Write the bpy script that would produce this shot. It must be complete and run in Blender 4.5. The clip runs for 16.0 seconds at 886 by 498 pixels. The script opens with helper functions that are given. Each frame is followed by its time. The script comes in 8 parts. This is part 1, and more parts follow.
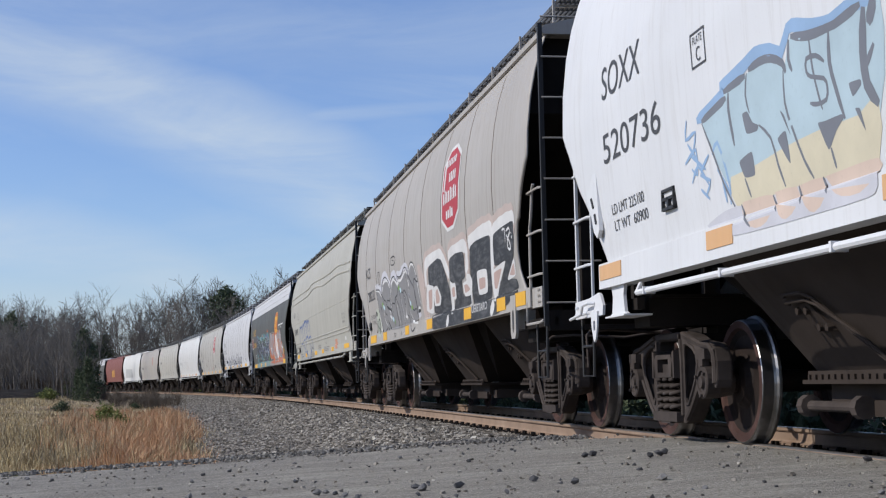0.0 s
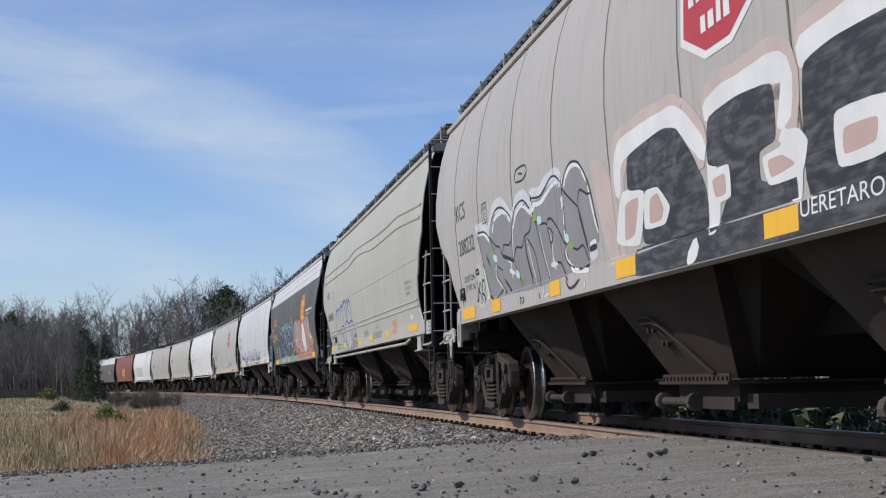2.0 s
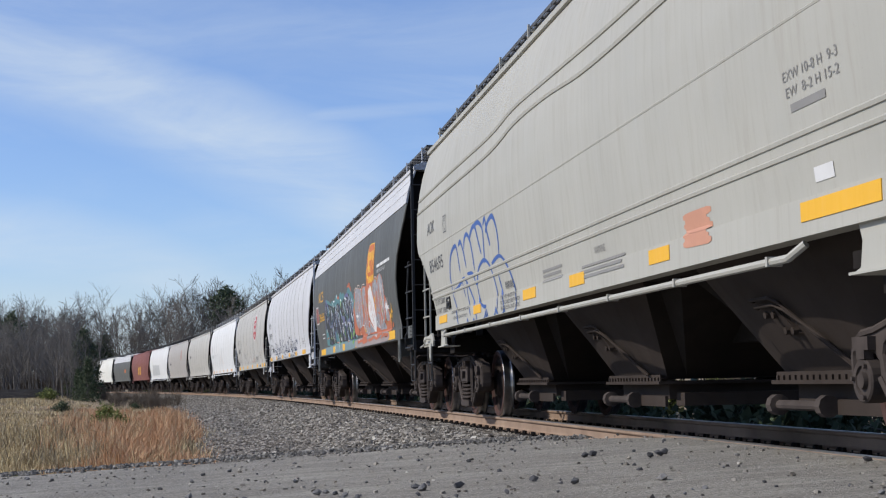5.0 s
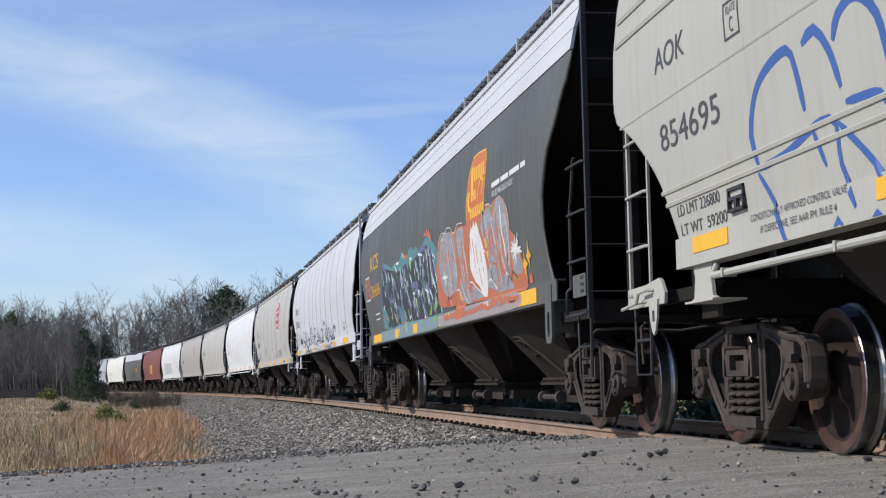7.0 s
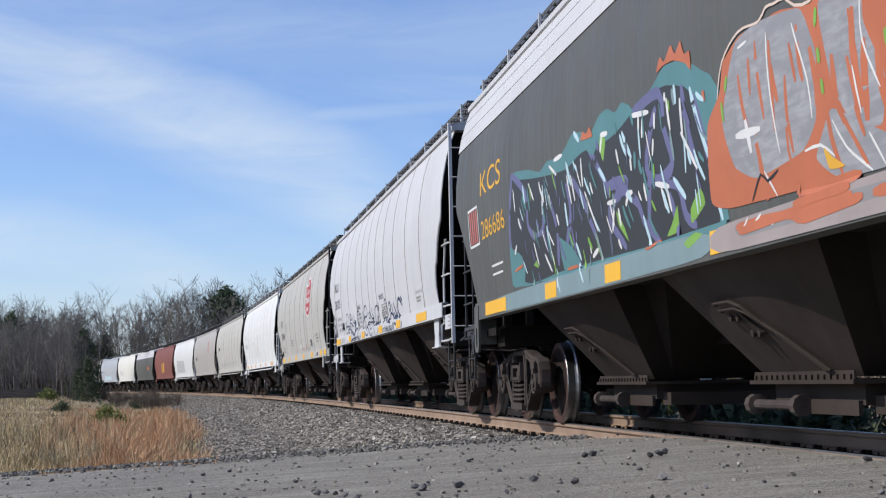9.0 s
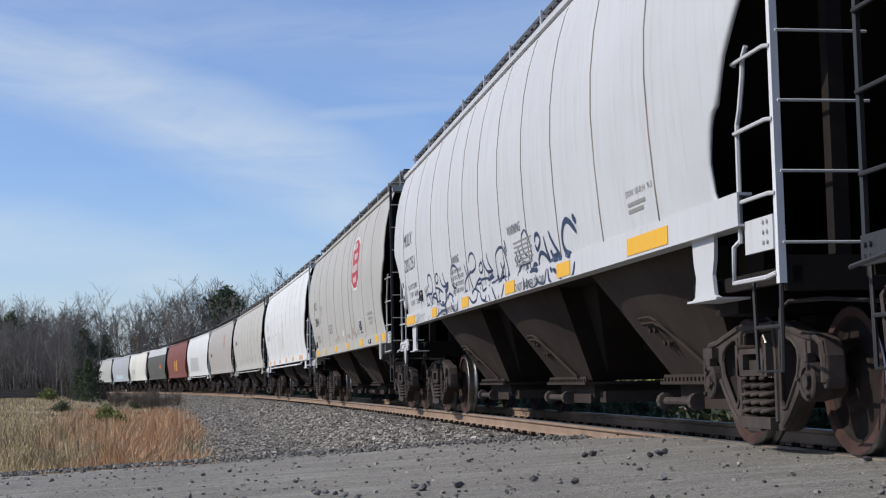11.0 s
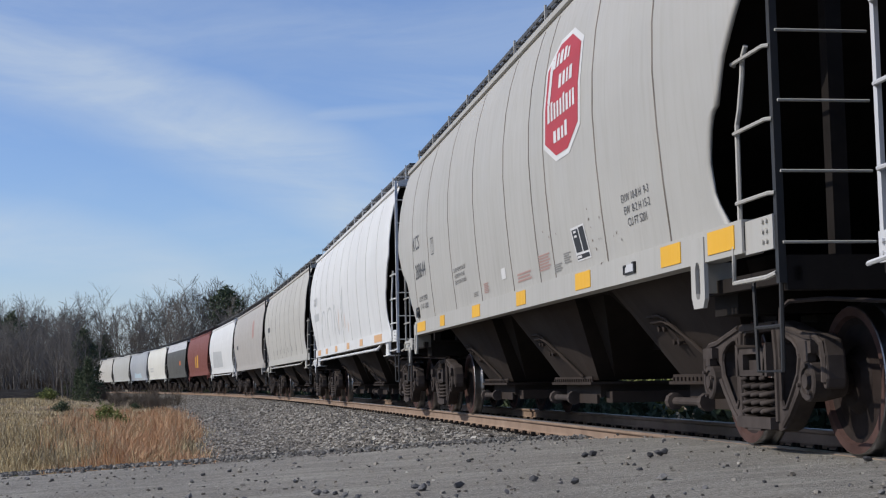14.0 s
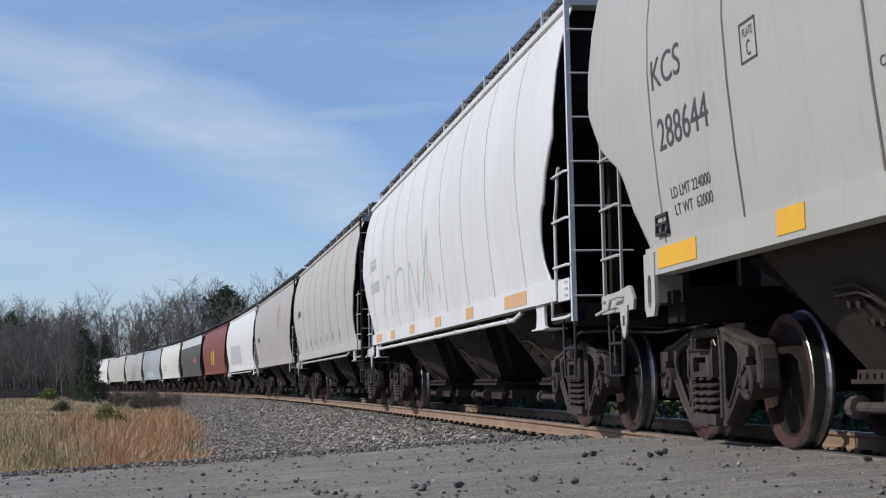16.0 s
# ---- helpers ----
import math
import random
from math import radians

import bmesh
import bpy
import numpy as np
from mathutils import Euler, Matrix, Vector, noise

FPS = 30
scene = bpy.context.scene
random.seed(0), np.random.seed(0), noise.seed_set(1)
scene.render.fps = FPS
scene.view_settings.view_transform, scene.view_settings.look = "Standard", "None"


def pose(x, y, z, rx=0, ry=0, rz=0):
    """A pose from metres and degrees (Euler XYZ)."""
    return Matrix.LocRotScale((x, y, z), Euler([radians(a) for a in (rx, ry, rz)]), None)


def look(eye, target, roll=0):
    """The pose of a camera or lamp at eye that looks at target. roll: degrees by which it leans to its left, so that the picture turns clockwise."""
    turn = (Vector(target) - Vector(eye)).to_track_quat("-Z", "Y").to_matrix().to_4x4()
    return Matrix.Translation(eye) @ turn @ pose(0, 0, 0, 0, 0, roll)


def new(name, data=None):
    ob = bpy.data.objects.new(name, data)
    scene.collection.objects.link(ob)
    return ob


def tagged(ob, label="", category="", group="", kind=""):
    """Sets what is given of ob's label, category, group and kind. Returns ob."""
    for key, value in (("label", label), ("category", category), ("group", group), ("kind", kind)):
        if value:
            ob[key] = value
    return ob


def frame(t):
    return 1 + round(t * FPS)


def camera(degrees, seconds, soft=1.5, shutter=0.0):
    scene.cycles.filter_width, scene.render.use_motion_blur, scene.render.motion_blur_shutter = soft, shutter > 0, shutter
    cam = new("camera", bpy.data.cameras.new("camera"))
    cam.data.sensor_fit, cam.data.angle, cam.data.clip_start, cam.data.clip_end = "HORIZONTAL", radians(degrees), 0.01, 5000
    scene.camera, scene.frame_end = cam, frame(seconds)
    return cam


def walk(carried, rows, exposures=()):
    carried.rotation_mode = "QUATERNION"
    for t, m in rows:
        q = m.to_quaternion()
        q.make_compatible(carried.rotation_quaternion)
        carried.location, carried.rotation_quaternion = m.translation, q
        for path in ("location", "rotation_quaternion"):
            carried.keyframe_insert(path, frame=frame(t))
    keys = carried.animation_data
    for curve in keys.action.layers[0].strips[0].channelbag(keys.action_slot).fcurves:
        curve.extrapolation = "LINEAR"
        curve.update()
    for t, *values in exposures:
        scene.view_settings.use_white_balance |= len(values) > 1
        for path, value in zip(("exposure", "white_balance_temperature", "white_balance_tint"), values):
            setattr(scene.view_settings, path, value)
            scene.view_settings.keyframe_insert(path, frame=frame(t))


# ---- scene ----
cam = camera(34.17, 16.0, soft=1.2)
EYE = Vector((0, 0, 0.4975))
YAW, PITCH = radians(7.528), radians(5.252)
AIM = EYE + Vector((math.sin(YAW) * math.cos(PITCH), math.cos(YAW) * math.cos(PITCH), math.sin(PITCH)))
walk(cam, [(0.0, look(EYE, AIM, -1.1065)), (16.0, look(EYE, AIM, -1.1065))],
     [(0.0, -0.08), (3.5, -0.04), (6.4, 0.12), (9.0, 0.14), (12.5, -0.12), (16.0, -0.14)])

# ---- light ----
SUN_FROM = Vector((-0.81, -0.05, 0.585)).normalized()
sun_data = bpy.data.lights.new("sun", "SUN")
sun_data.energy, sun_data.angle, sun_data.color = 3.85, radians(0.53), (1.0, 0.945, 0.86)
sun = new("sun", sun_data)
sun.matrix_world = look(SUN_FROM * 100, (0, 0, 0))


class Nodes:
    """Short hand for a node tree."""

    def __init__(self, tree):
        self.tree = tree

    def add(self, kind, inputs=None, **props):
        n = self.tree.nodes.new(kind)
        for k, v in props.items():
            setattr(n, k, v)
        for k, v in (inputs or {}).items():
            if isinstance(v, bpy.types.NodeSocket):
                self.tree.links.new(v, n.inputs[k])
            else:
                n.inputs[k].default_value = v
        return n

    def ramp(self, fac, stops):
        n = self.add("ShaderNodeValToRGB", {0: fac})
        el = n.color_ramp.elements
        while len(el) < len(stops):
            el.new(0.5)
        for e, (at, c) in zip(el, stops):
            e.position = at
            e.color = (c, c, c, 1) if not isinstance(c, (tuple, list)) else (*c, 1)
        return n.outputs[0]

    def mix(self, fac, a, b, blend="MIX"):
        n = self.add("ShaderNodeMix", data_type="RGBA", blend_type=blend)
        for i, v in ((0, fac), (6, a), (7, b)):
            if isinstance(v, bpy.types.NodeSocket):
                self.tree.links.new(v, n.inputs[i])
            else:
                n.inputs[i].default_value = v if i == 0 else (*v[:3], 1)
        return n.outputs[2]

    def math(self, op, a, b=0.0):
        n = self.add("ShaderNodeMath", {0: a, 1: b}, operation=op)
        return n.outputs[0]


world = bpy.data.worlds.new("sky")
scene.world = world
world.use_nodes = True
world.node_tree.nodes.clear()
W = Nodes(world.node_tree)
sky = W.add("ShaderNodeTexSky", sky_type="NISHITA", sun_disc=False,
            sun_elevation=math.asin(SUN_FROM.z), sun_rotation=math.atan2(SUN_FROM.x, SUN_FROM.y),
            air_density=1.0, dust_density=0.6, ozone_density=2.0, altitude=100)
co = W.add("ShaderNodeTexCoord").outputs["Generated"]
# thin cirrus streaks drawn out across the sky
flat = W.add("ShaderNodeMapping", {0: co, "Rotation": (0.0, radians(14), radians(-4)), "Scale": (1.6, 1.2, 7.0)}).outputs[0]
c1 = W.add("ShaderNodeTexNoise", {0: flat, "Scale": 3.2, "Detail": 7.0, "Roughness": 0.62, "Distortion": 0.5}).outputs[0]
c2 = W.add("ShaderNodeTexNoise", {0: co, "Scale": 3.0, "Detail": 3.0}).outputs[0]
sep = W.add("ShaderNodeSeparateXYZ", {0: co})
ahead = W.math("MAXIMUM", sep.outputs[1], 0.05)
du, dv = W.math("DIVIDE", sep.outputs[0], ahead), W.math("DIVIDE", sep.outputs[2], ahead)
# bands of cirrus: how high each runs, how fast it sinks, its half width and its strength
wobble = W.math("MULTIPLY", W.math("SUBTRACT", c2, 0.5), 0.055)


def band(height, slope, core, edge, strength, fade):
    off = W.math("ADD", W.math("SUBTRACT", dv, height), W.math("MULTIPLY", du, -slope))
    off = W.math("ABSOLUTE", W.math("ADD", off, wobble if core > 0.005 else 0.0))
    across = W.ramp(W.math("MULTIPLY", off, 10.0), [(core * 10, strength), (edge * 10, 0.0)])
    return W.math("MULTIPLY", across, W.ramp(W.math("ADD", du, 0.5), fade))


bands = [band(0.162, -0.40, 0.012, 0.050, 1.0, [(0.38, 0.75), (0.56, 1.0), (0.63, 0.0)]),
         band(0.182, 0.096, 0.002, 0.008, 0.45, [(0.48, 0.0), (0.55, 1.0), (0.66, 0.6)]),
         band(0.250, 0.0, 0.010, 0.045, 0.55, [(0.20, 1.0), (0.70, 0.7)]),
         band(0.062, -0.23, 0.010, 0.034, 0.75, [(0.30, 1.0), (0.46, 0.7), (0.58, 0.0)])]
belt = bands[0]
for more in bands[1:]:
    belt = W.math("MAXIMUM", belt, more)
belt = W.math("MULTIPLY", belt, W.ramp(c1, [(0.30, 0.30), (0.62, 1.0)]))
belt = W.math("MAXIMUM", belt, W.ramp(dv, [(0.0, 0.85), (0.10, 0.0)]))
cl = W.math("MULTIPLY", W.ramp(c1, [(0.42, 0.0), (0.78, 0.8)]), W.ramp(c2, [(0.35, 0.10), (0.62, 0.8)]))
blue = W.mix(1.0, sky.outputs[0], (0.85, 0.955, 1.25), "MULTIPLY")
veil = W.mix(W.math("MULTIPLY", W.math("MAXIMUM", cl, belt), 0.74), blue, (5.2, 5.9, 6.6))
bg = W.add("ShaderNodeBackground", {0: veil, 1: 0.124})
out = W.add("ShaderNodeOutputWorld", {0: bg.outputs[0]})


# ---- materials ----
def material(name):
    m = bpy.data.materials.new(name)
    m.use_nodes = True
    n = Nodes(m.node_tree)
    return m, n, m.node_tree.nodes["Principled BSDF"]


def finish(n, bsdf, color, rough, bump=None, strength=0.2, distance=0.01, metal=0.0):
    n.tree.links.new(color, bsdf.inputs["Base Color"]) if isinstance(color, bpy.types.NodeSocket) else None
    if not isinstance(color, bpy.types.NodeSocket):
        bsdf.inputs["Base Color"].default_value = (*color, 1)
    if isinstance(rough, bpy.types.NodeSocket):
        n.tree.links.new(rough, bsdf.inputs["Roughness"])
    else:
        bsdf.inputs["Roughness"].default_value = rough
    bsdf.inputs["Metallic"].default_value = metal
    if bump is not None:
        b = n.add("ShaderNodeBump", {"Strength": strength, "Distance": distance, "Height": bump})
        n.tree.links.new(b.outputs[0], bsdf.inputs["Normal"])


def coords(n, scale=(1, 1, 1)):
    o = n.add("ShaderNodeTexCoord").outputs["Object"]
    return n.add("ShaderNodeMapping", {0: o, "Scale": scale}).outputs[0]


def noise_of(n, vec, scale, detail=4.0, rough=0.55):
    return n.add("ShaderNodeTexNoise", {0: vec, "Scale": scale, "Detail": detail, "Roughness": rough}).outputs[0]


def painted(name, color, dirt=(0.20, 0.16, 0.12), amount=0.35, rough=0.55, fade=0.86):
    """Weathered car paint: broad fading, run-down streaks, fine speckle."""
    m, n, b = material(name)
    rnd = n.add("ShaderNodeObjectInfo").outputs["Random"]
    broad = noise_of(n, coords(n), 0.7, 5.0)
    streak = noise_of(n, coords(n, (5.0, 5.0, 0.35)), 2.2, 6.0, 0.7)
    fine = noise_of(n, coords(n), 38.0, 3.0)
    c = n.mix(n.ramp(broad, [(0.3, 0.0), (0.75, 0.8)]), color, tuple(v * fade for v in color))
    c = n.mix(n.math("MULTIPLY", n.ramp(streak, [(0.52, 0.0), (0.78, 1.0)]), amount), c, dirt)
    c = n.mix(n.math("MULTIPLY", n.ramp(fine, [(0.62, 0.0), (0.75, 1.0)]), amount * 0.5), c, dirt)
    c = n.mix(n.math("MULTIPLY", rnd, 0.10), c, tuple(v * 0.7 for v in color))
    finish(n, b, c, n.ramp(streak, [(0.3, rough - 0.08), (0.8, rough + 0.25)]), broad, 0.12, 0.05)
    return m


def rough_stuff(name, a, b2, scale, rough=0.9, bump=0.5, distance=0.02, metal=0.0, c3=None, stretch=(1, 1, 1)):
    m, n, b = material(name)
    v = coords(n, stretch)
    big = noise_of(n, v, scale, 6.0, 0.6)
    small = noise_of(n, v, scale * 9, 4.0, 0.6)
    c = n.mix(n.ramp(big, [(0.32, 0.0), (0.68, 1.0)]), a, b2)
    if c3:
        c = n.mix(n.ramp(small, [(0.55, 0.0), (0.7, 0.8)]), c, c3)
    rnd = n.add("ShaderNodeObjectInfo").outputs["Random"]
    c = n.mix(n.math("MULTIPLY", rnd, 0.25), c, tuple(x * 0.6 for x in a))
    b.inputs["Specular IOR Level"].default_value = 0.5 if rough < 0.7 else 0.12
    finish(n, b, c, rough, n.math("ADD", big, n.math("MULTIPLY", small, 0.6)), bump, distance, metal)
    return m


def island_stuff(name, stops, rough=0.9, bump_scale=20.0):
    """Colour that changes from piece to piece of one mesh."""
    m, n, b = material(name)
    r = n.add("ShaderNodeNewGeometry").outputs["Random Per Island"]
    c = n.ramp(r, stops)
    f = noise_of(n, coords(n), bump_scale, 4.0)
    c = n.mix(n.ramp(f, [(0.4, 0.0), (0.7, 0.5)]), c, (0.09, 0.085, 0.08))
    b.inputs["Specular IOR Level"].default_value = 0.15
    finish(n, b, c, rough, f, 0.3, 0.01)
    return m


PAINT = dict(
    white=painted("white_paint", (0.644, 0.652, 0.661), amount=0.22),
    bright=painted("bright_white_paint", (0.626, 0.626, 0.609), (0.296, 0.261, 0.217), 0.25),
    tan=painted("tan_grey_paint", (0.375, 0.35, 0.318), (0.209, 0.165, 0.131), 0.38),
    clean_tan=painted("clean_tan_grey_paint", (0.403, 0.388, 0.352), (0.224, 0.190, 0.152), 0.20),
    beige=painted("beige_grey_paint", (0.385, 0.372, 0.322), (0.217, 0.183, 0.139), 0.30),
    dark=painted("dark_grey_paint", (0.086, 0.086, 0.075), (0.122, 0.108, 0.090), 0.14, fade=0.58),
    silver=painted("light_grey_paint", (0.505, 0.505, 0.509), (0.244, 0.226, 0.209), 0.34),
    stone=painted("warm_grey_paint", (0.435, 0.418, 0.374), (0.226, 0.2, 0.157), 0.4),
    grey=painted("mid_grey_paint", (0.383, 0.383, 0.357), (0.191, 0.174, 0.139), 0.4),
    red=painted("red_brown_paint", (0.191, 0.0566, 0.0391), (0.104, 0.0609, 0.0435), 0.4),
    cream=painted("cream_paint", (0.626, 0.618, 0.557), (0.261, 0.235, 0.191), 0.25),
    bluish=painted("blue_grey_paint", (0.345, 0.365, 0.385), (0.209, 0.191, 0.174), 0.4),
    black=painted("black_paint", (0.0191, 0.0191, 0.02), (0.0609, 0.0522, 0.0435), 0.3),
)
# near-black steel: the deep shade under and between the cars is in its colour
STEEL_DARK = rough_stuff("shade_darkened_steel", (0.012, 0.010, 0.009), (0.026, 0.021, 0.018), 1.6, 0.85, 0.25, 0.01)
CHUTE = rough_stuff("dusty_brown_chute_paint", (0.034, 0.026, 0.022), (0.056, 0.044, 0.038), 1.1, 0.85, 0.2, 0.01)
CAST = rough_stuff("dusty_cast_steel", (0.038, 0.031, 0.028), (0.088, 0.072, 0.065), 3.0, 0.85, 0.35, 0.006)
WHEEL = rough_stuff("rusty_wheel_steel", (0.050, 0.028, 0.024), (0.095, 0.055, 0.047), 4.0, 0.8, 0.3, 0.004)
TREAD = rough_stuff("polished_tread_steel", (0.20, 0.195, 0.19), (0.30, 0.29, 0.285), 8.0, 0.38, 0.05, 0.002, 1.0)
# wheel plate darker than the rim: the bogie's shadow on it is painted in
PLATE = rough_stuff("shaded_wheel_plate", (0.013, 0.010, 0.009), (0.034, 0.024, 0.021), 4.0, 0.7, 0.2, 0.004)
GRATE = rough_stuff("dark_grating_steel", (0.045, 0.045, 0.046), (0.09, 0.088, 0.085), 4.0, 0.6, 0.1, 0.004)
TWIG = rough_stuff("brown_brush_twigs", (0.092, 0.076, 0.0608), (0.16, 0.134, 0.108), 3.0, 1.0, 0.4, 0.02)
RAIL = rough_stuff("rusty_rail_steel", (0.21, 0.145, 0.105), (0.31, 0.225, 0.165), 2.0, 0.85, 0.3, 0.004)
RAILTOP = rough_stuff("worn_rail_head", (0.32, 0.296, 0.272), (0.44, 0.416, 0.392), 3.0, 0.35, 0.05, 0.002, 0.8)
TIE = rough_stuff("weathered_tie_wood", (0.10, 0.085, 0.07), (0.17, 0.15, 0.125), 3.0, 0.95, 0.6, 0.01, stretch=(0.3, 4, 4))
BALLAST = rough_stuff("ballast_ground", (0.123, 0.111, 0.0935), (0.246, 0.223, 0.189), 9.0, 0.95, 1.0, 0.05, c3=(0.0616, 0.0542, 0.0459))
def road_surface():
    m, n, b = material("worn_gravelly_asphalt")
    v = coords(n)
    big = noise_of(n, v, 0.9, 5.0)
    drag = noise_of(n, coords(n, (0.5, 2.2, 1)), 2.0, 6.0, 0.65)
    grit = n.add("ShaderNodeTexVoronoi", {0: v, "Scale": 85.0}).outputs["Color"]
    fine = noise_of(n, v, 150.0, 3.0, 0.7)
    c = n.mix(n.ramp(big, [(0.3, 0.0), (0.7, 1.0)]), (0.294, 0.274, 0.233), (0.417, 0.393, 0.334))
    c = n.mix(n.ramp(drag, [(0.42, 0.7), (0.62, 0.0)]), c, (0.214, 0.197, 0.171))
    speck = n.add("ShaderNodeSeparateXYZ", {0: grit}).outputs[0]
    c = n.mix(n.ramp(speck, [(0.80, 0.0), (0.95, 0.75)]), c, (0.522, 0.488, 0.434))
    c = n.mix(n.ramp(speck, [(0.04, 0.7), (0.16, 0.0)]), c, (0.0807, 0.078, 0.0731))
    c = n.mix(n.ramp(fine, [(0.35, 0.45), (0.6, 0.0)]), c, (0.161, 0.148, 0.13))
    b.inputs["Specular IOR Level"].default_value = 0.2
    finish(n, b, c, 0.95, n.math("ADD", n.math("MULTIPLY", speck, 0.6), n.math("ADD", fine, drag)), 0.9, 0.012)
    return m


ROAD = road_surface()
EARTH = rough_stuff("dry_grassy_earth", (0.24, 0.185, 0.115), (0.38, 0.30, 0.195), 0.4, 1.0, 0.6, 0.05, c3=(0.08, 0.065, 0.04))
STONE = island_stuff("crushed_stone", [(0.0, (0.065, 0.057, 0.048)), (0.45, (0.22, 0.198, 0.168)), (0.85, (0.36, 0.33, 0.285)), (1.0, (0.52, 0.49, 0.43))])
EDGESTONE = island_stuff("grey_road_gravel", [(0.0, (0.0783, 0.0766, 0.074)), (0.5, (0.174, 0.165, 0.152)), (1.0, (0.365, 0.348, 0.313))])
DARKSTONE = island_stuff("dark_loose_stone", [(0.0, (0.0522, 0.0522, 0.0566)), (0.7, (0.122, 0.122, 0.126)), (1.0, (0.261, 0.252, 0.244))])
BARK = rough_stuff("grey_brown_bark", (0.105, 0.096, 0.087), (0.20, 0.185, 0.168), 3.0, 1.0, 0.6, 0.02, stretch=(1, 1, 0.3))


def leafy(name, stops):
    m, n, b = material(name)
    r = n.add("ShaderNodeNewGeometry").outputs["Random Per Island"]
    b.inputs["Specular IOR Level"].default_value = 0.2
    finish(n, b, n.ramp(r, stops), 0.8)
    return m


GRASS = leafy("dry_broom_grass", [(0.0, (0.27, 0.14, 0.075)), (0.45, (0.49, 0.265, 0.145)), (0.75, (0.55, 0.345, 0.20)), (1.0, (0.62, 0.49, 0.32))])
STRAW = leafy("pale_straw_grass", [(0.0, (0.17, 0.125, 0.06)), (0.3, (0.35, 0.265, 0.14)), (0.75, (0.52, 0.42, 0.24)), (1.0, (0.64, 0.55, 0.36))])
WEED = leafy("grey_brown_weeds", [(0.0, (0.12, 0.095, 0.06)), (0.5, (0.22, 0.18, 0.12)), (1.0, (0.34, 0.29, 0.20))])
NEEDLE = leafy("evergreen_leaves", [(0.0, (0.030, 0.046, 0.024)), (0.6, (0.075, 0.098, 0.055)), (1.0, (0.12, 0.14, 0.085))])
BUSH = leafy("yellow_green_leaves", [(0.0, (0.06, 0.075, 0.022)), (0.6, (0.16, 0.185, 0.055)), (1.0, (0.28, 0.29, 0.11))])


# ---- mesh helpers ----
def box(bm, x0, x1, y0, y1, z0, z1):
    v = [bm.verts.new((x, y, z)) for x in (x0, x1) for y in (y0, y1) for z in (z0, z1)]
    for f in ((0, 1, 3, 2), (4, 6, 7, 5), (0, 4, 5, 1), (2, 3, 7, 6), (0, 2, 6, 4), (1, 5, 7, 3)):
        bm.faces.new([v[i] for i in f])


def tube(bm, pts, r, n=6, caps=True):
    """A round bar along a line of points; r is one radius or one for each point."""
    pts = [Vector(p) for p in pts]
    rs = r if isinstance(r, (list, tuple)) else [r] * len(pts)
    rings = []
    for i, p in enumerate(pts):
        d = (pts[min(i + 1, len(pts) - 1)] - pts[max(i - 1, 0)]).normalized()
        a = d.orthogonal().normalized() if i == 0 else (a - d * a.dot(d)).normalized()
        b = d.cross(a)
        rings.append([bm.verts.new(p + rs[i] * (a * math.cos(t * 2 * math.pi / n) + b * math.sin(t * 2 * math.pi / n))) for t in range(n)])
    for q, w in zip(rings, rings[1:]):
        for i in range(n):
            bm.faces.new((q[i], q[(i + 1) % n], w[(i + 1) % n], w[i]))
    if caps:
        bm.faces.new(rings[0][::-1])
        bm.faces.new(rings[-1])


def hull8(bm, lower, upper):
    """A solid between two four-cornered faces."""
    a = [bm.verts.new(p) for p in lower]
    b = [bm.verts.new(p) for p in upper]
    bm.faces.new(a[::-1])
    bm.faces.new(b)
    for i in range(4):
        bm.faces.new((a[i], a[(i + 1) % 4], b[(i + 1) % 4], b[i]))


def plate(bm, outline, x0, x1, holes=()):
    """A plate cut from an outline in y and z, from x0 to x1, with holes."""
    loops = [outline, *holes]
    made = []
    for x in (x0, x1):
        edges, verts = [], []
        for lp in loops:
            vs = [bm.verts.new((x, y, z)) for y, z in lp]
            verts.append(vs)
            edges += [bm.edges.new((vs[i], vs[(i + 1) % len(vs)])) for i in range(len(vs))]
        bmesh.ops.triangle_fill(bm, use_beauty=True, use_dissolve=False, edges=edges)
        made.append(verts)
    for va, vb in zip(*made):
        for i in range(len(va)):
            bm.faces.new((va[i], va[(i + 1) % len(va)], vb[(i + 1) % len(va)], vb[i]))


def lathe(bm, profile, n=28, axis="x"):
    """A turned body round the x axis from (x, radius) pairs."""
    rings = []
    for x, r in profile:
        rings.append([bm.verts.new((x, r * math.cos(2 * math.pi * i / n), r * math.sin(2 * math.pi * i / n))) for i in range(n)])
    for q, w in zip(rings, rings[1:]):
        for i in range(n):
            bm.faces.new((q[i], q[(i + 1) % n], w[(i + 1) % n], w[i]))
    bm.faces.new(rings[0])
    bm.faces.new(rings[-1][::-1])


def mesh_of(name, bm, mat, smooth=False, fix=True):
    if fix:
        bmesh.ops.recalc_face_normals(bm, faces=bm.faces)
    me = bpy.data.meshes.new(name)
    bm.to_mesh(me)
    bm.free()
    for x in (mat if isinstance(mat, (list, tuple)) else [mat]):
        me.materials.append(x)
    if smooth:
        me.shade_smooth()
    return me


def part(name, me, mat, parent, label="", at=None):
    """One mesh object under a thing or a part; me: a bmesh or a shared mesh."""
    if isinstance(me, bmesh.types.BMesh):
        me = mesh_of(name, me, mat)
    ob = new(name, me)
    ob.parent = parent
    if at is not None:
        ob.matrix_basis = at
    return tagged(ob, label)


CACHE = {}


def shared(key, make):
    if key not in CACHE:
        CACHE[key] = make()
    return CACHE[key]


def made(mat, fn, name="piece", smooth=False):
    bm = bmesh.new()
    fn(bm)
    return mesh_of(name, bm, mat, smooth)


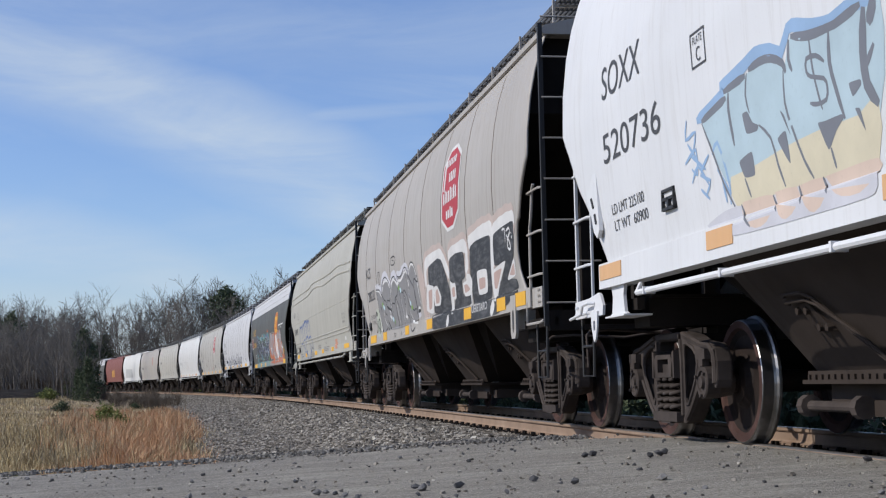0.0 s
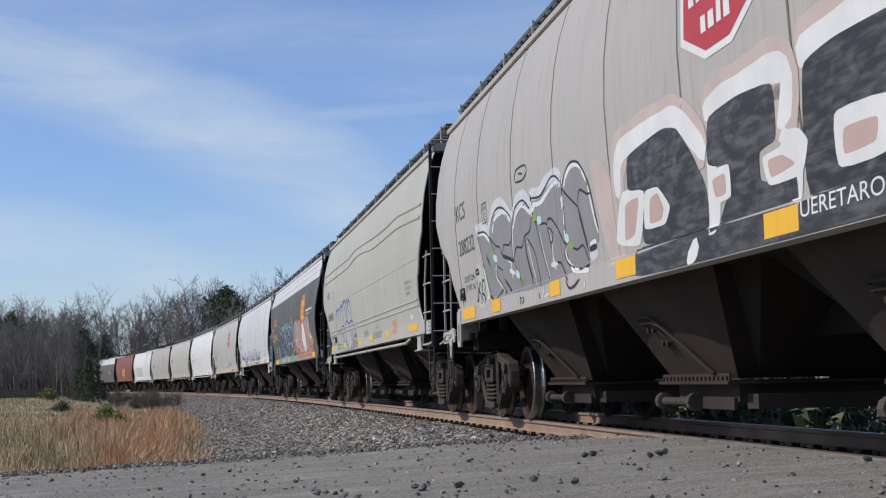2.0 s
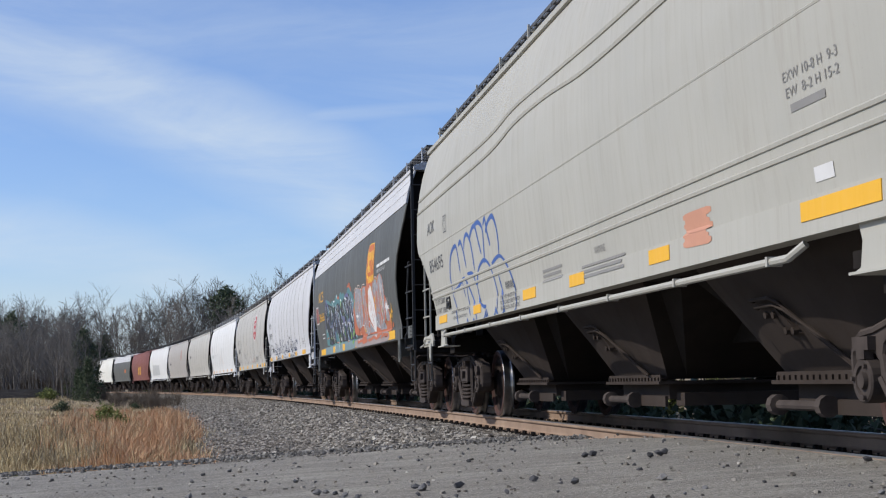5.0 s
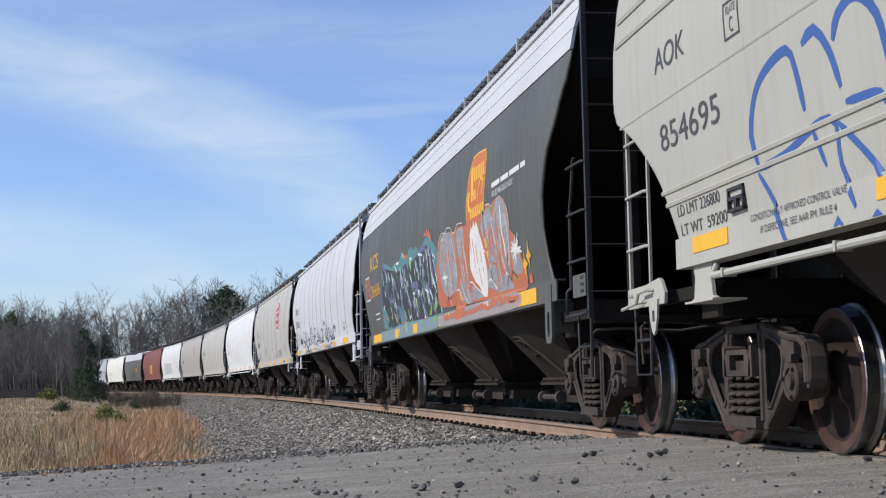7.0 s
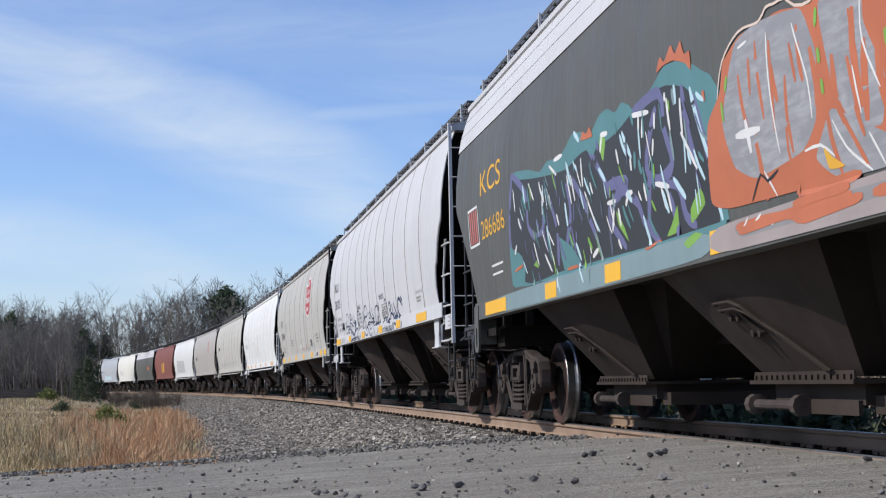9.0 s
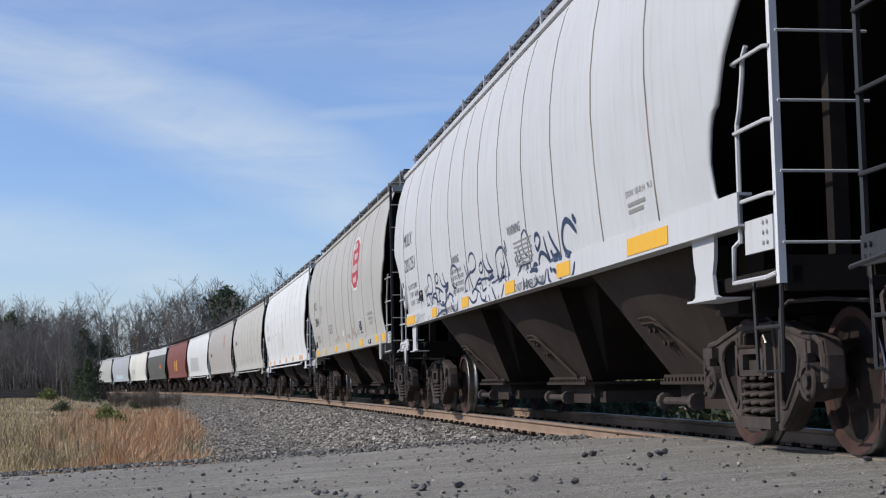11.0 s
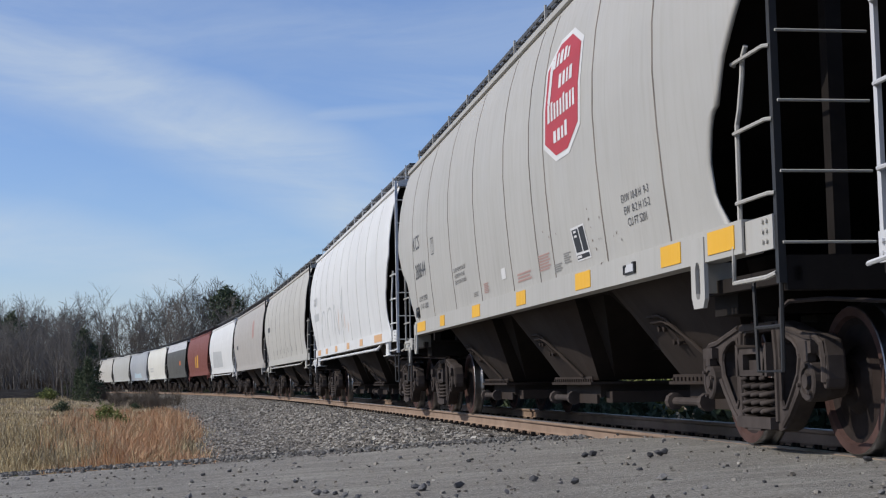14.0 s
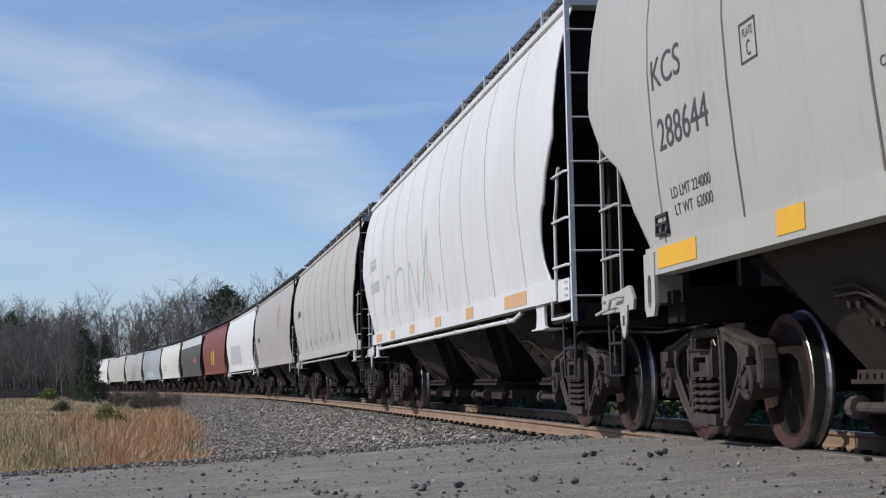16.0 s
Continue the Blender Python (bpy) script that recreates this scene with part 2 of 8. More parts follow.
def mesh_from(name, verts, faces, mat):
    me = bpy.data.meshes.new(name)
    me.from_pydata(verts, [], faces)
    me.materials.append(mat)
    me.update()
    return me


# ---- the line of the track ----
D, BEND, S1, RAMP = 4.5612, 0.0011042, -23.19, 29.97


def heading(s):
    u = s - S1
    return 0.0 if u < 0 else BEND * u * u / 2 / RAMP if u < RAMP else BEND * (u - RAMP / 2)


STEP = 0.25
LINE = {}
x_, y_ = D, 0.0
for i_ in range(0, 1800):
    LINE[i_] = (x_, y_)
    h_ = heading((i_ + 0.5) * STEP)
    x_, y_ = x_ - math.sin(h_) * STEP, y_ + math.cos(h_) * STEP
x_, y_ = D, 0.0
for i_ in range(0, -800, -1):
    LINE[i_] = (x_, y_)
    h_ = heading((i_ - 0.5) * STEP)
    x_, y_ = x_ + math.sin(h_) * STEP, y_ - math.cos(h_) * STEP


def on_track(s, w=0.0, z=0.0):
    """The point w metres to the camera's side of the track's centre line."""
    i = math.floor(s / STEP)
    f = s / STEP - i
    (x0, y0), (x1, y1) = LINE[i], LINE[i + 1]
    h = heading(s)
    return Vector((x0 + (x1 - x0) * f - w * math.cos(h), y0 + (y1 - y0) * f - w * math.sin(h), z))


def travelled(t):
    return 5.0768 * t + 0.07654 * t * t / 2
# ---- ground, track, road ----
def smoothstep(a, b, v):
    t = min(1, max(0, (v - a) / (b - a)))
    return t * t * (3 - 2 * t)


ROAD_FAR = 13.6


def road_height(x):
    return -0.012 if x > 3.3 else -0.012 - (3.3 - x) * 0.048


def field_rise(side, y):
    """The field climbs gently towards the thicket."""
    return 0.72 * smoothstep(30, 112, y) * smoothstep(-6, -13, side)


def ground_height(s, w):
    """Height of the ground beside the track: ballast shoulder, gravel strip, field."""
    a = abs(w)
    if a < 1.5:
        return -0.215
    z = -0.215 - 0.42 * smoothstep(1.5, 3.3, a)
    if w > 0:
        z -= 0.06 * smoothstep(3.3, 5.6, a)
        z -= 0.25 * smoothstep(20, 80, a)
    else:
        z += 0.3 * smoothstep(6, 30, a)
    return z


def strip(name, rows_s, cols_w, height, mat, label, kind="structure"):
    verts, faces = [], []
    for s in rows_s:
        for w in cols_w:
            if w > 1.5:
                w = 1.5 + (w - 1.5) * (1 - 0.45 * smoothstep(55, 100, s))
            p = on_track(s, w)
            p.z = height(s, w) + 0.02 * noise.noise(p * 1.3) * (1 if abs(w) > 2 else 0)
            verts.append(p)
    n = len(cols_w)
    for i in range(len(rows_s) - 1):
        for j in range(n - 1):
            a = i * n + j
            faces.append((a, a + 1, a + n + 1, a + n))
    return tagged(new(name, mesh_from(name, verts, faces, mat)), label, kind=kind)


S_ROWS = [-90 + i * 3 for i in range(32)] + [4 + i * 1.0 for i in range(60)] + [64 + i * 4 for i in range(66)]
ballast = strip("ballast_bed", S_ROWS, [-3.6, -2.6, -1.5, -0.7, 0, 0.7, 1.5, 2.0, 2.6, 3.2, 3.7, 4.2, 4.9, 5.7], ground_height, BALLAST,
                "grey crushed stone ballast bed under the track")
# one broad sheet of ground out to the horizon
verts, faces = [], []
RING = [-2500, -900, -400, -200, -120, -80, -50, -38, -30, -25, -21, -18, -15, -12.5, -10, -8, -6.5, -5, -4, -3, -2, -1, 1, 3, 5, 8, 12, 20, 30, 50, 80, 120, 200, 400, 900, 2500]
YS = [-2500, -800, -300, -100, -40, -10, 0, 5, 10, 13, 15, 18, 22, 27, 33, 40, 50, 60, 75, 90, 110, 130, 160, 200, 250, 320, 420, 600, 1000, 2600]
for y in YS:
    for x in RING:
        far = smoothstep(300, 1500, math.hypot(x, y))
        side = x - (D - 0.00052 * max(0, y) ** 2 if y < 250 else D - 33 - (y - 250) * 0.28)
        z = -0.72 - 0.25 * smoothstep(20, 80, -side) + 0.25 * smoothstep(6, 30, side) - 2.0 * far
        z += field_rise(side, y)
        z -= 0.35 * smoothstep(12, -6, y)
        z += 0.10 * noise.noise(Vector((x * 0.07, y * 0.07, 3)))
        verts.append((x, y, z))
nx = len(RING)
for i in range(len(YS) - 1):
    for j in range(nx - 1):
        a = i * nx + j
        faces.append((a, a + 1, a + nx + 1, a + nx))
tagged(new("ground", mesh_from("ground", verts, faces, EARTH)), "dry earth with thin winter grass", kind="structure")

# the gravelly asphalt road that crosses the track
verts, faces = [], []
XS = [-60, -30, -15, -8] + [-5 + 0.25 * i for i in range(34)]
XS = [x for x in XS if x < 3.5] + [3.72]
NY = 44
for x in XS:
    for j in range(NY + 1):
        f = j / NY
        y = -9 + (ROAD_FAR + 0.5 + 0.15 * noise.noise(Vector((x * 1.4, 0, 0))) + (0.06 * max(0, 3.0 - x)) - (1.3 * smoothstep(2.2, 3.7, x)) + 9) * f
        z = road_height(x) + 0.012 * noise.noise(Vector((x, y, 0)) * 1.1) * smoothstep(3.7, 3.0, x)
        drop = smoothstep(0.965, 1.0, f)
        verts.append((x, y, z - 0.4 * drop))
for i in range(len(XS) - 1):
    for j in range(NY):
        a = i * (NY + 1) + j
        faces.append((a, a + 1, a + NY + 2, a + NY + 1))
tagged(new("road", mesh_from("road", verts, faces, ROAD)), "worn grey gravelly asphalt road crossing the track", kind="structure")

RAIL_OUT = [(-0.070, -0.170), (0.070, -0.170), (0.070, -0.158), (0.018, -0.140), (0.009, -0.125), (0.009, -0.050), (0.030, -0.040),
            (0.036, -0.030), (0.036, -0.008), (0.028, 0.0), (-0.028, 0.0), (-0.036, -0.008), (-0.036, -0.030), (-0.030, -0.040), (-0.009, -0.050),
            (-0.009, -0.125), (-0.018, -0.140), (-0.070, -0.158)]
RAIL_S = [-100 + i * 2.0 for i in range(50)] + [i * 1.0 for i in range(120)] + [120 + i * 3.0 for i in range(76)]


def rail(side):
    verts, faces, mats = [], [], []
    n = len(RAIL_OUT)
    for s in RAIL_S:
        for u, z in RAIL_OUT:
            verts.append(on_track(s, side * 0.754 + u, z))
    for i in range(len(RAIL_S) - 1):
        for j in range(n):
            k = (j + 1) % n
            faces.append((i * n + j, i * n + k, (i + 1) * n + k, (i + 1) * n + j))
            mats.append(1 if 8 <= j <= 10 else 0)
    me = mesh_from("rail", verts, faces, RAIL)
    me.materials.append(RAILTOP)
    me.polygons.foreach_set("material_index", mats)
    return tagged(new("rail", me), "rust-brown steel rail with a worn shiny head", "rail", "rails of the track", "structure")


rails = [rail(1), rail(-1)]

# timber ties with plates and spikes, the nearest ones singly
tie_mesh = made(TIE, lambda bm: box(bm, -1.3, 1.3, -0.115, 0.115, -0.36, -0.186), "tie")
bed = new("track_ties")
tagged(bed, "weathered timber ties with steel plates and spikes", "railway ties", kind="structure")


def plate_mesh(bm):
    for sx in (-1, 1):
        box(bm, sx * 0.754 - 0.18, sx * 0.754 + 0.18, -0.09, 0.09, -0.186, -0.170)
        for ux in (-0.10, 0.10):
            for uy in (-0.05, 0.05):
                box(bm, sx * 0.754 + ux - 0.016, sx * 0.754 + ux + 0.016, uy - 0.016, uy + 0.016, -0.17, -0.135)
        for uy in (-0.16, 0.16):
            box(bm, sx * 0.754 - 0.080, sx * 0.754 + 0.080, uy - 0.010, uy + 0.010, -0.185, -0.152)


plates_mesh = made(STEEL_DARK, plate_mesh, "tie_plate")
for i in range(-40, 250):
    s = 6 + i * 0.5 if i < 150 else 81 + (i - 150) * 0.5
    p = on_track(s)
    m = Matrix.Translation(p) @ Matrix.Rotation(heading(s) + random.uniform(-0.01, 0.01), 4, "Z")
    t = part("tie", tie_mesh, None, bed, at=m)
    if 0 < i < 140:
        part("tie_plate", plates_mesh, None, t)
# ---- the hopper cars ----
PROFILE = [(1.22, 1.500), (1.50, 1.525), (1.85, 1.565), (2.25, 1.600), (2.65, 1.620), (3.00, 1.610), (3.35, 1.570), (3.62, 1.515), (3.85, 1.445), (4.02, 1.375)]


def side_w(z, bulge=1.0):
    """Half width of the body at a height."""
    if z <= PROFILE[0][0]:
        return PROFILE[0][1]
    for (z0, w0), (z1, w1) in zip(PROFILE, PROFILE[1:]):
        if z <= z1:
            w = w0 + (w1 - w0) * (z - z0) / (z1 - z0)
            return 1.50 + (w - 1.50) * bulge
    return PROFILE[-1][1]


Z_SIDE = [1.44, 1.50, 1.58, 1.66, 1.75, 1.85, 1.95, 2.05, 2.12, 2.155, 2.175, 2.25, 2.35, 2.45, 2.55, 2.65, 2.74, 2.83, 2.91, 3.0, 3.09, 3.18, 3.35, 3.5, 3.62, 3.74, 3.85, 3.94, 4.02]


# by the distance between bogies: how far past it the side sill runs at the end with the short ladder
SILL_PAST = {13.5: -0.04, 13.7: -0.02, 13.8: 0.42, 13.9: 0.03, 14.0: 0.22, 14.8: 0.42}


def sill_end(tb):
    return tb / 2 + SILL_PAST[tb]


# how far short of its full length the side sheet stops, by height, at the end with the tall ladder
STEPPED_END = [(1.44, 0.58), (1.56, 0.70), (1.65, 0.76), (1.87, 0.77), (2.08, 0.67), (2.15, 0.60), (2.17, 0.52), (2.44, 0.35), (2.73, 0.0)]
ARCHED_END = [(1.44, 1.03), (1.63, 1.13), (1.95, 1.18), (2.27, 1.10), (2.59, 0.84), (2.89, 0.40), (3.11, 0.18), (3.25, 0.0)]


# the same at the end with the short ladder, for each make of car
CURVED_END = [(1.44, 1.35), (1.66, 1.14), (1.78, 1.02), (1.91, 0.96), (2.10, 0.80), (2.32, 0.33), (2.55, 0.12), (2.70, 0.0)]
SHORT_END = {13.5: CURVED_END, 13.7: CURVED_END,
             13.8: [(1.44, 1.06), (1.65, 0.89), (1.89, 0.69), (2.10, 0.44), (2.42, 0.20), (2.63, 0.0)],
             13.9: [(1.44, 1.24), (1.71, 1.09), (1.89, 0.97), (2.08, 0.73), (2.29, 0.42), (2.44, 0.06), (2.50, 0.0)],
             14.0: [(1.44, 1.16), (1.57, 1.13), (1.80, 1.03), (2.00, 0.78), (2.33, 0.44), (2.61, 0.10), (2.70, 0.0)],
             14.8: [(1.44, 0.88), (1.90, 0.70), (2.30, 0.40), (2.70, 0.0)]}


def side_end(z, tb, low_side=False):
    """How far along the side sheet reaches at a height; low_side: the end with the tall ladder."""
    cut = (ARCHED_END if tb == 14.8 else STEPPED_END) if low_side else SHORT_END[tb]
    return tb / 2 + 1.26 - float(np.interp(z, [c[0] for c in cut], [c[1] for c in cut]))


def panel_mesh(tb, y0, y1, first, last, mat, ribs):
    """One curved side sheet between two seams, 12 mm thick, edges tucked in."""
    bm = bmesh.new()
    rows = []
    for z in Z_SIDE:
        e, lo = side_end(z, tb), side_end(z, tb, True)
        a, b = max(y0, -lo), min(y1, e)
        if b - a < 0.04:
            a = b - 0.04 if y0 > 0 else a
            b = a + 0.04
        if first:
            a = -lo
            b = max(b, a + 0.04)
        if last:
            b = e
            a = min(a, b - 0.04)
        w = side_w(z)
        k = min(0.02, (b - a) / 6)
        g = 0.005
        q = min(0.06, (b - a) / 4)
        outer = [(-(w - 0.014), a + g), (-w, a + k + g), (-w, a + g + q), (-w, b - g - q), (-w, b - k - g), (-(w - 0.014), b - g)]
        rows.append([[bm.verts.new((x, y, z)) for x, y in outer], [bm.verts.new((x + 0.014, y, z)) for x, y in outer]])
    for r, q in zip(rows, rows[1:]):
        for i in range(5):
            bm.faces.new((r[0][i], r[0][i + 1], q[0][i + 1], q[0][i]))
            bm.faces.new((r[1][i], q[1][i], q[1][i + 1], r[1][i + 1]))
        for i in (0, 5):
            bm.faces.new((r[0][i], q[0][i], q[1][i], r[1][i]))
    return mesh_of("side_panel", bm, mat, True)


def seam_mesh(tb, y, mat):
    """A dirt-lined weld seam that follows the curve of the side."""
    bm = bmesh.new()
    rows = []
    for z in Z_SIDE[:-1]:
        if abs(y) > side_end(z, tb, y < 0) - 0.05:
            continue
        w = side_w(z)
        rows.append([bm.verts.new((-(w + d), y + u, z)) for u, d in ((-0.009, -0.004), (-0.004, 0.003), (0.004, 0.003), (0.009, -0.004))])
    for a, b in zip(rows, rows[1:]):
        for i in range(3):
            bm.faces.new((a[i], a[i + 1], b[i + 1], b[i]))
    return mesh_of("weld_seam", bm, mat)


PALE_SEAM = rough_stuff("pale_weld", (0.36, 0.35, 0.33), (0.50, 0.49, 0.47), 2.0, 0.85, 0.2, 0.004)
SEAM = rough_stuff("dirt_lined_weld", (0.13, 0.115, 0.10), (0.26, 0.23, 0.205), 2.0, 0.85, 0.2, 0.004)


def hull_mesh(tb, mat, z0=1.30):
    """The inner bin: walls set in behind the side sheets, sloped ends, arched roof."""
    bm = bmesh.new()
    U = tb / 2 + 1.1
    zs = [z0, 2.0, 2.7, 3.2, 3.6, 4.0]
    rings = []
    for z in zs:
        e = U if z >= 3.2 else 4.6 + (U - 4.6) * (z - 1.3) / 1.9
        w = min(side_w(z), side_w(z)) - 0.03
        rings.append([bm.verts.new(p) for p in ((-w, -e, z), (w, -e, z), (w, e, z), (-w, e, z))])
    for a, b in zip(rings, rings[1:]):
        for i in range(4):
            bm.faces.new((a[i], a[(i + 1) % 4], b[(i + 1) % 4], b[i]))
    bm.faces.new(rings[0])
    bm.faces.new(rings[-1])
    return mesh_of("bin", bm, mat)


def roof_mesh(tb, mat):
    bm = bmesh.new()
    E = tb / 2 + 1.30
    sec = [(-1.405, 3.98), (-1.425, 3.99), (-1.425, 4.045), (-1.39, 4.075), (-1.0, 4.17), (-0.45, 4.23), (0, 4.24), (0.45, 4.23), (1.0, 4.17), (1.39, 4.075), (1.425, 4.045), (1.425, 3.99), (1.405, 3.98)]
    a = [bm.verts.new((x, -E, z)) for x, z in sec]
    b = [bm.verts.new((x, E, z)) for x, z in sec]
    for i in range(len(sec) - 1):
        bm.faces.new((a[i], a[i + 1], b[i + 1], b[i]))
    bm.faces.new(a)
    bm.faces.new(b)
    bm.faces.new((a[0], a[-1], b[-1], b[0]))
    return mesh_of("roof", bm, mat)


def board_mesh(tb):
    """Open-grid running boards along both sides of the hatches."""
    bm = bmesh.new()
    E = tb / 2 + 1.45
    for sx in (-1, 1):
        for j in range(11):
            x = sx * (0.72 + 0.05 * j)
            box(bm, x - 0.006, x + 0.006, -E, E, 4.335, 4.375)
        n = int(2 * E / 0.30)
        for i in range(n + 1):
            y = -E + 2 * E * i / n
            box(bm, sx * 0.97 - 0.26, sx * 0.97 + 0.26, y - 0.006, y + 0.006, 4.34, 4.372)
    for sy in (-1, 1):
        for j in range(7):
            y = sy * (E - 0.09 * j)
            box(bm, -0.72, 0.72, y - 0.01, y + 0.01, 4.362, 4.392)
    return mesh_of("running_board", bm, GRATE)


def post_mesh(mat):
    bm = bmesh.new()
    box(bm, -1.262, -1.238, -0.016, 0.016, 4.08, 4.385)
    box(bm, -1.29, -1.20, -0.04, 0.04, 4.09, 4.115)
    box(bm, -1.26, -0.70, -0.014, 0.014, 4.305, 4.332)
    return mesh_of("board_post", bm, mat)


def hatch_mesh(mat):
    bm = bmesh.new()
    hull8(bm, [(-0.50, -1.45, 4.20), (0.50, -1.45, 4.20), (0.50, 1.45, 4.20), (-0.50, 1.45, 4.20)],
          [(-0.40, -1.40, 4.36), (0.40, -1.40, 4.36), (0.40, 1.40, 4.36), (-0.40, 1.40, 4.36)])
    return mesh_of("roof_hatch", bm, mat)


CHUTE_LOW, CHUTE_HALF = 0.74, 0.80


def chute_w(z, flare=0.72):
    """Half width of a chute at a height, along its middle."""
    return CHUTE_LOW + flare * (z - 0.48)


def chute_mesh(top=1.305, flare=0.72):
    """A discharge chute: rolled outer sheets with drawn-in edges between two slope sheets."""
    bm = bmesh.new()
    rows, nz, ny = [], 7, 10
    for i in range(nz + 1):
        f = i / nz
        z = 0.48 + (top - 0.48) * f
        e = CHUTE_HALF + 0.72 * f
        near = []
        for j in range(ny + 1):
            u = -1 + 2 * j / ny
            near.append((chute_w(z, flare) - (0.05 + 0.17 * f) * abs(u) ** 3.2, u * e))
        rows.append([bm.verts.new((-w, y, z)) for w, y in near] + [bm.verts.new((w, y, z)) for w, y in near[::-1]])
    n = len(rows[0])
    for a, b in zip(rows, rows[1:]):
        for k in range(n):
            bm.faces.new((a[k], a[(k + 1) % n], b[(k + 1) % n], b[k]))
    bm.faces.new(rows[0])
    bm.faces.new(rows[-1][::-1])
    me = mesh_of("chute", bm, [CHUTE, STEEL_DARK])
    # faces towards the car ends take the darker material as painted shade
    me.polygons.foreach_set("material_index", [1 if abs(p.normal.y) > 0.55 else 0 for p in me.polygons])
    return me


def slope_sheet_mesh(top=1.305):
    """The slope sheets that run up from a chute to the ridges between the bays, near black for the shade there."""
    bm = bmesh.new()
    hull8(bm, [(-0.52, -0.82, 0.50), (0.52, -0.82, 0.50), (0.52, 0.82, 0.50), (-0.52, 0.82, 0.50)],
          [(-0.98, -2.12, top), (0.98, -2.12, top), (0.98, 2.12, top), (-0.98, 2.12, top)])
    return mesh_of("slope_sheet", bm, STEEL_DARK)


def chute_frame_mesh():
    bm = bmesh.new()
    box(bm, -0.80, 0.80, -0.88, 0.88, 0.435, 0.462)
    for sx in (-1, 1):
        a, b = sorted((sx * 0.775, sx * 0.762))
        box(bm, a, b, -0.84, 0.84, 0.462, 0.520)
        for i in range(17):
            y = -0.80 + 0.10 * i
            a, b = sorted((sx * 0.790, sx * 0.775))
            box(bm, a, b, y - 0.012, y + 0.012, 0.464, 0.496)
    return mesh_of("chute_flange", bm, CHUTE)


GATE_PIECES = (("outlet_gate", (-0.66, 0.66, -0.74, 0.74, 0.30, 0.434)), ("gate_pan", (-0.60, 0.60, -0.98, -0.745, 0.245, 0.36)), ("gate_cover", (-0.69, -0.663, -0.70, 0.35, 0.235, 0.33)))


def gate_shaft_mesh():
    """Opening shaft of a gate, turned with its capstans."""
    bm = bmesh.new()
    lathe(bm, [(-0.46, 0.075), (-0.38, 0.075), (-0.375, 0.036), (0.37, 0.036), (0.375, 0.075), (0.46, 0.075)], 10)
    bm.transform(Matrix.Translation((-0.745, 0.50, 0.29)) @ Matrix.Rotation(math.pi / 2, 4, "Z"))
    return mesh_of("gate_shaft", bm, CAST)


def vibrator_mesh(flare=0.72):
    """Channel bracket, bolts and pull rods on a chute's outer face."""
    bm = bmesh.new()

    def on(y, z, lift=0.0):
        return (-(chute_w(z, flare) + lift), y, z)

    for dz in (0.0, -0.045):
        tube(bm, [on(0.34, 0.985 + dz, 0.012), on(0.30, 0.99 + dz, 0.05), on(-0.02, 0.99 + dz, 0.055), on(-0.12, 0.955 + dz, 0.05), on(-0.30 + dz, 0.74, 0.035), on(-0.52 + dz, 0.52, 0.03)], 0.012, 6)
    for y, z in ((0.22, 0.90), (0.10, 0.895), (0.08, 0.79), (-0.03, 0.785)):
        tube(bm, [on(y, z, -0.01), on(y, z - 0.01, 0.055)], 0.026, 7)
    hull8(bm, [on(-0.06, 0.76, 0.028), on(-0.06, 0.76, -0.01), on(0.14, 0.76, -0.01), on(0.14, 0.76, 0.028)],
          [on(0.04, 0.93, 0.03), on(0.04, 0.93, -0.01), on(0.28, 0.93, -0.01), on(0.28, 0.93, 0.03)])
    return mesh_of("gate_lever", bm, CHUTE)


def sill_mesh(tb, mat):
    bm = bmesh.new()
    e = sill_end(tb)
    sec = [(-1.44, 1.437), (-1.535, 1.437), (-1.535, 1.232), (-1.40, 1.232), (-1.40, 1.245), (-1.52, 1.245), (-1.52, 1.42), (-1.44, 1.42)]
    a = [bm.verts.new((x, -max(e, tb / 2 + 0.95 if tb < 14.5 else e), z)) for x, z in sec]
    b = [bm.verts.new((x, e, z)) for x, z in sec]
    for i in range(8):
        bm.faces.new((a[i], a[(i + 1) % 8], b[(i + 1) % 8], b[i]))
    bm.faces.new(a[::-1])
    bm.faces.new(b)
    return mesh_of("side_sill", bm, mat)


def frame_boxes(tb):
    """Centre sill, bolsters, end sills, shear plates and end posts, each with its corners."""
    e = tb / 2 + 1.42
    rows = [("centre_sill", (-0.26, 0.26, -e, e, 0.78, 1.15))]
    for sy in (-1, 1):
        y = sy * tb / 2
        rows.append(("body_bolster", (-1.30, 1.30, y - 0.22, y + 0.22, 0.90, 1.12)))
        a, b = sorted((sy * (e - 0.10), sy * e))
        rows.append(("end_sill", (-1.45, 1.45, a, b, 0.98, 1.18)))
        a, b = sorted((sy * (tb / 2 - 0.3), sy * (e - 0.1)))
        rows.append(("shear_plate", (-1.30, 1.30, a, b, 1.12, 1.145)))
        for sx in (-1, 1):
            a, b = sorted((sx * 1.36, sx * 1.42))
            c, d = sorted((sy * (tb / 2 - 0.3), sy * e))
            rows.append(("frame_rail", (a, b, c, d, 1.03, 1.12)))
        for x in (-1.0, -0.35, 0.35, 1.0):
            y = sy * (e - 0.28)
            rows.append(("end_post", (x - 0.05, x + 0.05, y - 0.05, y + 0.05, 1.14, 3.1)))
    return rows


def box_mesh(name, corners, mat=STEEL_DARK):
    bm = bmesh.new()
    box(bm, *corners)
    return mesh_of(name, bm, mat)


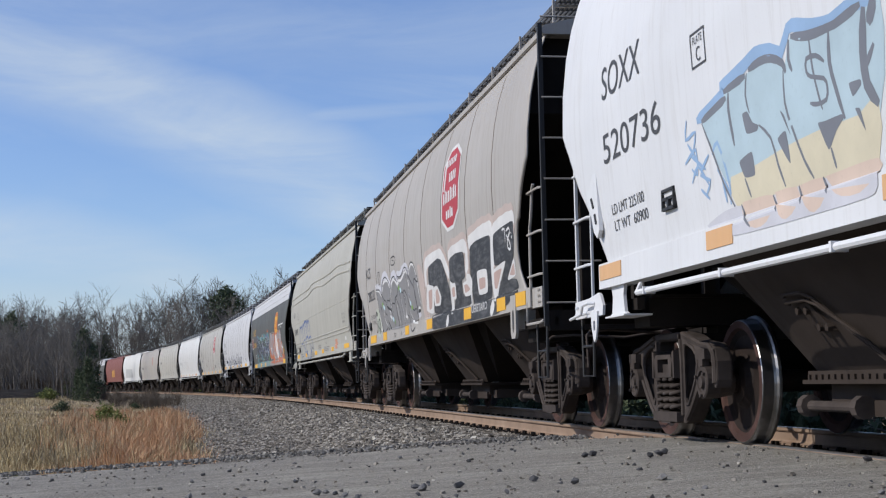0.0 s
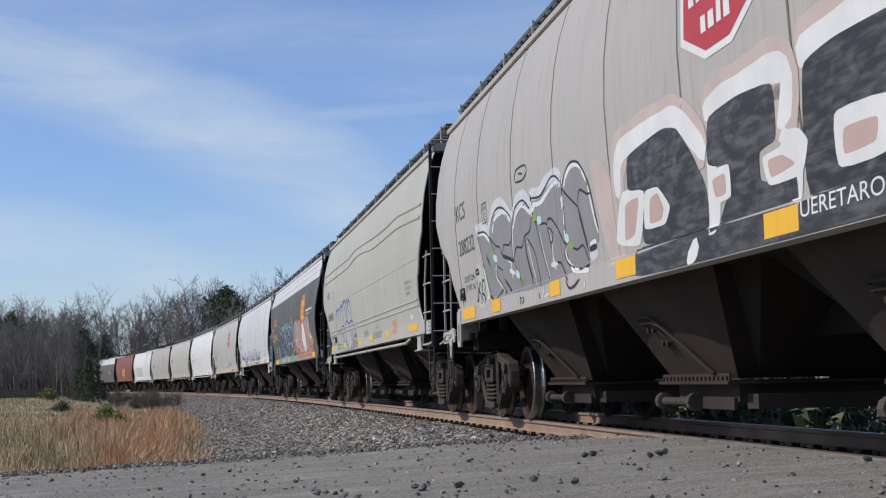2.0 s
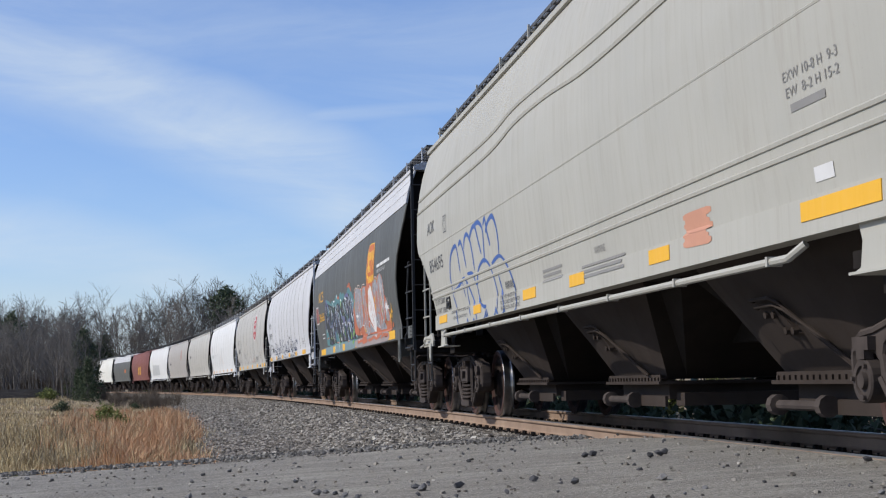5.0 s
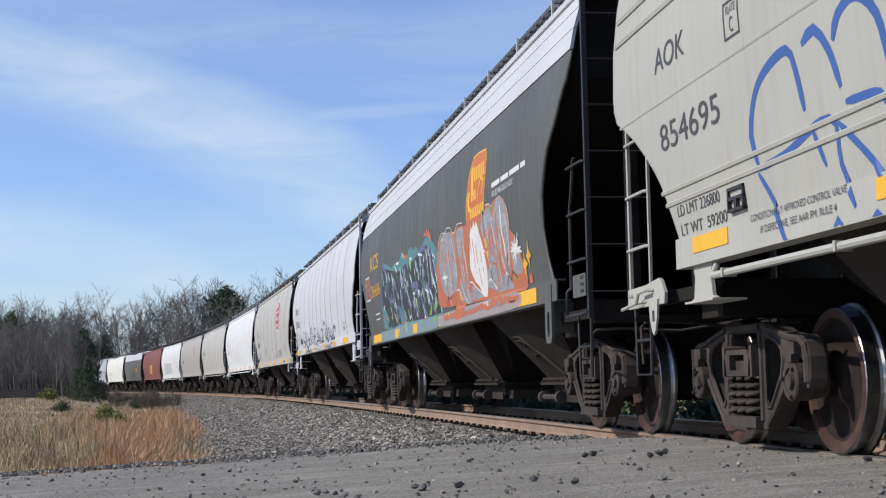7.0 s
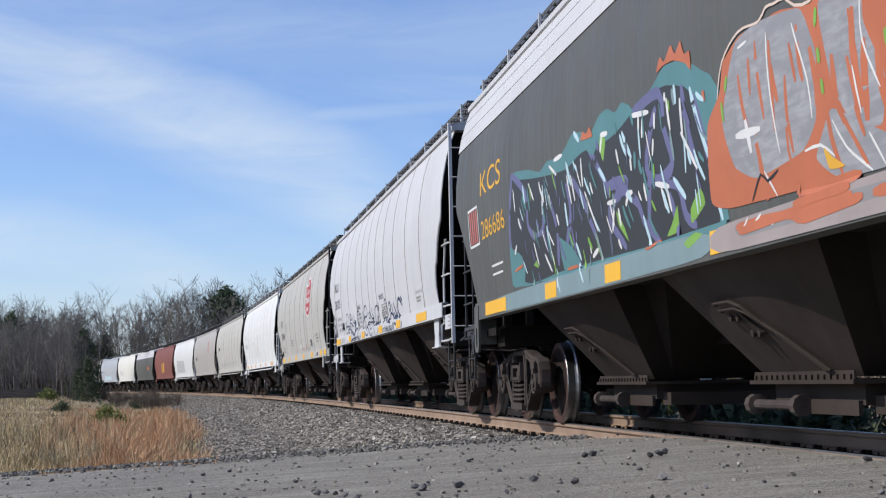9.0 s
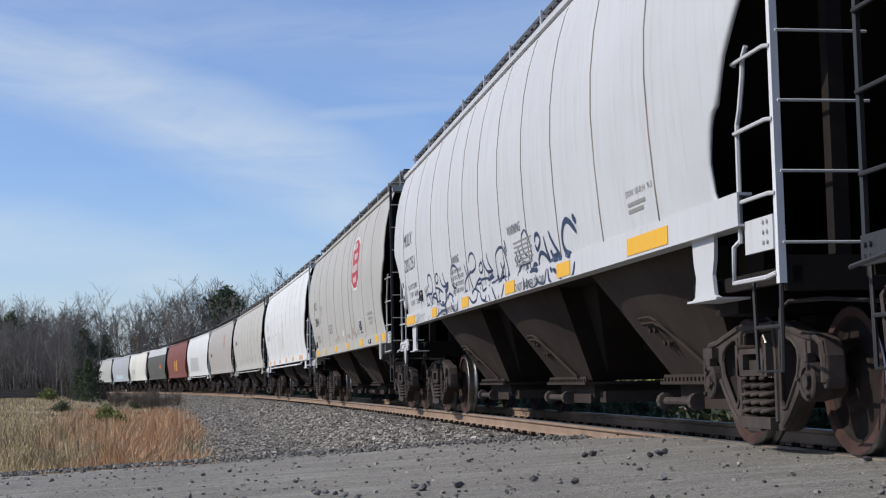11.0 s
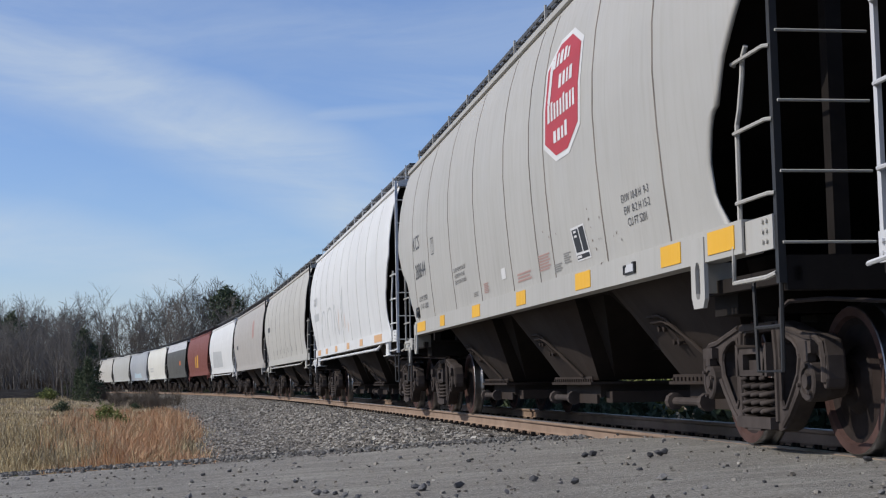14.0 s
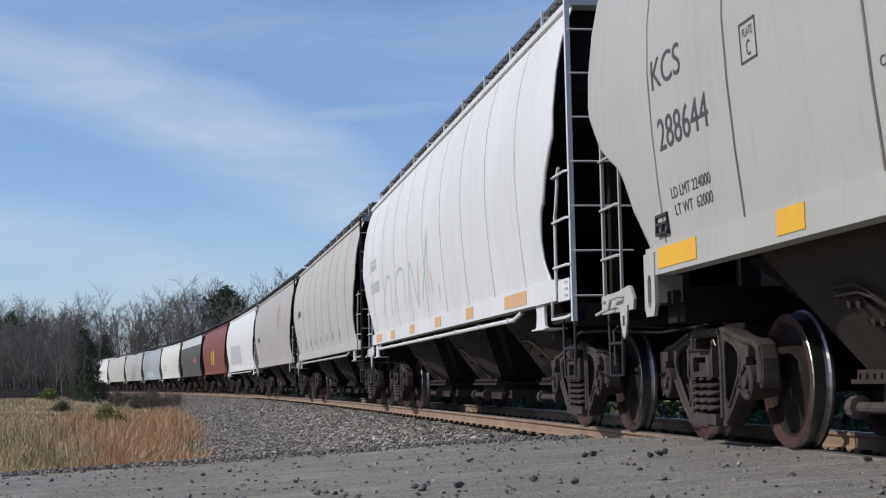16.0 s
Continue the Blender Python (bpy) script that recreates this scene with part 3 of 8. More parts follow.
def coupler_mesh():
    bm = bmesh.new()
    box(bm, -0.09, 0.09, -0.50, 0.0, 0.80, 0.98)
    box(bm, -0.17, 0.17, -0.78, -0.50, 0.76, 1.02)
    box(bm, 0.02, 0.16, -0.92, -0.78, 0.76, 1.02)
    tube(bm, [(-0.25, -0.1, 0.85), (-0.32, -0.45, 0.45), (-0.22, -0.75, 0.32), (-0.05, -0.85, 0.40)], 0.03, 6)
    return mesh_of("coupler", bm, STEEL_DARK)


def corner_post_mesh(mat):
    """The angle post at a corner of the car, with its pressed flange."""
    bm = bmesh.new()
    box(bm, -1.50, -1.490, -0.024, 0.024, 1.02, 4.06)
    box(bm, -1.490, -1.455, -0.024, -0.014, 1.02, 4.06)
    return mesh_of("corner_post", bm, mat)


def ladder_post_mesh(mat):
    """The short outer rail of a side ladder, a flat bar."""
    bm = bmesh.new()
    box(bm, -1.512, -1.488, 0.08, 0.12, 1.04, 2.60)
    return mesh_of("corner_post", bm, mat)


def side_ladder_mesh(mat, tall):
    bm = bmesh.new()
    if tall:
        tube(bm, [(-1.50, 0.56, 1.30), (-1.50, 0.55, 2.03), (-1.50, 0.50, 2.12), (-1.50, 0.44, 2.30), (-1.50, 0.42, 2.42), (-1.50, 0.36, 2.48)], 0.016, 6)
        tube(bm, [(-1.50, 0.56, 1.32), (-1.53, 0.60, 1.28), (-1.53, 0.62, 1.06), (-1.53, 0.08, 1.06), (-1.50, 0.02, 1.08)], 0.015, 6)
    else:
        box(bm, -1.510, -1.490, 0.615, 0.645, 1.04, 2.22)
    return mesh_of("grab_rail", bm, mat)


def sill_step_mesh(mat):
    bm = bmesh.new()
    tube(bm, [(-1.46, 0.05, 1.06), (-1.46, 0.07, 0.52), (-1.46, 0.45, 0.52), (-1.46, 0.48, 1.06)], 0.014, 6)
    tube(bm, [(-1.46, 0.06, 0.78), (-1.46, 0.465, 0.78)], 0.012, 6)
    return mesh_of("sill_step", bm, mat)


def bracket_mesh(mat):
    """Corner bracket plate with a pull lug and a bent handhold."""
    bm = bmesh.new()
    plate(bm, [(0.10, 1.02), (1.04, 1.02), (1.06, 1.10), (0.98, 1.19), (0.92, 1.21), (0.60, 1.18), (0.10, 1.17)], -1.53, -1.508)
    plate(bm, [(0.70, 1.06), (0.92, 1.06), (0.90, 0.93), (0.85, 0.83), (0.81, 0.80), (0.77, 0.83), (0.72, 0.93)], -1.545, -1.53,
          [[(0.78, 0.90), (0.84, 0.90), (0.84, 0.98), (0.78, 0.98)]])
    tube(bm, [(-1.53, 0.78, 1.13), (-1.58, 0.76, 1.13), (-1.58, 0.56, 1.12), (-1.58, 0.50, 1.05), (-1.58, 0.10, 1.02), (-1.56, 0.04, 1.02)], 0.013, 6)
    for y in (0.16, 0.22):
        for z in (1.06, 1.12):
            tube(bm, [(-1.53, y, z), (-1.545, y, z)], 0.014, 6)
    return mesh_of("corner_bracket", bm, mat)


def end_plate_mesh(mat):
    """Riveted plate that ties the sill to the tall corner post."""
    bm = bmesh.new()
    box(bm, -1.512, -1.49, 0.02, 0.46, 1.22, 1.42)
    for y in (0.10, 0.16):
        for z in (1.27, 1.33, 1.39):
            tube(bm, [(-1.512, y, z), (-1.525, y, z)], 0.014, 6)
    return mesh_of("corner_bracket", bm, mat)


def uncoupling_mesh():
    """Bent uncoupling lever along the end sill."""
    bm = bmesh.new()
    tube(bm, [(-1.44, 0.16, 0.60), (-1.44, 0.12, 0.88), (-1.40, 0.10, 0.92), (-1.20, 0.02, 0.93), (-0.70, -0.06, 0.90), (-0.15, -0.16, 0.98)], 0.014, 6)
    return mesh_of("uncoupling_lever", bm, CAST)


def jack_mesh(mat, style):
    """Jacking pad under the side sill: a slotted lug, or a flared pad on a base plate."""
    bm = bmesh.new()
    if style == "flared":
        plate(bm, [(-0.22, 1.42), (0.22, 1.42), (0.20, 1.25), (0.16, 1.15), (0.19, 1.02), (0.26, 1.0), (-0.26, 1.0), (-0.19, 1.02), (-0.16, 1.15), (-0.20, 1.25)], -1.50, -1.475)
        box(bm, -1.53, -1.30, -0.30, 0.27, 0.984, 0.998)
    else:
        low = 0.84 if style == "long" else 0.94
        plate(bm, [(-0.13, 1.40), (0.13, 1.40), (0.13, low + 0.08), (0.09, low), (-0.09, low), (-0.13, low + 0.06)], -1.545, -1.517,
              [[(-0.045, low + 0.10), (-0.025, low + 0.06), (0.025, low + 0.06), (0.045, low + 0.10), (0.045, low + 0.26), (0.025, low + 0.30), (-0.025, low + 0.30), (-0.045, low + 0.26)]])
        box(bm, -1.517, -1.30, -0.02, 0.02, low + 0.10, 1.24)
    return mesh_of("jacking_pad", bm, mat)


def side_frame_mesh(sx):
    """Cast bogie side frame: a deep box section with its openings, flanged edges and spring seat."""
    half = [(0.0, 0.850), (0.34, 0.850), (0.52, 0.820), (0.68, 0.775), (0.82, 0.755), (0.96, 0.745), (1.05, 0.705), (1.09, 0.61), (1.095, 0.47), (1.075, 0.41), (1.04, 0.41), (1.025, 0.46), (1.02, 0.56),
            (0.97, 0.605), (0.82, 0.605), (0.765, 0.56), (0.745, 0.44), (0.66, 0.35), (0.52, 0.225), (0.42, 0.155), (0.34, 0.135), (0.0, 0.135)]
    out = half + [(-y, z) for y, z in half[::-1][1:-1]]
    hole = [(0.385, 0.33), (0.42, 0.285), (0.47, 0.29), (0.56, 0.38), (0.67, 0.50), (0.70, 0.60), (0.68, 0.665), (0.60, 0.715), (0.46, 0.755), (0.40, 0.75), (0.38, 0.70)]
    mid = [(-0.27, 0.225), (0.27, 0.225), (0.29, 0.30), (0.295, 0.62), (0.27, 0.76), (0.22, 0.785), (-0.22, 0.785), (-0.27, 0.76), (-0.295, 0.62), (-0.29, 0.30)]
    inner = [hole, [(-y, z) for y, z in hole], mid]
    bm = bmesh.new()
    plate(bm, out, sx * 0.955, sx * 1.085, inner)
    bmesh.ops.recalc_face_normals(bm, faces=bm.faces)
    sharp = [e for e in bm.edges if len(e.link_faces) == 2 and e.calc_face_angle(0) > 1.2]
    bmesh.ops.bevel(bm, geom=sharp, offset=0.016, segments=2, affect="EDGES", profile=0.6)

    def bar(pts, r):
        tube(bm, [(sx * 1.085, y, z) for y, z in pts], r, 6)

    # raised rims round the openings and along the outer edge, lettering boss on the top chord
    for lp in (hole, [(-y, z) for y, z in hole]):
        bar([*lp, lp[0]], 0.017)
    for sy in (-1, 1):
        bar([(sy * 0.32, 0.20), (sy * 0.325, 0.62), (sy * 0.30, 0.79)], 0.022)
        bar([(sy * 0.36, 0.825), (sy * 0.56, 0.785), (sy * 0.80, 0.735), (sy * 0.96, 0.72), (sy * 1.04, 0.68), (sy * 1.065, 0.60), (sy * 1.062, 0.45)], 0.022)
        bar([(sy * 0.40, 0.175), (sy * 0.52, 0.255), (sy * 0.66, 0.38), (sy * 0.745, 0.47)], 0.020)
        a, b = sorted((sx * 1.08, sx * 1.135))
        c, d = sorted((sy * 0.79, sy * 0.99))
        box(bm, a, b, c, d, 0.625, 0.70)
        c, d = sorted((sy * 0.84, sy * 0.94))
        box(bm, a, b + (0.01 if sx > 0 else 0), c, d, 0.575, 0.625)
    a, b = sorted((sx * 1.07, sx * 1.105))
    box(bm, a, b, -0.30, 0.30, 0.80, 0.835)
    a, b = sorted((sx * 0.93, sx * 1.14))
    box(bm, a, b, -0.31, 0.31, 0.150, 0.225)
    a, b = sorted((sx * 1.10, sx * 1.135))
    box(bm, a, b, -0.12, 0.12, 0.135, 0.19)
    return mesh_of("side_frame", bm, CAST)


def spring_mesh():
    """One nest of coil springs."""
    bm = bmesh.new()
    turns, n = 4.6, 34
    tube(bm, [(0.070 * math.cos(2 * math.pi * turns * i / n), 0.070 * math.sin(2 * math.pi * turns * i / n), 0.235 + 0.25 * i / n) for i in range(n + 1)], 0.017, 5)
    return mesh_of("spring", bm, CAST, True)


def bolster_mesh():
    bm = bmesh.new()
    box(bm, -1.10, 1.10, -0.16, 0.16, 0.50, 0.60)
    box(bm, -0.90, 0.90, -0.20, 0.20, 0.60, 0.84)
    for sx in (-1, 1):
        # hollow bolster end over the springs, wedge blocks at its sides
        a, b = sorted((sx * 0.98, sx * 1.145))
        plate(bm, [(-0.25, 0.495), (0.25, 0.495), (0.25, 0.60), (0.20, 0.675), (-0.20, 0.675), (-0.25, 0.60)], a, b, [[(-0.14, 0.535), (0.14, 0.535), (0.14, 0.64), (-0.14, 0.64)]])
        for sy in (-1, 1):
            hull8(bm, [(a, sy * 0.21, 0.49), (b, sy * 0.21, 0.49), (b, sy * 0.285, 0.49), (a, sy * 0.285, 0.49)], [(a, sy * 0.24, 0.69), (b, sy * 0.24, 0.69), (b, sy * 0.285, 0.71), (a, sy * 0.285, 0.71)])
        # side bearing
        a, b = sorted((sx * 0.56, sx * 0.72))
        box(bm, a, b, -0.14, 0.14, 0.84, 0.895)
    tube(bm, [(0, 0, 0.82), (0, 0, 0.92)], 0.22, 16)
    # brake beams, heads and shoes
    for sy in (-1, 1):
        box(bm, -0.80, 0.80, sy * 0.36 - 0.04, sy * 0.36 + 0.04, 0.40, 0.50)
        for sx in (-1, 1):
            a, b = sorted((sx * 0.70, sx * 0.82))
            box(bm, a, b, sy * 0.41 - 0.035, sy * 0.41 + 0.035, 0.33, 0.62)
    me = mesh_of("bolster", bm, [CAST, STEEL_DARK])
    # inner faces in the darker steel: shade behind the side frames, set by colour
    me.polygons.foreach_set("material_index", [1 if abs(p.center.x) < 0.95 else 0 for p in me.polygons])
    return me


def wheelset_mesh():
    """Axle, two flanged wheels and the roller bearing caps, turned as one."""
    bm = bmesh.new()
    lathe(bm, [(-0.98, 0.075), (-0.70, 0.09), (-0.3, 0.08), (0.3, 0.08), (0.70, 0.09), (0.98, 0.075)], 14)
    for sx in (-1, 1):
        prof = [(0.70, 0.10), (0.70, 0.16), (0.735, 0.20), (0.755, 0.33), (0.72, 0.375), (0.690, 0.40), (0.690, 0.478), (0.700, 0.487), (0.716, 0.484), (0.728, 0.466),
                (0.745, 0.4585), (0.826, 0.455), (0.832, 0.448), (0.832, 0.395), (0.805, 0.380), (0.785, 0.34), (0.800, 0.21), (0.85, 0.16), (0.86, 0.10)]
        lathe(bm, [(sx * x, r) for x, r in prof], 32)
        lathe(bm, [(sx * x, r) for x, r in ((0.90, 0.10), (1.02, 0.125), (1.12, 0.125), (1.13, 0.115), (1.13, 0.085), (1.115, 0.08), (1.115, 0.05), (1.14, 0.045), (1.14, 0.01))], 20)
        for k in range(3):
            a = k * 2.094 + 0.5
            tube(bm, [(sx * 1.12, 0.10 * math.cos(a), 0.10 * math.sin(a)), (sx * 1.15, 0.10 * math.cos(a), 0.10 * math.sin(a))], 0.014, 6)
    me = mesh_of("wheelset", bm, [WHEEL, TREAD, CAST, PLATE])
    # inside the rim the dark plate colour stands for shadow
    mats = []
    for f in me.polygons:
        rr = [math.hypot(me.vertices[i].co.y, me.vertices[i].co.z) for i in f.vertices]
        xx = min(abs(me.vertices[i].co.x) for i in f.vertices)
        mats.append(2 if xx > 0.89 else 1 if min(rr) > 0.4475 and len(f.vertices) == 4 else 3 if max(rr) < 0.385 else 0)
    me.polygons.foreach_set("material_index", mats)
    return me


WHEELSETS = []


def bogie(parent, y, yaw):
    b = part("bogie", shared("bolster", bolster_mesh), None, parent, at=Matrix.Translation((0, y, 0)) @ Matrix.Rotation(yaw, 4, "Z"))
    for sx in (-1, 1):
        part("side_frame", shared(("sf", sx), lambda: side_frame_mesh(sx)), None, b)
        for dy in (-0.165, 0.0, 0.165):
            part("spring", shared("spring", spring_mesh), None, b, at=Matrix.Translation((sx * 1.065, dy, 0)))
    for sy in (-1, 1):
        a = part("wheelset", shared("wheelset", wheelset_mesh), None, b, at=Matrix.Translation((0, sy * 0.889, 0.457)))
        WHEELSETS.append((a, sy * 0.889))
    return b


def stripe_mesh(y0, y1, z0, z1, mat):
    bm = bmesh.new()
    box(bm, -1.539, -1.534, y0, y1, z0, z1)
    return mesh_of("reflector", bm, mat)


YELLOW = painted("yellow_reflector", (0.72, 0.385, 0.02), (0.4, 0.25, 0.05), 0.15)


def hopper_car(kind, tb, label, seams, ends="dark", roof=None, sill=None, near=True, reflectors=(), pipe=False, bays=3):
    """A covered hopper car, its middle over the origin, the rail head at z = 0."""
    car = tagged(new("hopper_car"), label, "hopper car", "cars of the freight train")
    paint, endp = PAINT[kind], PAINT[ends]
    rails_of = "black" if kind == "dark" else kind
    railp = PAINT[rails_of]
    roofp, sillp = PAINT[roof or kind], PAINT[sill or kind]
    # bin walls and ends near black, shade behind the side sheets put into colour
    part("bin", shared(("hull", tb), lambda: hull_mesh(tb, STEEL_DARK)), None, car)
    U = tb / 2 + 1.26
    lines = sorted(seams) if isinstance(seams, (list, tuple)) else [-U + 2 * U * (i + 1) / (seams + 1) for i in range(seams)]
    cuts = [-U, *lines, U]
    seams = tuple(lines)
    for i, (a, b) in enumerate(zip(cuts, cuts[1:])):
        part("side_panel", shared(("pn", kind, tb, seams, i), lambda: panel_mesh(tb, a, b, i == 0, i == len(seams), paint, False)), None, car)
    if near:
        for i, y in enumerate(cuts[1:-1]):
            part("weld_seam", shared(("seam", kind, tb, seams, i), lambda: seam_mesh(tb, y, PALE_SEAM if kind == "bright" else SEAM)), None, car)
    back = part("side_panel", shared(("back", kind, tb), lambda: panel_mesh(tb, -U, U, True, True, paint, False)), None, car, at=Matrix.Rotation(math.pi, 4, "Z"))
    part("roof", shared(("roof", roof or kind, tb), lambda: roof_mesh(tb, roofp)), None, car)
    part("running_board", shared(("board", tb), lambda: board_mesh(tb)), None, car)
    for y in (-4.6, -1.55, 1.5, 4.55):
        part("roof_hatch", shared(("hatch", kind), lambda: hatch_mesh(roofp)), None, car, at=Matrix.Translation((0, y, 0)))
    n = 11
    if near:
        for i in range(n):
            y = -(U - 0.15) + 2 * (U - 0.15) * i / (n - 1)
            part("board_post", shared(("post", roof or kind), lambda: post_mesh(roofp)), None, car, at=Matrix.Translation((0, y, 0)))
    for turn in (0, math.pi):
        part("side_sill", shared(("sill", sill or kind, tb), lambda: sill_mesh(tb, sillp)), None, car, at=Matrix.Rotation(turn, 4, "Z"))
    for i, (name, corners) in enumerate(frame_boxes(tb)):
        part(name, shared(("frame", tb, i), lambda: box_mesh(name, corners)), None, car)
    top, flare = (1.435, 0.72) if tb == 14.0 else (1.305, 0.92) if tb == 14.8 else (1.305, 0.72)
    for i in range(bays):
        y = (i - (bays - 1) / 2) * 4.39 - 0.40
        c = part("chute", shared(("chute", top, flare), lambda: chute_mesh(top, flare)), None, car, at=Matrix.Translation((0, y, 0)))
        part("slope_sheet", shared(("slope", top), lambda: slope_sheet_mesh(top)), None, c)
        part("chute_flange", shared("flange", chute_frame_mesh), None, c)
        for name, corners in GATE_PIECES:
            part(name, shared(name, lambda: box_mesh(name, corners, CHUTE)), None, c)
        part("gate_shaft", shared("shaft", gate_shaft_mesh), None, c)
        if near:
            part("gate_lever", shared(("vib", flare), lambda: vibrator_mesh(flare)), None, c)
    for y0, y1 in reflectors:
        part("reflector", shared(("refl", y0, y1), lambda: stripe_mesh(y0, y1, 1.28, 1.43, YELLOW)), None, car, "yellow reflective patch")
    if pipe:
        def pipe_mesh():
            bm = bmesh.new()
            e = tb / 2 - 0.7
            tube(bm, [(-1.50, -e, 1.20), (-1.56, -e + 0.1, 1.13), (-1.56, e - 0.1, 1.13), (-1.50, e, 1.20)], 0.024, 8)
            for k in range(8):
                y = -e + 0.35 + (2 * e - 0.7) * k / 7
                box(bm, -1.592, -1.50, y - 0.014, y + 0.014, 1.105, 1.16)
            return mesh_of("side_pipe", bm, paint)
        part("side_pipe", shared(("pipe", kind, tb), pipe_mesh), None, car)
    P = tb / 2 + 1.40
    pad = "flared" if pipe or tb == 14.0 else "long" if tb == 14.8 else "lug"
    for sy in (-1, 1):
        for sx in (-1, 1):
            m = Matrix.Translation((0, sy * P, 0)) @ Matrix.Diagonal((-sx, -sy, 1, 1))
            tall = sx == sy
            if tall:
                post = part("corner_post", shared(("cp", ends), lambda: corner_post_mesh(endp)), None, car, at=m)
            else:
                post = part("corner_post", shared(("lp", rails_of), lambda: ladder_post_mesh(railp)), None, car, at=m)
            if (sx > 0) != (sy > 0) and not near and sx > 0:
                continue
            part("grab_rail", shared(("gr", rails_of, tall), lambda: side_ladder_mesh(railp, tall)), None, post)
            for k in range(3 if tall else 4):
                part("rung", shared(("rg", rails_of, tall), lambda: made(railp, lambda bm: tube(bm, [(-1.50, 0.0 if tall else 0.10, 0), (-1.53, 0.03 if tall else 0.13, 0), (-1.53, 0.53 if tall else 0.60, 0), (-1.50, 0.56 if tall else 0.63, 0)], 0.013, 6), "rung")), None, post,
                     at=Matrix.Translation((0, 0, 1.54 + 0.43 * k if tall else 1.06 + 0.41 * (k + 0.0))))
            for k in range(8 if tall else 0):
                part("rung", shared(("re", rails_of), lambda: made(railp, lambda bm: tube(bm, [(-1.48, -0.05, 0), (-0.92, -0.05, 0)], 0.009, 6), "rung")), None, post,
                     at=Matrix.Translation((0, 0, 1.25 + 0.41 * k)))
            part("sill_step", shared(("ss", "black"), lambda: sill_step_mesh(PAINT["black"])), None, post)
            if tall:
                part("corner_bracket", shared(("ep", sill or kind), lambda: end_plate_mesh(sillp)), None, post)
            else:
                part("corner_bracket", shared(("cb", rails_of), lambda: bracket_mesh(railp)), None, post)
            y = P - (tb / 2 + (0.15 if tb < 14.5 else 0.10)) if tall else P - sill_end(tb) + (0.45 if pad == "flared" else 0.10)
            part("jacking_pad", shared(("jp", kind, pad), lambda: jack_mesh(paint, pad)), None, post, at=Matrix.Translation((0, y, 0)))
        turn = Matrix.Translation((0, sy * P, 0)) @ Matrix.Rotation(0 if sy > 0 else math.pi, 4, "Z")
        part("coupler", shared("coupler", coupler_mesh), None, car, at=turn @ Matrix.Diagonal((1, -1, 1, 1)))
        if near:
            part("uncoupling_lever", shared("lever", uncoupling_mesh), None, car, at=Matrix.Translation((0, sy * P, 0)) @ Matrix.Diagonal((1, -sy, 1, 1)))
    half = heading(60 + tb / 2) - heading(60)
    bogie(car, -tb / 2, -half)
    bogie(car, tb / 2, half)
    return car
# ---- the train, car by car ----
TRAIN = [
    (4.38, dict(kind="white", tb=13.8, seams=0, ends="white", pipe=True, label="white covered hopper car with pale blue and yellow graffiti")),
    (22.25, dict(kind="tan", tb=13.7, seams=(6.44, 4.80, 2.80, 0.91, -0.95, -2.80, -4.65, -6.35), ends="black", label="tan-grey curved-side hopper car with black, pink and silver graffiti")),
    (40.05, dict(kind="beige", tb=13.9, seams=0, ends="black", pipe=True, label="beige hopper car with pressed ribs and blue graffiti")),
    (58.5, dict(kind="dark", tb=14.8, seams=0, ends="black", roof="silver", label="dark grey hopper car with light roof and colourful graffiti")),
    (76.8, dict(kind="silver", tb=14.0, seams=(7.04, 5.57, 4.04, 2.49, 1.39, 0.31, -0.86, -2.11, -3.4, -4.85, -6.35), ends="white", label="light grey curved-side hopper car with dark blue scribbled tags")),
    (94.65, dict(kind="clean_tan", tb=13.5, seams=(6.25, 4.66, 2.77, 0.90, -0.95, -2.23, -2.85, -4.66, -6.30), ends="black", label="clean tan-grey curved-side hopper car with red emblem")),
    (112.2, dict(kind="bright", tb=13.8, seams=9, ends="white", pipe=True, label="bright white hopper car with faint graffiti low on its side")),
    (130.2, dict(kind="stone", tb=13.8, seams=8, ends="black", pipe=True, label="warm grey hopper car with small dark marks")),
    (147.9, dict(kind="tan", tb=13.8, seams=10, ends="black", label="tan-grey hopper car with small red emblem")),
    (165.3, dict(kind="bright", tb=13.8, seams=4, ends="white", pipe=True, label="white hopper car with faded grey lower patch")),
    (183.0, dict(kind="red", tb=13.8, seams=14, ends="red", label="red-brown ribbed hopper car with yellow emblem")),
    (201.3, dict(kind="dark", tb=13.8, seams=0, ends="black", roof="silver", label="dark grey hopper car with light roof")),
    (219.5, dict(kind="cream", tb=13.8, seams=4, ends="black", label="cream-white smooth hopper car")),
    (236.9, dict(kind="bluish", tb=13.8, seams=8, ends="black", label="blue-grey hopper car with pale blue graffiti")),
    (254.5, dict(kind="grey", tb=13.8, seams=8, ends="black", label="mid-grey weathered hopper car")),
    (271.8, dict(kind="stone", tb=13.8, seams=8, ends="black", label="warm grey weathered hopper car")),
    (289.0, dict(kind="bright", tb=13.8, seams=4, ends="black", label="bright white hopper car far down the line")),
    (306.0, dict(kind="grey", tb=13.8, seams=8, ends="black", label="grey hopper car at the far bend")),
]
CARS = []
for k, (mid, spec) in enumerate(TRAIN):
    CARS.append((hopper_car(near=k < 8, **spec), mid, spec["tb"], k))


def car_pose(s, tb):
    a, b = on_track(s - tb / 2), on_track(s + tb / 2)
    d = b - a
    return Matrix.Translation((a + b) / 2) @ Matrix.Rotation(math.atan2(-d.x, d.y), 4, "Z")


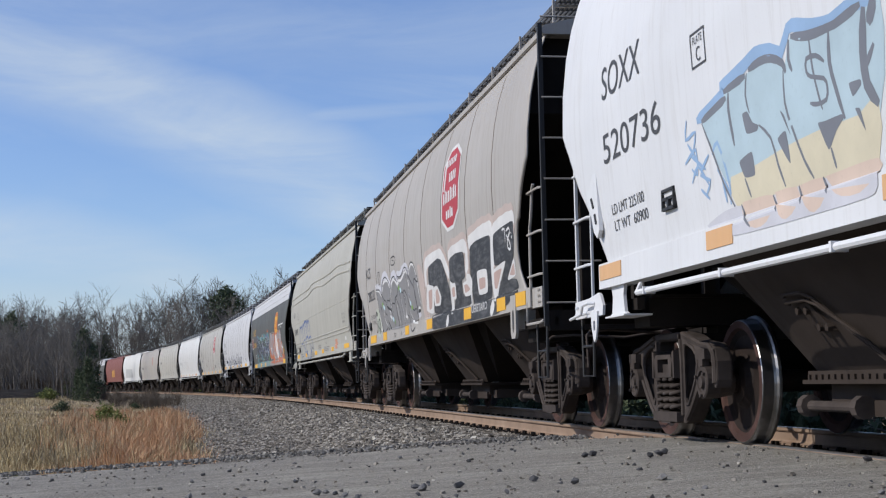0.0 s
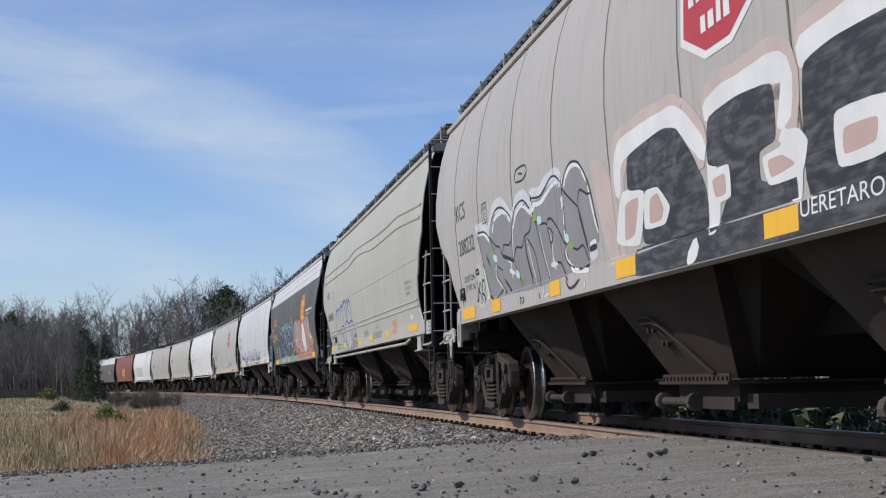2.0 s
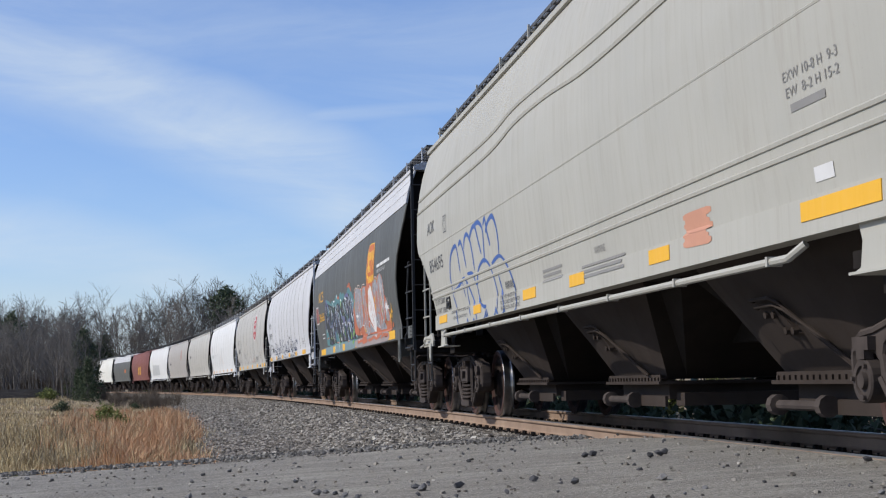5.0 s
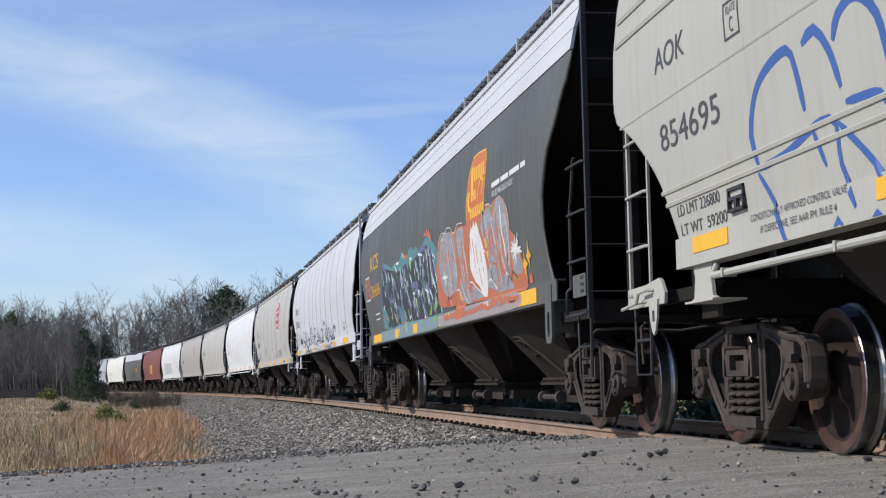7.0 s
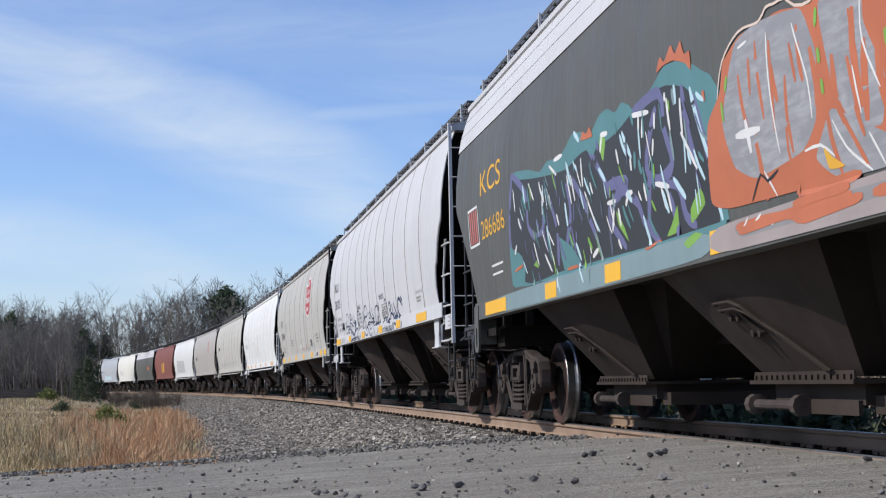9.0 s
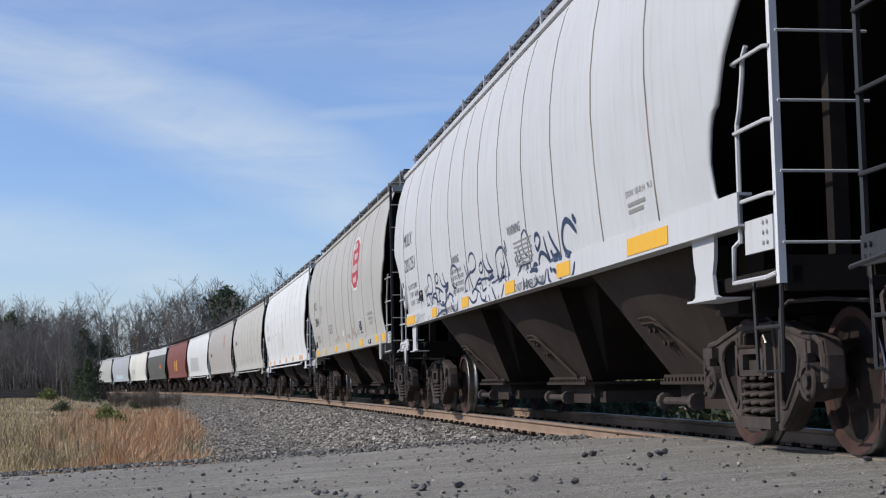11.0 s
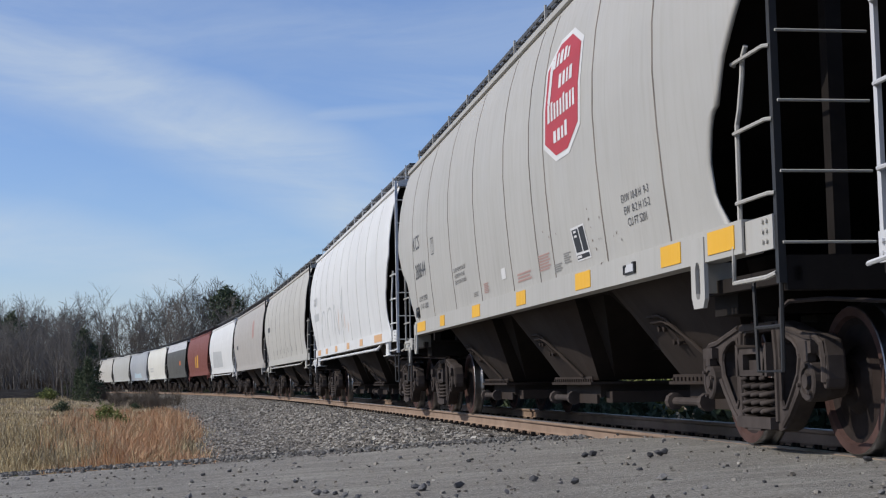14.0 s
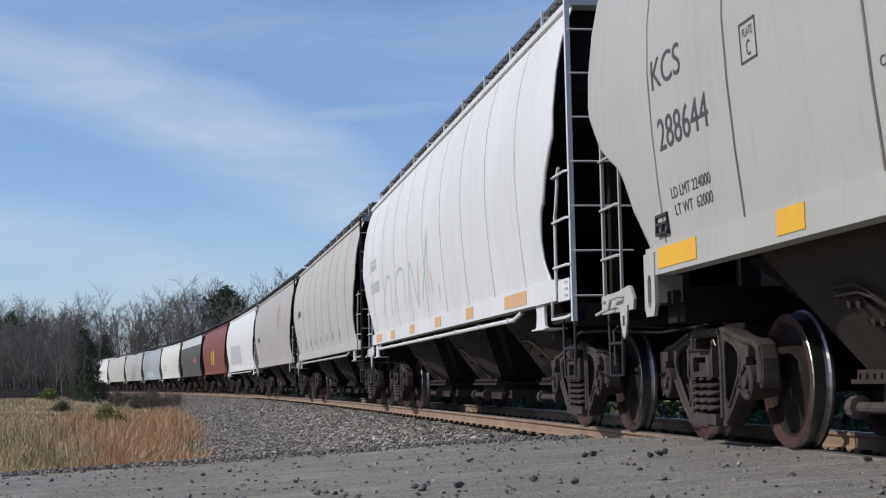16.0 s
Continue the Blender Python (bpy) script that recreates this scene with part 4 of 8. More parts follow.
def motions():
    for car, mid, tb, k in CARS:
        walk(car, [(i * 0.2, car_pose(mid - travelled(i * 0.2), tb)) for i in range(81)])
    for n, (axle, dy) in enumerate(WHEELSETS):
        if n // 4 > 11:
            continue
        rows = []
        for i in range(161):
            turn = Matrix.Rotation(travelled(i * 0.1) / 0.457 + n, 4, "X")
            rows.append((i * 0.1, Matrix.Translation((0, dy, 0.457)) @ turn))
        walk(axle, rows)

# ---- lettering, emblems and graffiti on the cars ----
def flat_paint(name, color, rough=0.6):
    m, n, b = material(name)
    big = noise_of(n, coords(n), 3.0, 4.0)
    fine = noise_of(n, coords(n), 30.0, 4.0)
    c = n.mix(n.ramp(big, [(0.3, 0.0), (0.7, 0.55)]), color, tuple(v * 0.74 + 0.004 for v in color))
    c = n.mix(n.ramp(fine, [(0.60, 0.0), (0.8, 0.5)]), c, tuple(v * 0.68 + 0.012 for v in color))
    finish(n, b, c, rough)
    return m


INK = {k: flat_paint("spray_" + k, c) for k, c in dict(
    halo=(0.522, 0.522, 0.557), pinkish=(0.461, 0.374, 0.331), faintorange=(0.50, 0.24, 0.15), tagpale=(0.42, 0.45, 0.37), pinkgrey=(0.30, 0.25, 0.235), tealgrey=(0.17, 0.24, 0.25), faintred=(0.383, 0.235, 0.2), faintdark=(0.226, 0.217, 0.2), paleblue=(0.409, 0.522, 0.574), paleyellow=(0.60, 0.545, 0.40), greyline=(0.17, 0.18, 0.205), skyblue=(0.261, 0.392, 0.574),
    silver=(0.217, 0.211, 0.207), black=(0.0157, 0.0157, 0.0165), white=(0.626, 0.618, 0.6), lime=(0.174, 0.348, 0.0522), palecyan=(0.418, 0.574, 0.626), pink=(0.452, 0.322, 0.278),
    soot=(0.0244, 0.0252, 0.027), blue=(0.035, 0.095, 0.30), teal=(0.074, 0.191, 0.2), orange=(0.44, 0.125, 0.052), slate=(0.074, 0.087, 0.131), purple=(0.113, 0.113, 0.226),
    letgrey=(0.244, 0.244, 0.248), navy=(0.0104, 0.0244, 0.0696), faintgrey=(0.435, 0.444, 0.435), peach=(0.609, 0.479, 0.392), red=(0.4, 0.0305, 0.0391), amber=(0.652, 0.348, 0.0261),
    lettering=(0.055, 0.055, 0.058), redletter=(0.45, 0.13, 0.11), emblem_orange=(0.50, 0.128, 0.022), emblem_yellow=(0.74, 0.43, 0.03), rust_ink=(0.09, 0.045, 0.028)).items()}


def brushed(name, dark, light):
    """Black roller paint with paler drag marks."""
    m, n, b = material(name)
    drag = noise_of(n, coords(n, (1.0, 1.1, 9.0)), 2.6, 5.0, 0.6)
    swirl = n.add("ShaderNodeTexNoise", {0: coords(n, (1, 1.6, 4.0)), "Scale": 1.7, "Detail": 4.0, "Distortion": 1.6}).outputs[0]
    c = n.mix(n.ramp(n.math("MULTIPLY", drag, swirl), [(0.20, 0.0), (0.38, 1.0)]), dark, light)
    finish(n, b, c, 0.6)
    return m


INK["roller_black"] = brushed("spray_roller_black", (0.018, 0.018, 0.019), (0.085, 0.084, 0.084))
INK["letgrey"] = brushed("spray_letter_grey", (0.215, 0.215, 0.225), (0.30, 0.30, 0.31))


def skin(y, z, lift, car=0):
    """A point on a car's outer face, lift metres proud of it."""
    z = max(z, 1.405 if car == 4 else 1.238)
    w = max(side_w(z), 1.5365 if z < 1.45 else 0, 1.5575 if car == 4 and z < 1.612 else 0)
    return (-(w + lift), y, z)


PIECES = {}


def piece(car, ink):
    """A new stroke or patch of paint, each a hair prouder than the one before."""
    row = PIECES.setdefault(car, [])
    row.append(dict(bm=bmesh.new(), mats=[], lift=0.0020 + 0.00002 * len(row)))
    return row[-1]


def ink_index(p, ink):
    if INK[ink] not in p["mats"]:
        p["mats"].append(INK[ink])
    return p["mats"].index(INK[ink])


def curve_through(pts, step=0.07):
    """A smooth line through points in y and z."""
    if len(pts) == 2:
        pts = [pts[0], ((pts[0][0] + pts[1][0]) / 2, (pts[0][1] + pts[1][1]) / 2), pts[1]]
    P = [Vector(p) for p in pts]
    P = [P[0] * 2 - P[1]] + P + [P[-1] * 2 - P[-2]]
    out = []
    for a, b, c, d in zip(P, P[1:], P[2:], P[3:]):
        n = max(2, int((c - b).length / step))
        for i in range(n):
            t = i / n
            out.append(0.5 * (2 * b + (c - a) * t + (2 * a - 5 * b + 4 * c - d) * t * t + (3 * b - a - 3 * c + d) * t ** 3))
    return out + [P[-2]]


def spray(car, ink, width, pts):
    """One stroke of a spray can along a line, a little uneven in width."""
    p = piece(car, ink)
    k = ink_index(p, ink)
    line = curve_through(pts)
    rows = []
    for i, q in enumerate(line):
        d = (line[min(i + 1, len(line) - 1)] - line[max(i - 1, 0)])
        d = d.normalized() if d.length > 1e-6 else Vector((1, 0))
        end = 0.55 if i in (0, len(line) - 1) else 1.0
        n = Vector((-d.y, d.x)) * width * 0.5 * end * (1 + 0.18 * noise.noise(Vector((q.x * 4, q.y * 4, width))))
        rows.append([p["bm"].verts.new(skin(*(q + n * s), p["lift"], car)) for s in (-1, 0, 1)])
    for a, b in zip(rows, rows[1:]):
        for j in (0, 1):
            f = p["bm"].faces.new((a[j], a[j + 1], b[j + 1], b[j]))
            f.material_index = k


def lay_on(bm, lift, car=0):
    """Cut a flat figure in y and z into bands and bend it on to the side."""
    zs = [v.co.z for v in bm.verts]
    z = (math.floor(min(zs) / 0.05) + 1) * 0.05
    while z < max(zs):
        bmesh.ops.bisect_plane(bm, geom=bm.verts[:] + bm.edges[:] + bm.faces[:], plane_co=(0, 0, z), plane_no=(0, 0, 1))
        z += 0.05
    for v in bm.verts:
        v.co = skin(v.co.y, v.co.z, lift, car)


def rounded(pts):
    """The outline with its corners cut twice."""
    P = [Vector(q) for q in pts]
    for r in (0.12, 0.25):
        P = [q for a, b in zip(P, P[1:] + P[:1]) for q in (a.lerp(b, r), a.lerp(b, 1 - r))]
    return P


def fill(car, ink, pts, soft=True):
    """A filled patch of paint with a soft, rounded outline."""
    p = piece(car, ink)
    k = ink_index(p, ink)
    line = curve_through([*pts, pts[0]], 0.15)[:-1] if soft else rounded(pts)
    bm = bmesh.new()
    vs = [bm.verts.new((0, q.x, q.y)) for q in line]
    es = [bm.edges.new((vs[i], vs[(i + 1) % len(vs)])) for i in range(len(vs))]
    bmesh.ops.triangle_fill(bm, use_beauty=True, use_dissolve=True, edges=es)
    lay_on(bm, p["lift"], car)
    made_v = {v: p["bm"].verts.new(v.co) for v in bm.verts}
    for f in bm.faces:
        g = p["bm"].faces.new([made_v[v] for v in f.verts])
        g.material_index = k
    bm.free()


def sheet(car, name, polys, ink, lift, label=""):
    """Flat figures in y and z, as one part on the side of a car."""
    bm = bmesh.new()
    for pts in polys:
        bm.faces.new([bm.verts.new((0, y, z)) for y, z in pts])
    lay_on(bm, lift, car)
    return part(name, mesh_of(name, bm, INK[ink]), None, CARS[car][0], label)


def bars(car, y0, y1, z, h, ink="lettering", rows=1, gap=1.7):
    """Unreadable small writing as plain bars."""
    sheet(car, "lettering", [[(y0, z - k * h * gap), (y1 + 0.06 * (k % 2), z - k * h * gap), (y1 + 0.06 * (k % 2), z - k * h * gap + h), (y0, z - k * h * gap + h)] for k in range(rows)], ink, 0.004)


def letters(car, words, y0, y1, z, h, ink="lettering"):
    """Readable writing from y0 to y1, its foot at z."""
    cu = bpy.data.curves.new("lettering", "FONT")
    cu.body = words
    ob = new("lettering", cu)
    bpy.context.view_layer.update()
    me = bpy.data.meshes.new_from_object(ob)
    bpy.data.objects.remove(ob)
    bm = bmesh.new()
    bm.from_mesh(me)
    bpy.data.meshes.remove(me)
    xs = [v.co.x for v in bm.verts]
    ys = [v.co.y for v in bm.verts]
    top = max(ys)
    low = 0.0
    for v in bm.verts:
        v.co = (0, y0 + (y1 - y0) * (v.co.x - min(xs)) / (max(xs) - min(xs)), z + h * (v.co.y - low) / (top - low))
    lay_on(bm, 0.004, car)
    part("lettering", mesh_of("lettering", bm, INK[ink]), None, CARS[car][0])


def frame_box(car, y0, y1, z0, z1, t=0.014, ink="lettering"):
    a, b = min(y0, y1), max(y0, y1)
    sheet(car, "plate_mark", [[(a, z0), (b, z0), (b, z0 + t), (a, z0 + t)], [(a, z1 - t), (b, z1 - t), (b, z1), (a, z1)],
                              [(a, z0), (a + t, z0), (a + t, z1), (a, z1)], [(b - t, z0), (b, z0), (b, z1), (b - t, z1)]], ink, 0.004)


def plate_c(car, y0, y1, z0, z1):
    frame_box(car, y0, y1, z0, z1)
    letters(car, "PLATE", y0 - 0.05, y1 + 0.05, z0 + 0.15, 0.05)
    letters(car, "C", y0 - 0.10, y1 + 0.10, z0 + 0.035, 0.09)


def octagon(cy, cz, a, b):
    c = 0.32
    return [(cy - a, cz - b * (1 - c)), (cy - a, cz + b * (1 - c)), (cy - a * 0.35, cz + b), (cy + a * 0.35, cz + b), (cy + a, cz + b * (1 - c)), (cy + a, cz - b * (1 - c)), (cy + a * 0.35, cz - b), (cy - a * 0.35, cz - b)]


def emblem(car, cy, cz, a=0.68, b=0.56):
    sheet(car, "emblem_border", [octagon(cy, cz, a, b)], "white", 0.004)
    sheet(car, "emblem", [octagon(cy, cz, a * 0.90, b * 0.91)], "red", 0.007, "red eight-sided emblem with plain white shapes")
    # plain blocks where the emblem carries its words
    g = random.Random(car)
    for dz, l, r, h in ((0.36, 0.40, -0.30, 0.10), (0.15, 0.12, -0.34, 0.13), (-0.10, 0.50, -0.50, 0.15), (-0.34, 0.26, -0.34, 0.11)):
        y = l
        while y > r + 0.05:
            w = g.uniform(0.06, 0.11)
            up = g.choice((0, 0, 0.03))
            sheet(car, "emblem_mark", [[(cy + y, cz + dz - h / 2), (cy + y - w, cz + dz - h / 2), (cy + y - w * 0.8, cz + dz + h / 2 + up), (cy + y + 0.01, cz + dz + h / 2 + up)]], "white", 0.010)
            y -= w + 0.045
    sheet(car, "emblem_mark", [[(cy + 0.52, cz + 0.02), (cy + 0.42, cz - 0.02), (cy + 0.40, cz + 0.40), (cy + 0.50, cz + 0.42)]], "white", 0.010)


FADED = painted("faded_reflector", (0.62, 0.36, 0.17), (0.5, 0.4, 0.3), 0.4)


def reflectors(car, spans, z0=1.27, z1=1.415):
    for a, b in spans:
        bm = bmesh.new()
        box(bm, -1.541, -1.535, min(a, b), max(a, b), z0, z1)
        part("reflector", bm, FADED if car in (0, 6) else YELLOW, CARS[car][0], "faded orange reflective patch" if car in (0, 6) else "yellow reflective patch")


def placard(car, y, z, ink="lettering"):
    """Small holder for routing cards, two thirds filled."""
    bm = bmesh.new()
    w = side_w(z)
    for a, b, c, d in ((-0.14, 0.14, -0.07, -0.05), (-0.14, 0.14, 0.06, 0.08), (-0.14, -0.12, -0.07, 0.08), (0.12, 0.14, -0.07, 0.08), (-0.02, 0.02, -0.07, 0.02), (-0.14, 0.14, 0.0, 0.02)):
        box(bm, -(w + 0.022), -(w - 0.01), y + a, y + b, z + c, z + d)
    part("card_holder", bm, PAINT["black"], CARS[car][0])


# white car
letters(0, "SOXX", 6.74, 5.66, 2.70, 0.26)
letters(0, "520736", 6.80, 5.25, 2.20, 0.23)
letters(0, "LD LMT 225100", 6.73, 5.84, 1.785, 0.08)
letters(0, "LT WT  60900", 6.71, 5.79, 1.655, 0.08)
plate_c(0, 4.49, 4.21, 2.46, 2.69)
placard(0, 5.25, 1.72)
reflectors(0, [(7.28, 6.62), (4.55, 4.06), (2.0, 1.5), (-1.0, -1.5), (-4.0, -4.5), (-6.0, -6.6)], 1.30, 1.42)
# tan car with block letters
letters(1, "KCS", 6.34, 5.68, 2.52, 0.21)
letters(1, "288232", 6.27, 5.19, 2.08, 0.19)
letters(1, "LD LMT 2244", 6.12, 5.40, 1.735, 0.07)
letters(1, "LT WT  61", 6.10, 5.45, 1.62, 0.07)
plate_c(1, 4.54, 4.25, 2.30, 2.54)
placard(1, 6.35, 1.60)
emblem(1, -3.58, 3.03)
reflectors(1, [(6.43, 5.50), (4.40, 3.90), (1.45, 1.03), (-0.88, -1.42), (-4.02, -4.52), (-6.12, -6.59), (-7.11, -7.60)])
# beige car
letters(2, "AOK", 7.06, 6.39, 2.61, 0.17)
letters(2, "854695", 7.06, 5.83, 2.06, 0.18)
letters(2, "LD LMT 226800", 6.89, 6.03, 1.585, 0.075)
letters(2, "LT WT  59200", 6.86, 5.94, 1.452, 0.075)
plate_c(2, 5.62, 5.36, 2.50, 2.73)
letters(2, "CONDITIONALLY APPROVED CONTROL VALVE", 5.50, 4.15, 1.395, 0.04)
letters(2, "IF DEFECTIVE, SEE AAR FM. RULE 4", 5.35, 4.28, 1.315, 0.04)
letters(2, "WARNING", 1.85, 1.38, 1.485, 0.085)
letters(2, "DO NOT APPLY VIBRATOR TO ANY", 2.11, 1.20, 1.39, 0.042)
letters(2, "PART OF CAR BODY EXCEPT VIBRATOR", 2.10, 1.05, 1.33, 0.042)
letters(2, "BRACKETS USE ON LOADED CAR ONLY", 2.08, 1.05, 1.27, 0.042)
placard(2, 5.72, 1.56)
reflectors(2, [(6.60, 5.91), (3.82, 3.32), (0.90, 0.30), (-1.10, -1.62), (-3.51, -3.99), (-6.29, -7.25)], 1.31, 1.415)
letters(2, "EXW 10-8 H  9-3", -6.24, -6.94, 2.08, 0.055, "faintdark")
letters(2, "EW  8-2 H 15-2", -6.26, -6.94, 1.99, 0.055, "faintdark")
bars(2, -6.30, -6.75, 1.905, 0.045, "faintdark")
bars(2, -0.01, -0.80, 1.52, 0.028, "faintdark", 3)
letters(2, "WARNING", -1.97, -2.30, 1.53, 0.06, "faintdark")
bars(2, -1.50, -2.85, 1.44, 0.026, "faintdark", 3)
bars(2, -6.48, -6.72, 1.50, 0.08, "white")
for k in range(7):
    spray(2, "faintorange", 0.05, [(-4.30 - 0.03 * (k % 2), 1.38 + 0.03 * k), (-4.86 + 0.05 * (k % 3), 1.37 + 0.032 * k)])
# dark car
letters(3, "KCS", 6.84, 5.60, 2.64, 0.27, "amber")
letters(3, "286686", 6.92, 5.53, 2.14, 0.21, "amber")
EMBLEM = [(-3.58, 2.38), (-3.66, 2.67), (-3.85, 2.96), (-4.08, 3.17), (-4.46, 3.18), (-4.90, 3.15), (-4.97, 3.00), (-4.86, 2.70), (-4.70, 2.40)]
sheet(3, "emblem_border", [EMBLEM], "emblem_yellow", 0.0030)
sheet(3, "emblem", [[(-4.24 + (y + 4.24) * 0.955, 2.38 + (z - 2.38) * 0.978) for y, z in EMBLEM]], "emblem_orange", 0.0036, "orange-red emblem with a yellow border and plain yellow shapes")
# plain slanted blocks where the emblem carries its words
for y0, y1, z0, h in ((-4.22, -4.82, 2.86, 0.16), (-4.02, -4.30, 2.64, 0.12), (-3.90, -4.72, 2.44, 0.12)):
    y = y0
    while y > y1:
        sheet(3, "emblem_bar", [[(y, z0), (y - 0.072, z0), (y - 0.052, z0 + h), (y + 0.012, z0 + h)]], "emblem_yellow", 0.0044)
        y -= 0.112
for block in ([(-4.02, 2.70), (-4.14, 2.70), (-4.17, 3.06), (-4.03, 3.03)], [(-3.78, 2.54), (-3.93, 2.54), (-3.96, 2.57), (-3.86, 2.60), (-3.88, 2.72), (-3.96, 2.76), (-3.84, 2.77), (-3.77, 2.70)],
              [(-4.38, 2.60), (-4.41, 2.60), (-4.52, 2.78), (-4.66, 2.84), (-4.74, 2.80), (-4.68, 2.66), (-4.71, 2.66), (-4.78, 2.81), (-4.67, 2.87), (-4.50, 2.80)]):
    sheet(3, "emblem_bar", [block], "emblem_yellow", 0.0046)
frame_box(3, 7.75, 7.08, 2.10, 2.57, 0.03, "white")
for k in range(4):
    sheet(3, "emblem_bar", [[(7.66 - 0.14 * k, 2.14), (7.58 - 0.14 * k, 2.14), (7.58 - 0.14 * k, 2.53), (7.66 - 0.14 * k, 2.53)]], "redletter", 0.004)
for a, b in ((-5.27, -5.72), (-5.78, -6.18), (-6.24, -6.72), (-6.78, -7.00)):
    bars(3, a, b, 2.635, 0.055, "white")
letters(3, "APPLIED PARAGOULD 10-2007", -5.26, -6.38, 2.535, 0.062, "white")
bars(3, 6.5, 5.85, 1.78, 0.024, "white", 2, 4.0)
reflectors(3, [(7.10, 5.85), (3.89, 3.42), (1.68, 1.21), (-0.89, -1.39), (-3.2, -3.7), (-5.9, -7.0)], 1.26, 1.41)
# light grey car
letters(4, "MULX", 6.96, 6.04, 2.655, 0.205)
letters(4, "201251", 6.95, 5.83, 2.26, 0.205)
letters(4, "LD LMT 225400", 6.75, 5.80, 1.965, 0.075)
letters(4, "LT WT   60600", 6.68, 5.75, 1.835, 0.075)
letters(4, "CU FT    5200", 6.60, 5.70, 1.71, 0.075)
letters(4, "WARNING", -1.2, -1.85, 2.02, 0.10)
bars(4, -1.45, -2.3, 1.91, 0.018, "faintdark", 6, 2.6)
letters(4, "WARNING", 2.45, 1.90, 2.02, 0.10)
letters(4, "DO NOT APPLY VIBRATOR", 2.60, 1.80, 1.90, 0.05)
letters(4, "TO ANY PART OF THE CAR BODY", 2.60, 1.65, 1.815, 0.05)
letters(4, "EXCEPT VIBRATOR BRACKETS", 2.60, 1.70, 1.73, 0.05)
letters(4, "USE ON LOADED CAR ONLY", 2.60, 1.75, 1.645, 0.05)
placard(4, 5.45, 1.80)
letters(4, "EXW 10-8 H  9-3", -5.64, -6.30, 1.86, 0.05, "faintdark")
bars(4, -5.66, -6.10, 1.785, 0.03, "faintdark", 2)
# clean tan car
letters(5, "KCS", 6.15, 5.50, 2.51, 0.21)
letters(5, "288644", 6.10, 5.04, 2.07, 0.22)
letters(5, "LD LMT 224000", 5.97, 5.15, 1.72, 0.075)
letters(5, "LT WT  62000", 5.93, 5.15, 1.60, 0.075)
plate_c(5, 4.38, 4.12, 2.30, 2.54)
letters(5, "CLOSE HOPPER SLIDES", 2.65, 1.75, 1.91, 0.05)
letters(5, "AND ROOF HATCHES", 2.60, 1.85, 1.83, 0.05)
letters(5, "BEFORE CAR IS MOVED", 2.60, 1.78, 1.75, 0.05)
placard(5, 6.25, 1.57)
emblem(5, -3.60, 3.02)
letters(5, "EXW 10-8 H  9-3", -5.26, -5.96, 1.84, 0.06)
letters(5, "EW  8-2 H 15-2", -5.30, -5.96, 1.745, 0.06)
letters(5, "CU FT 5201", -5.36, -5.84, 1.65, 0.06)
def leaning(y0, y1, z0, z1):
    """A four-sided patch that leans with the side sheet's seams."""
    k = 0.42
    return [(y0 - k * (1.82 - z0), z0), (y1 - k * (1.82 - z0), z0), (y1 - k * (1.82 - z1), z1), (y0 - k * (1.82 - z1), z1)]


sheet(5, "sticker", [leaning(-3.605, -4.063, 1.517, 1.82)], "white", 0.004, "black and white inspection sticker")
for patch in ((-3.638, -3.842, 1.592, 1.798), (-3.874, -4.035, 1.588, 1.803), (-3.620, -4.035, 1.531, 1.570)):
    sheet(5, "sticker_field", [leaning(*patch)], "black", 0.006)
sheet(5, "sticker_bar", [leaning(-3.69, -3.78, 1.765, 1.785), leaning(-3.69, -3.78, 1.725, 1.745), leaning(-3.635, -3.78, 1.541, 1.561)], "white", 0.008)
# rust specks where paint has chipped, and the card holder welded to the sill
chips = random.Random(11)
for y, z in ((-4.23, 1.92), (-4.25, 1.83), (-4.29, 1.76), (-4.29, 1.65), (-4.37, 1.57), (-4.49, 1.64), (-4.55, 1.64), (-4.69, 1.50), (-4.58, 1.81), (-5.01, 1.64), (-4.92, 1.62), (-5.13, 1.57), (-4.52, 1.44), (-2.79, 1.83), (-2.57, 1.90), (-3.07, 1.83)):
    r = chips.uniform(0.006, 0.013)
    sheet(5, "rust_speck", [[(y + r * chips.uniform(0.6, 1.1) * math.cos(a), z + 1.5 * r * chips.uniform(0.6, 1.1) * math.sin(a)) for a in (0, 1.1, 2.2, 3.2, 4.2, 5.3)]], "rust_ink", 0.004)
bm = bmesh.new()
box(bm, -1.552, -1.534, -5.47, -5.20, 1.290, 1.302)
for a, b, c, d in ((-5.49, -5.465, 1.288, 1.372), (-5.212, -5.195, 1.288, 1.352), (-5.25, -5.195, 1.350, 1.362), (-5.49, -5.43, 1.358, 1.370)):
    box(bm, -1.556, -1.534, a, b, c, d)
holder = part("card_holder", bm, PAINT["black"], CARS[5][0], "small black card holder")
bm = bmesh.new()
box(bm, -1.545, -1.534, -5.45, -5.215, 1.304, 1.362)
part("card", bm, PAINT["silver"], holder, "blank grey card")
bars(5, -2.25, -2.72, 1.68, 0.016, "faintred", 6)
bars(5, -2.85, -3.15, 1.55, 0.012, "faintdark", 4)
bars(5, -3.25, -3.5, 1.62, 0.012, "faintdark", 5)
bars(5, -1.2, -1.85, 1.58, 0.02, "faintred", 3)
bars(5, 0.7, 0.4, 1.62, 0.012, "faintred", 6)
bars(5, 1.4, 1.1, 1.56, 0.012, "faintdark", 3)
sheet(5, "sticker", [[(-0.4, 1.60), (-0.62, 1.60), (-0.62, 1.72), (-0.4, 1.72)]], "white", 0.004)
reflectors(5, [(6.40, 5.53), (4.10, 3.70), (1.53, 1.01), (-1.12, -1.57), (-3.64, -4.15), (-6.11, -6.55), (-7.10, -7.58)])
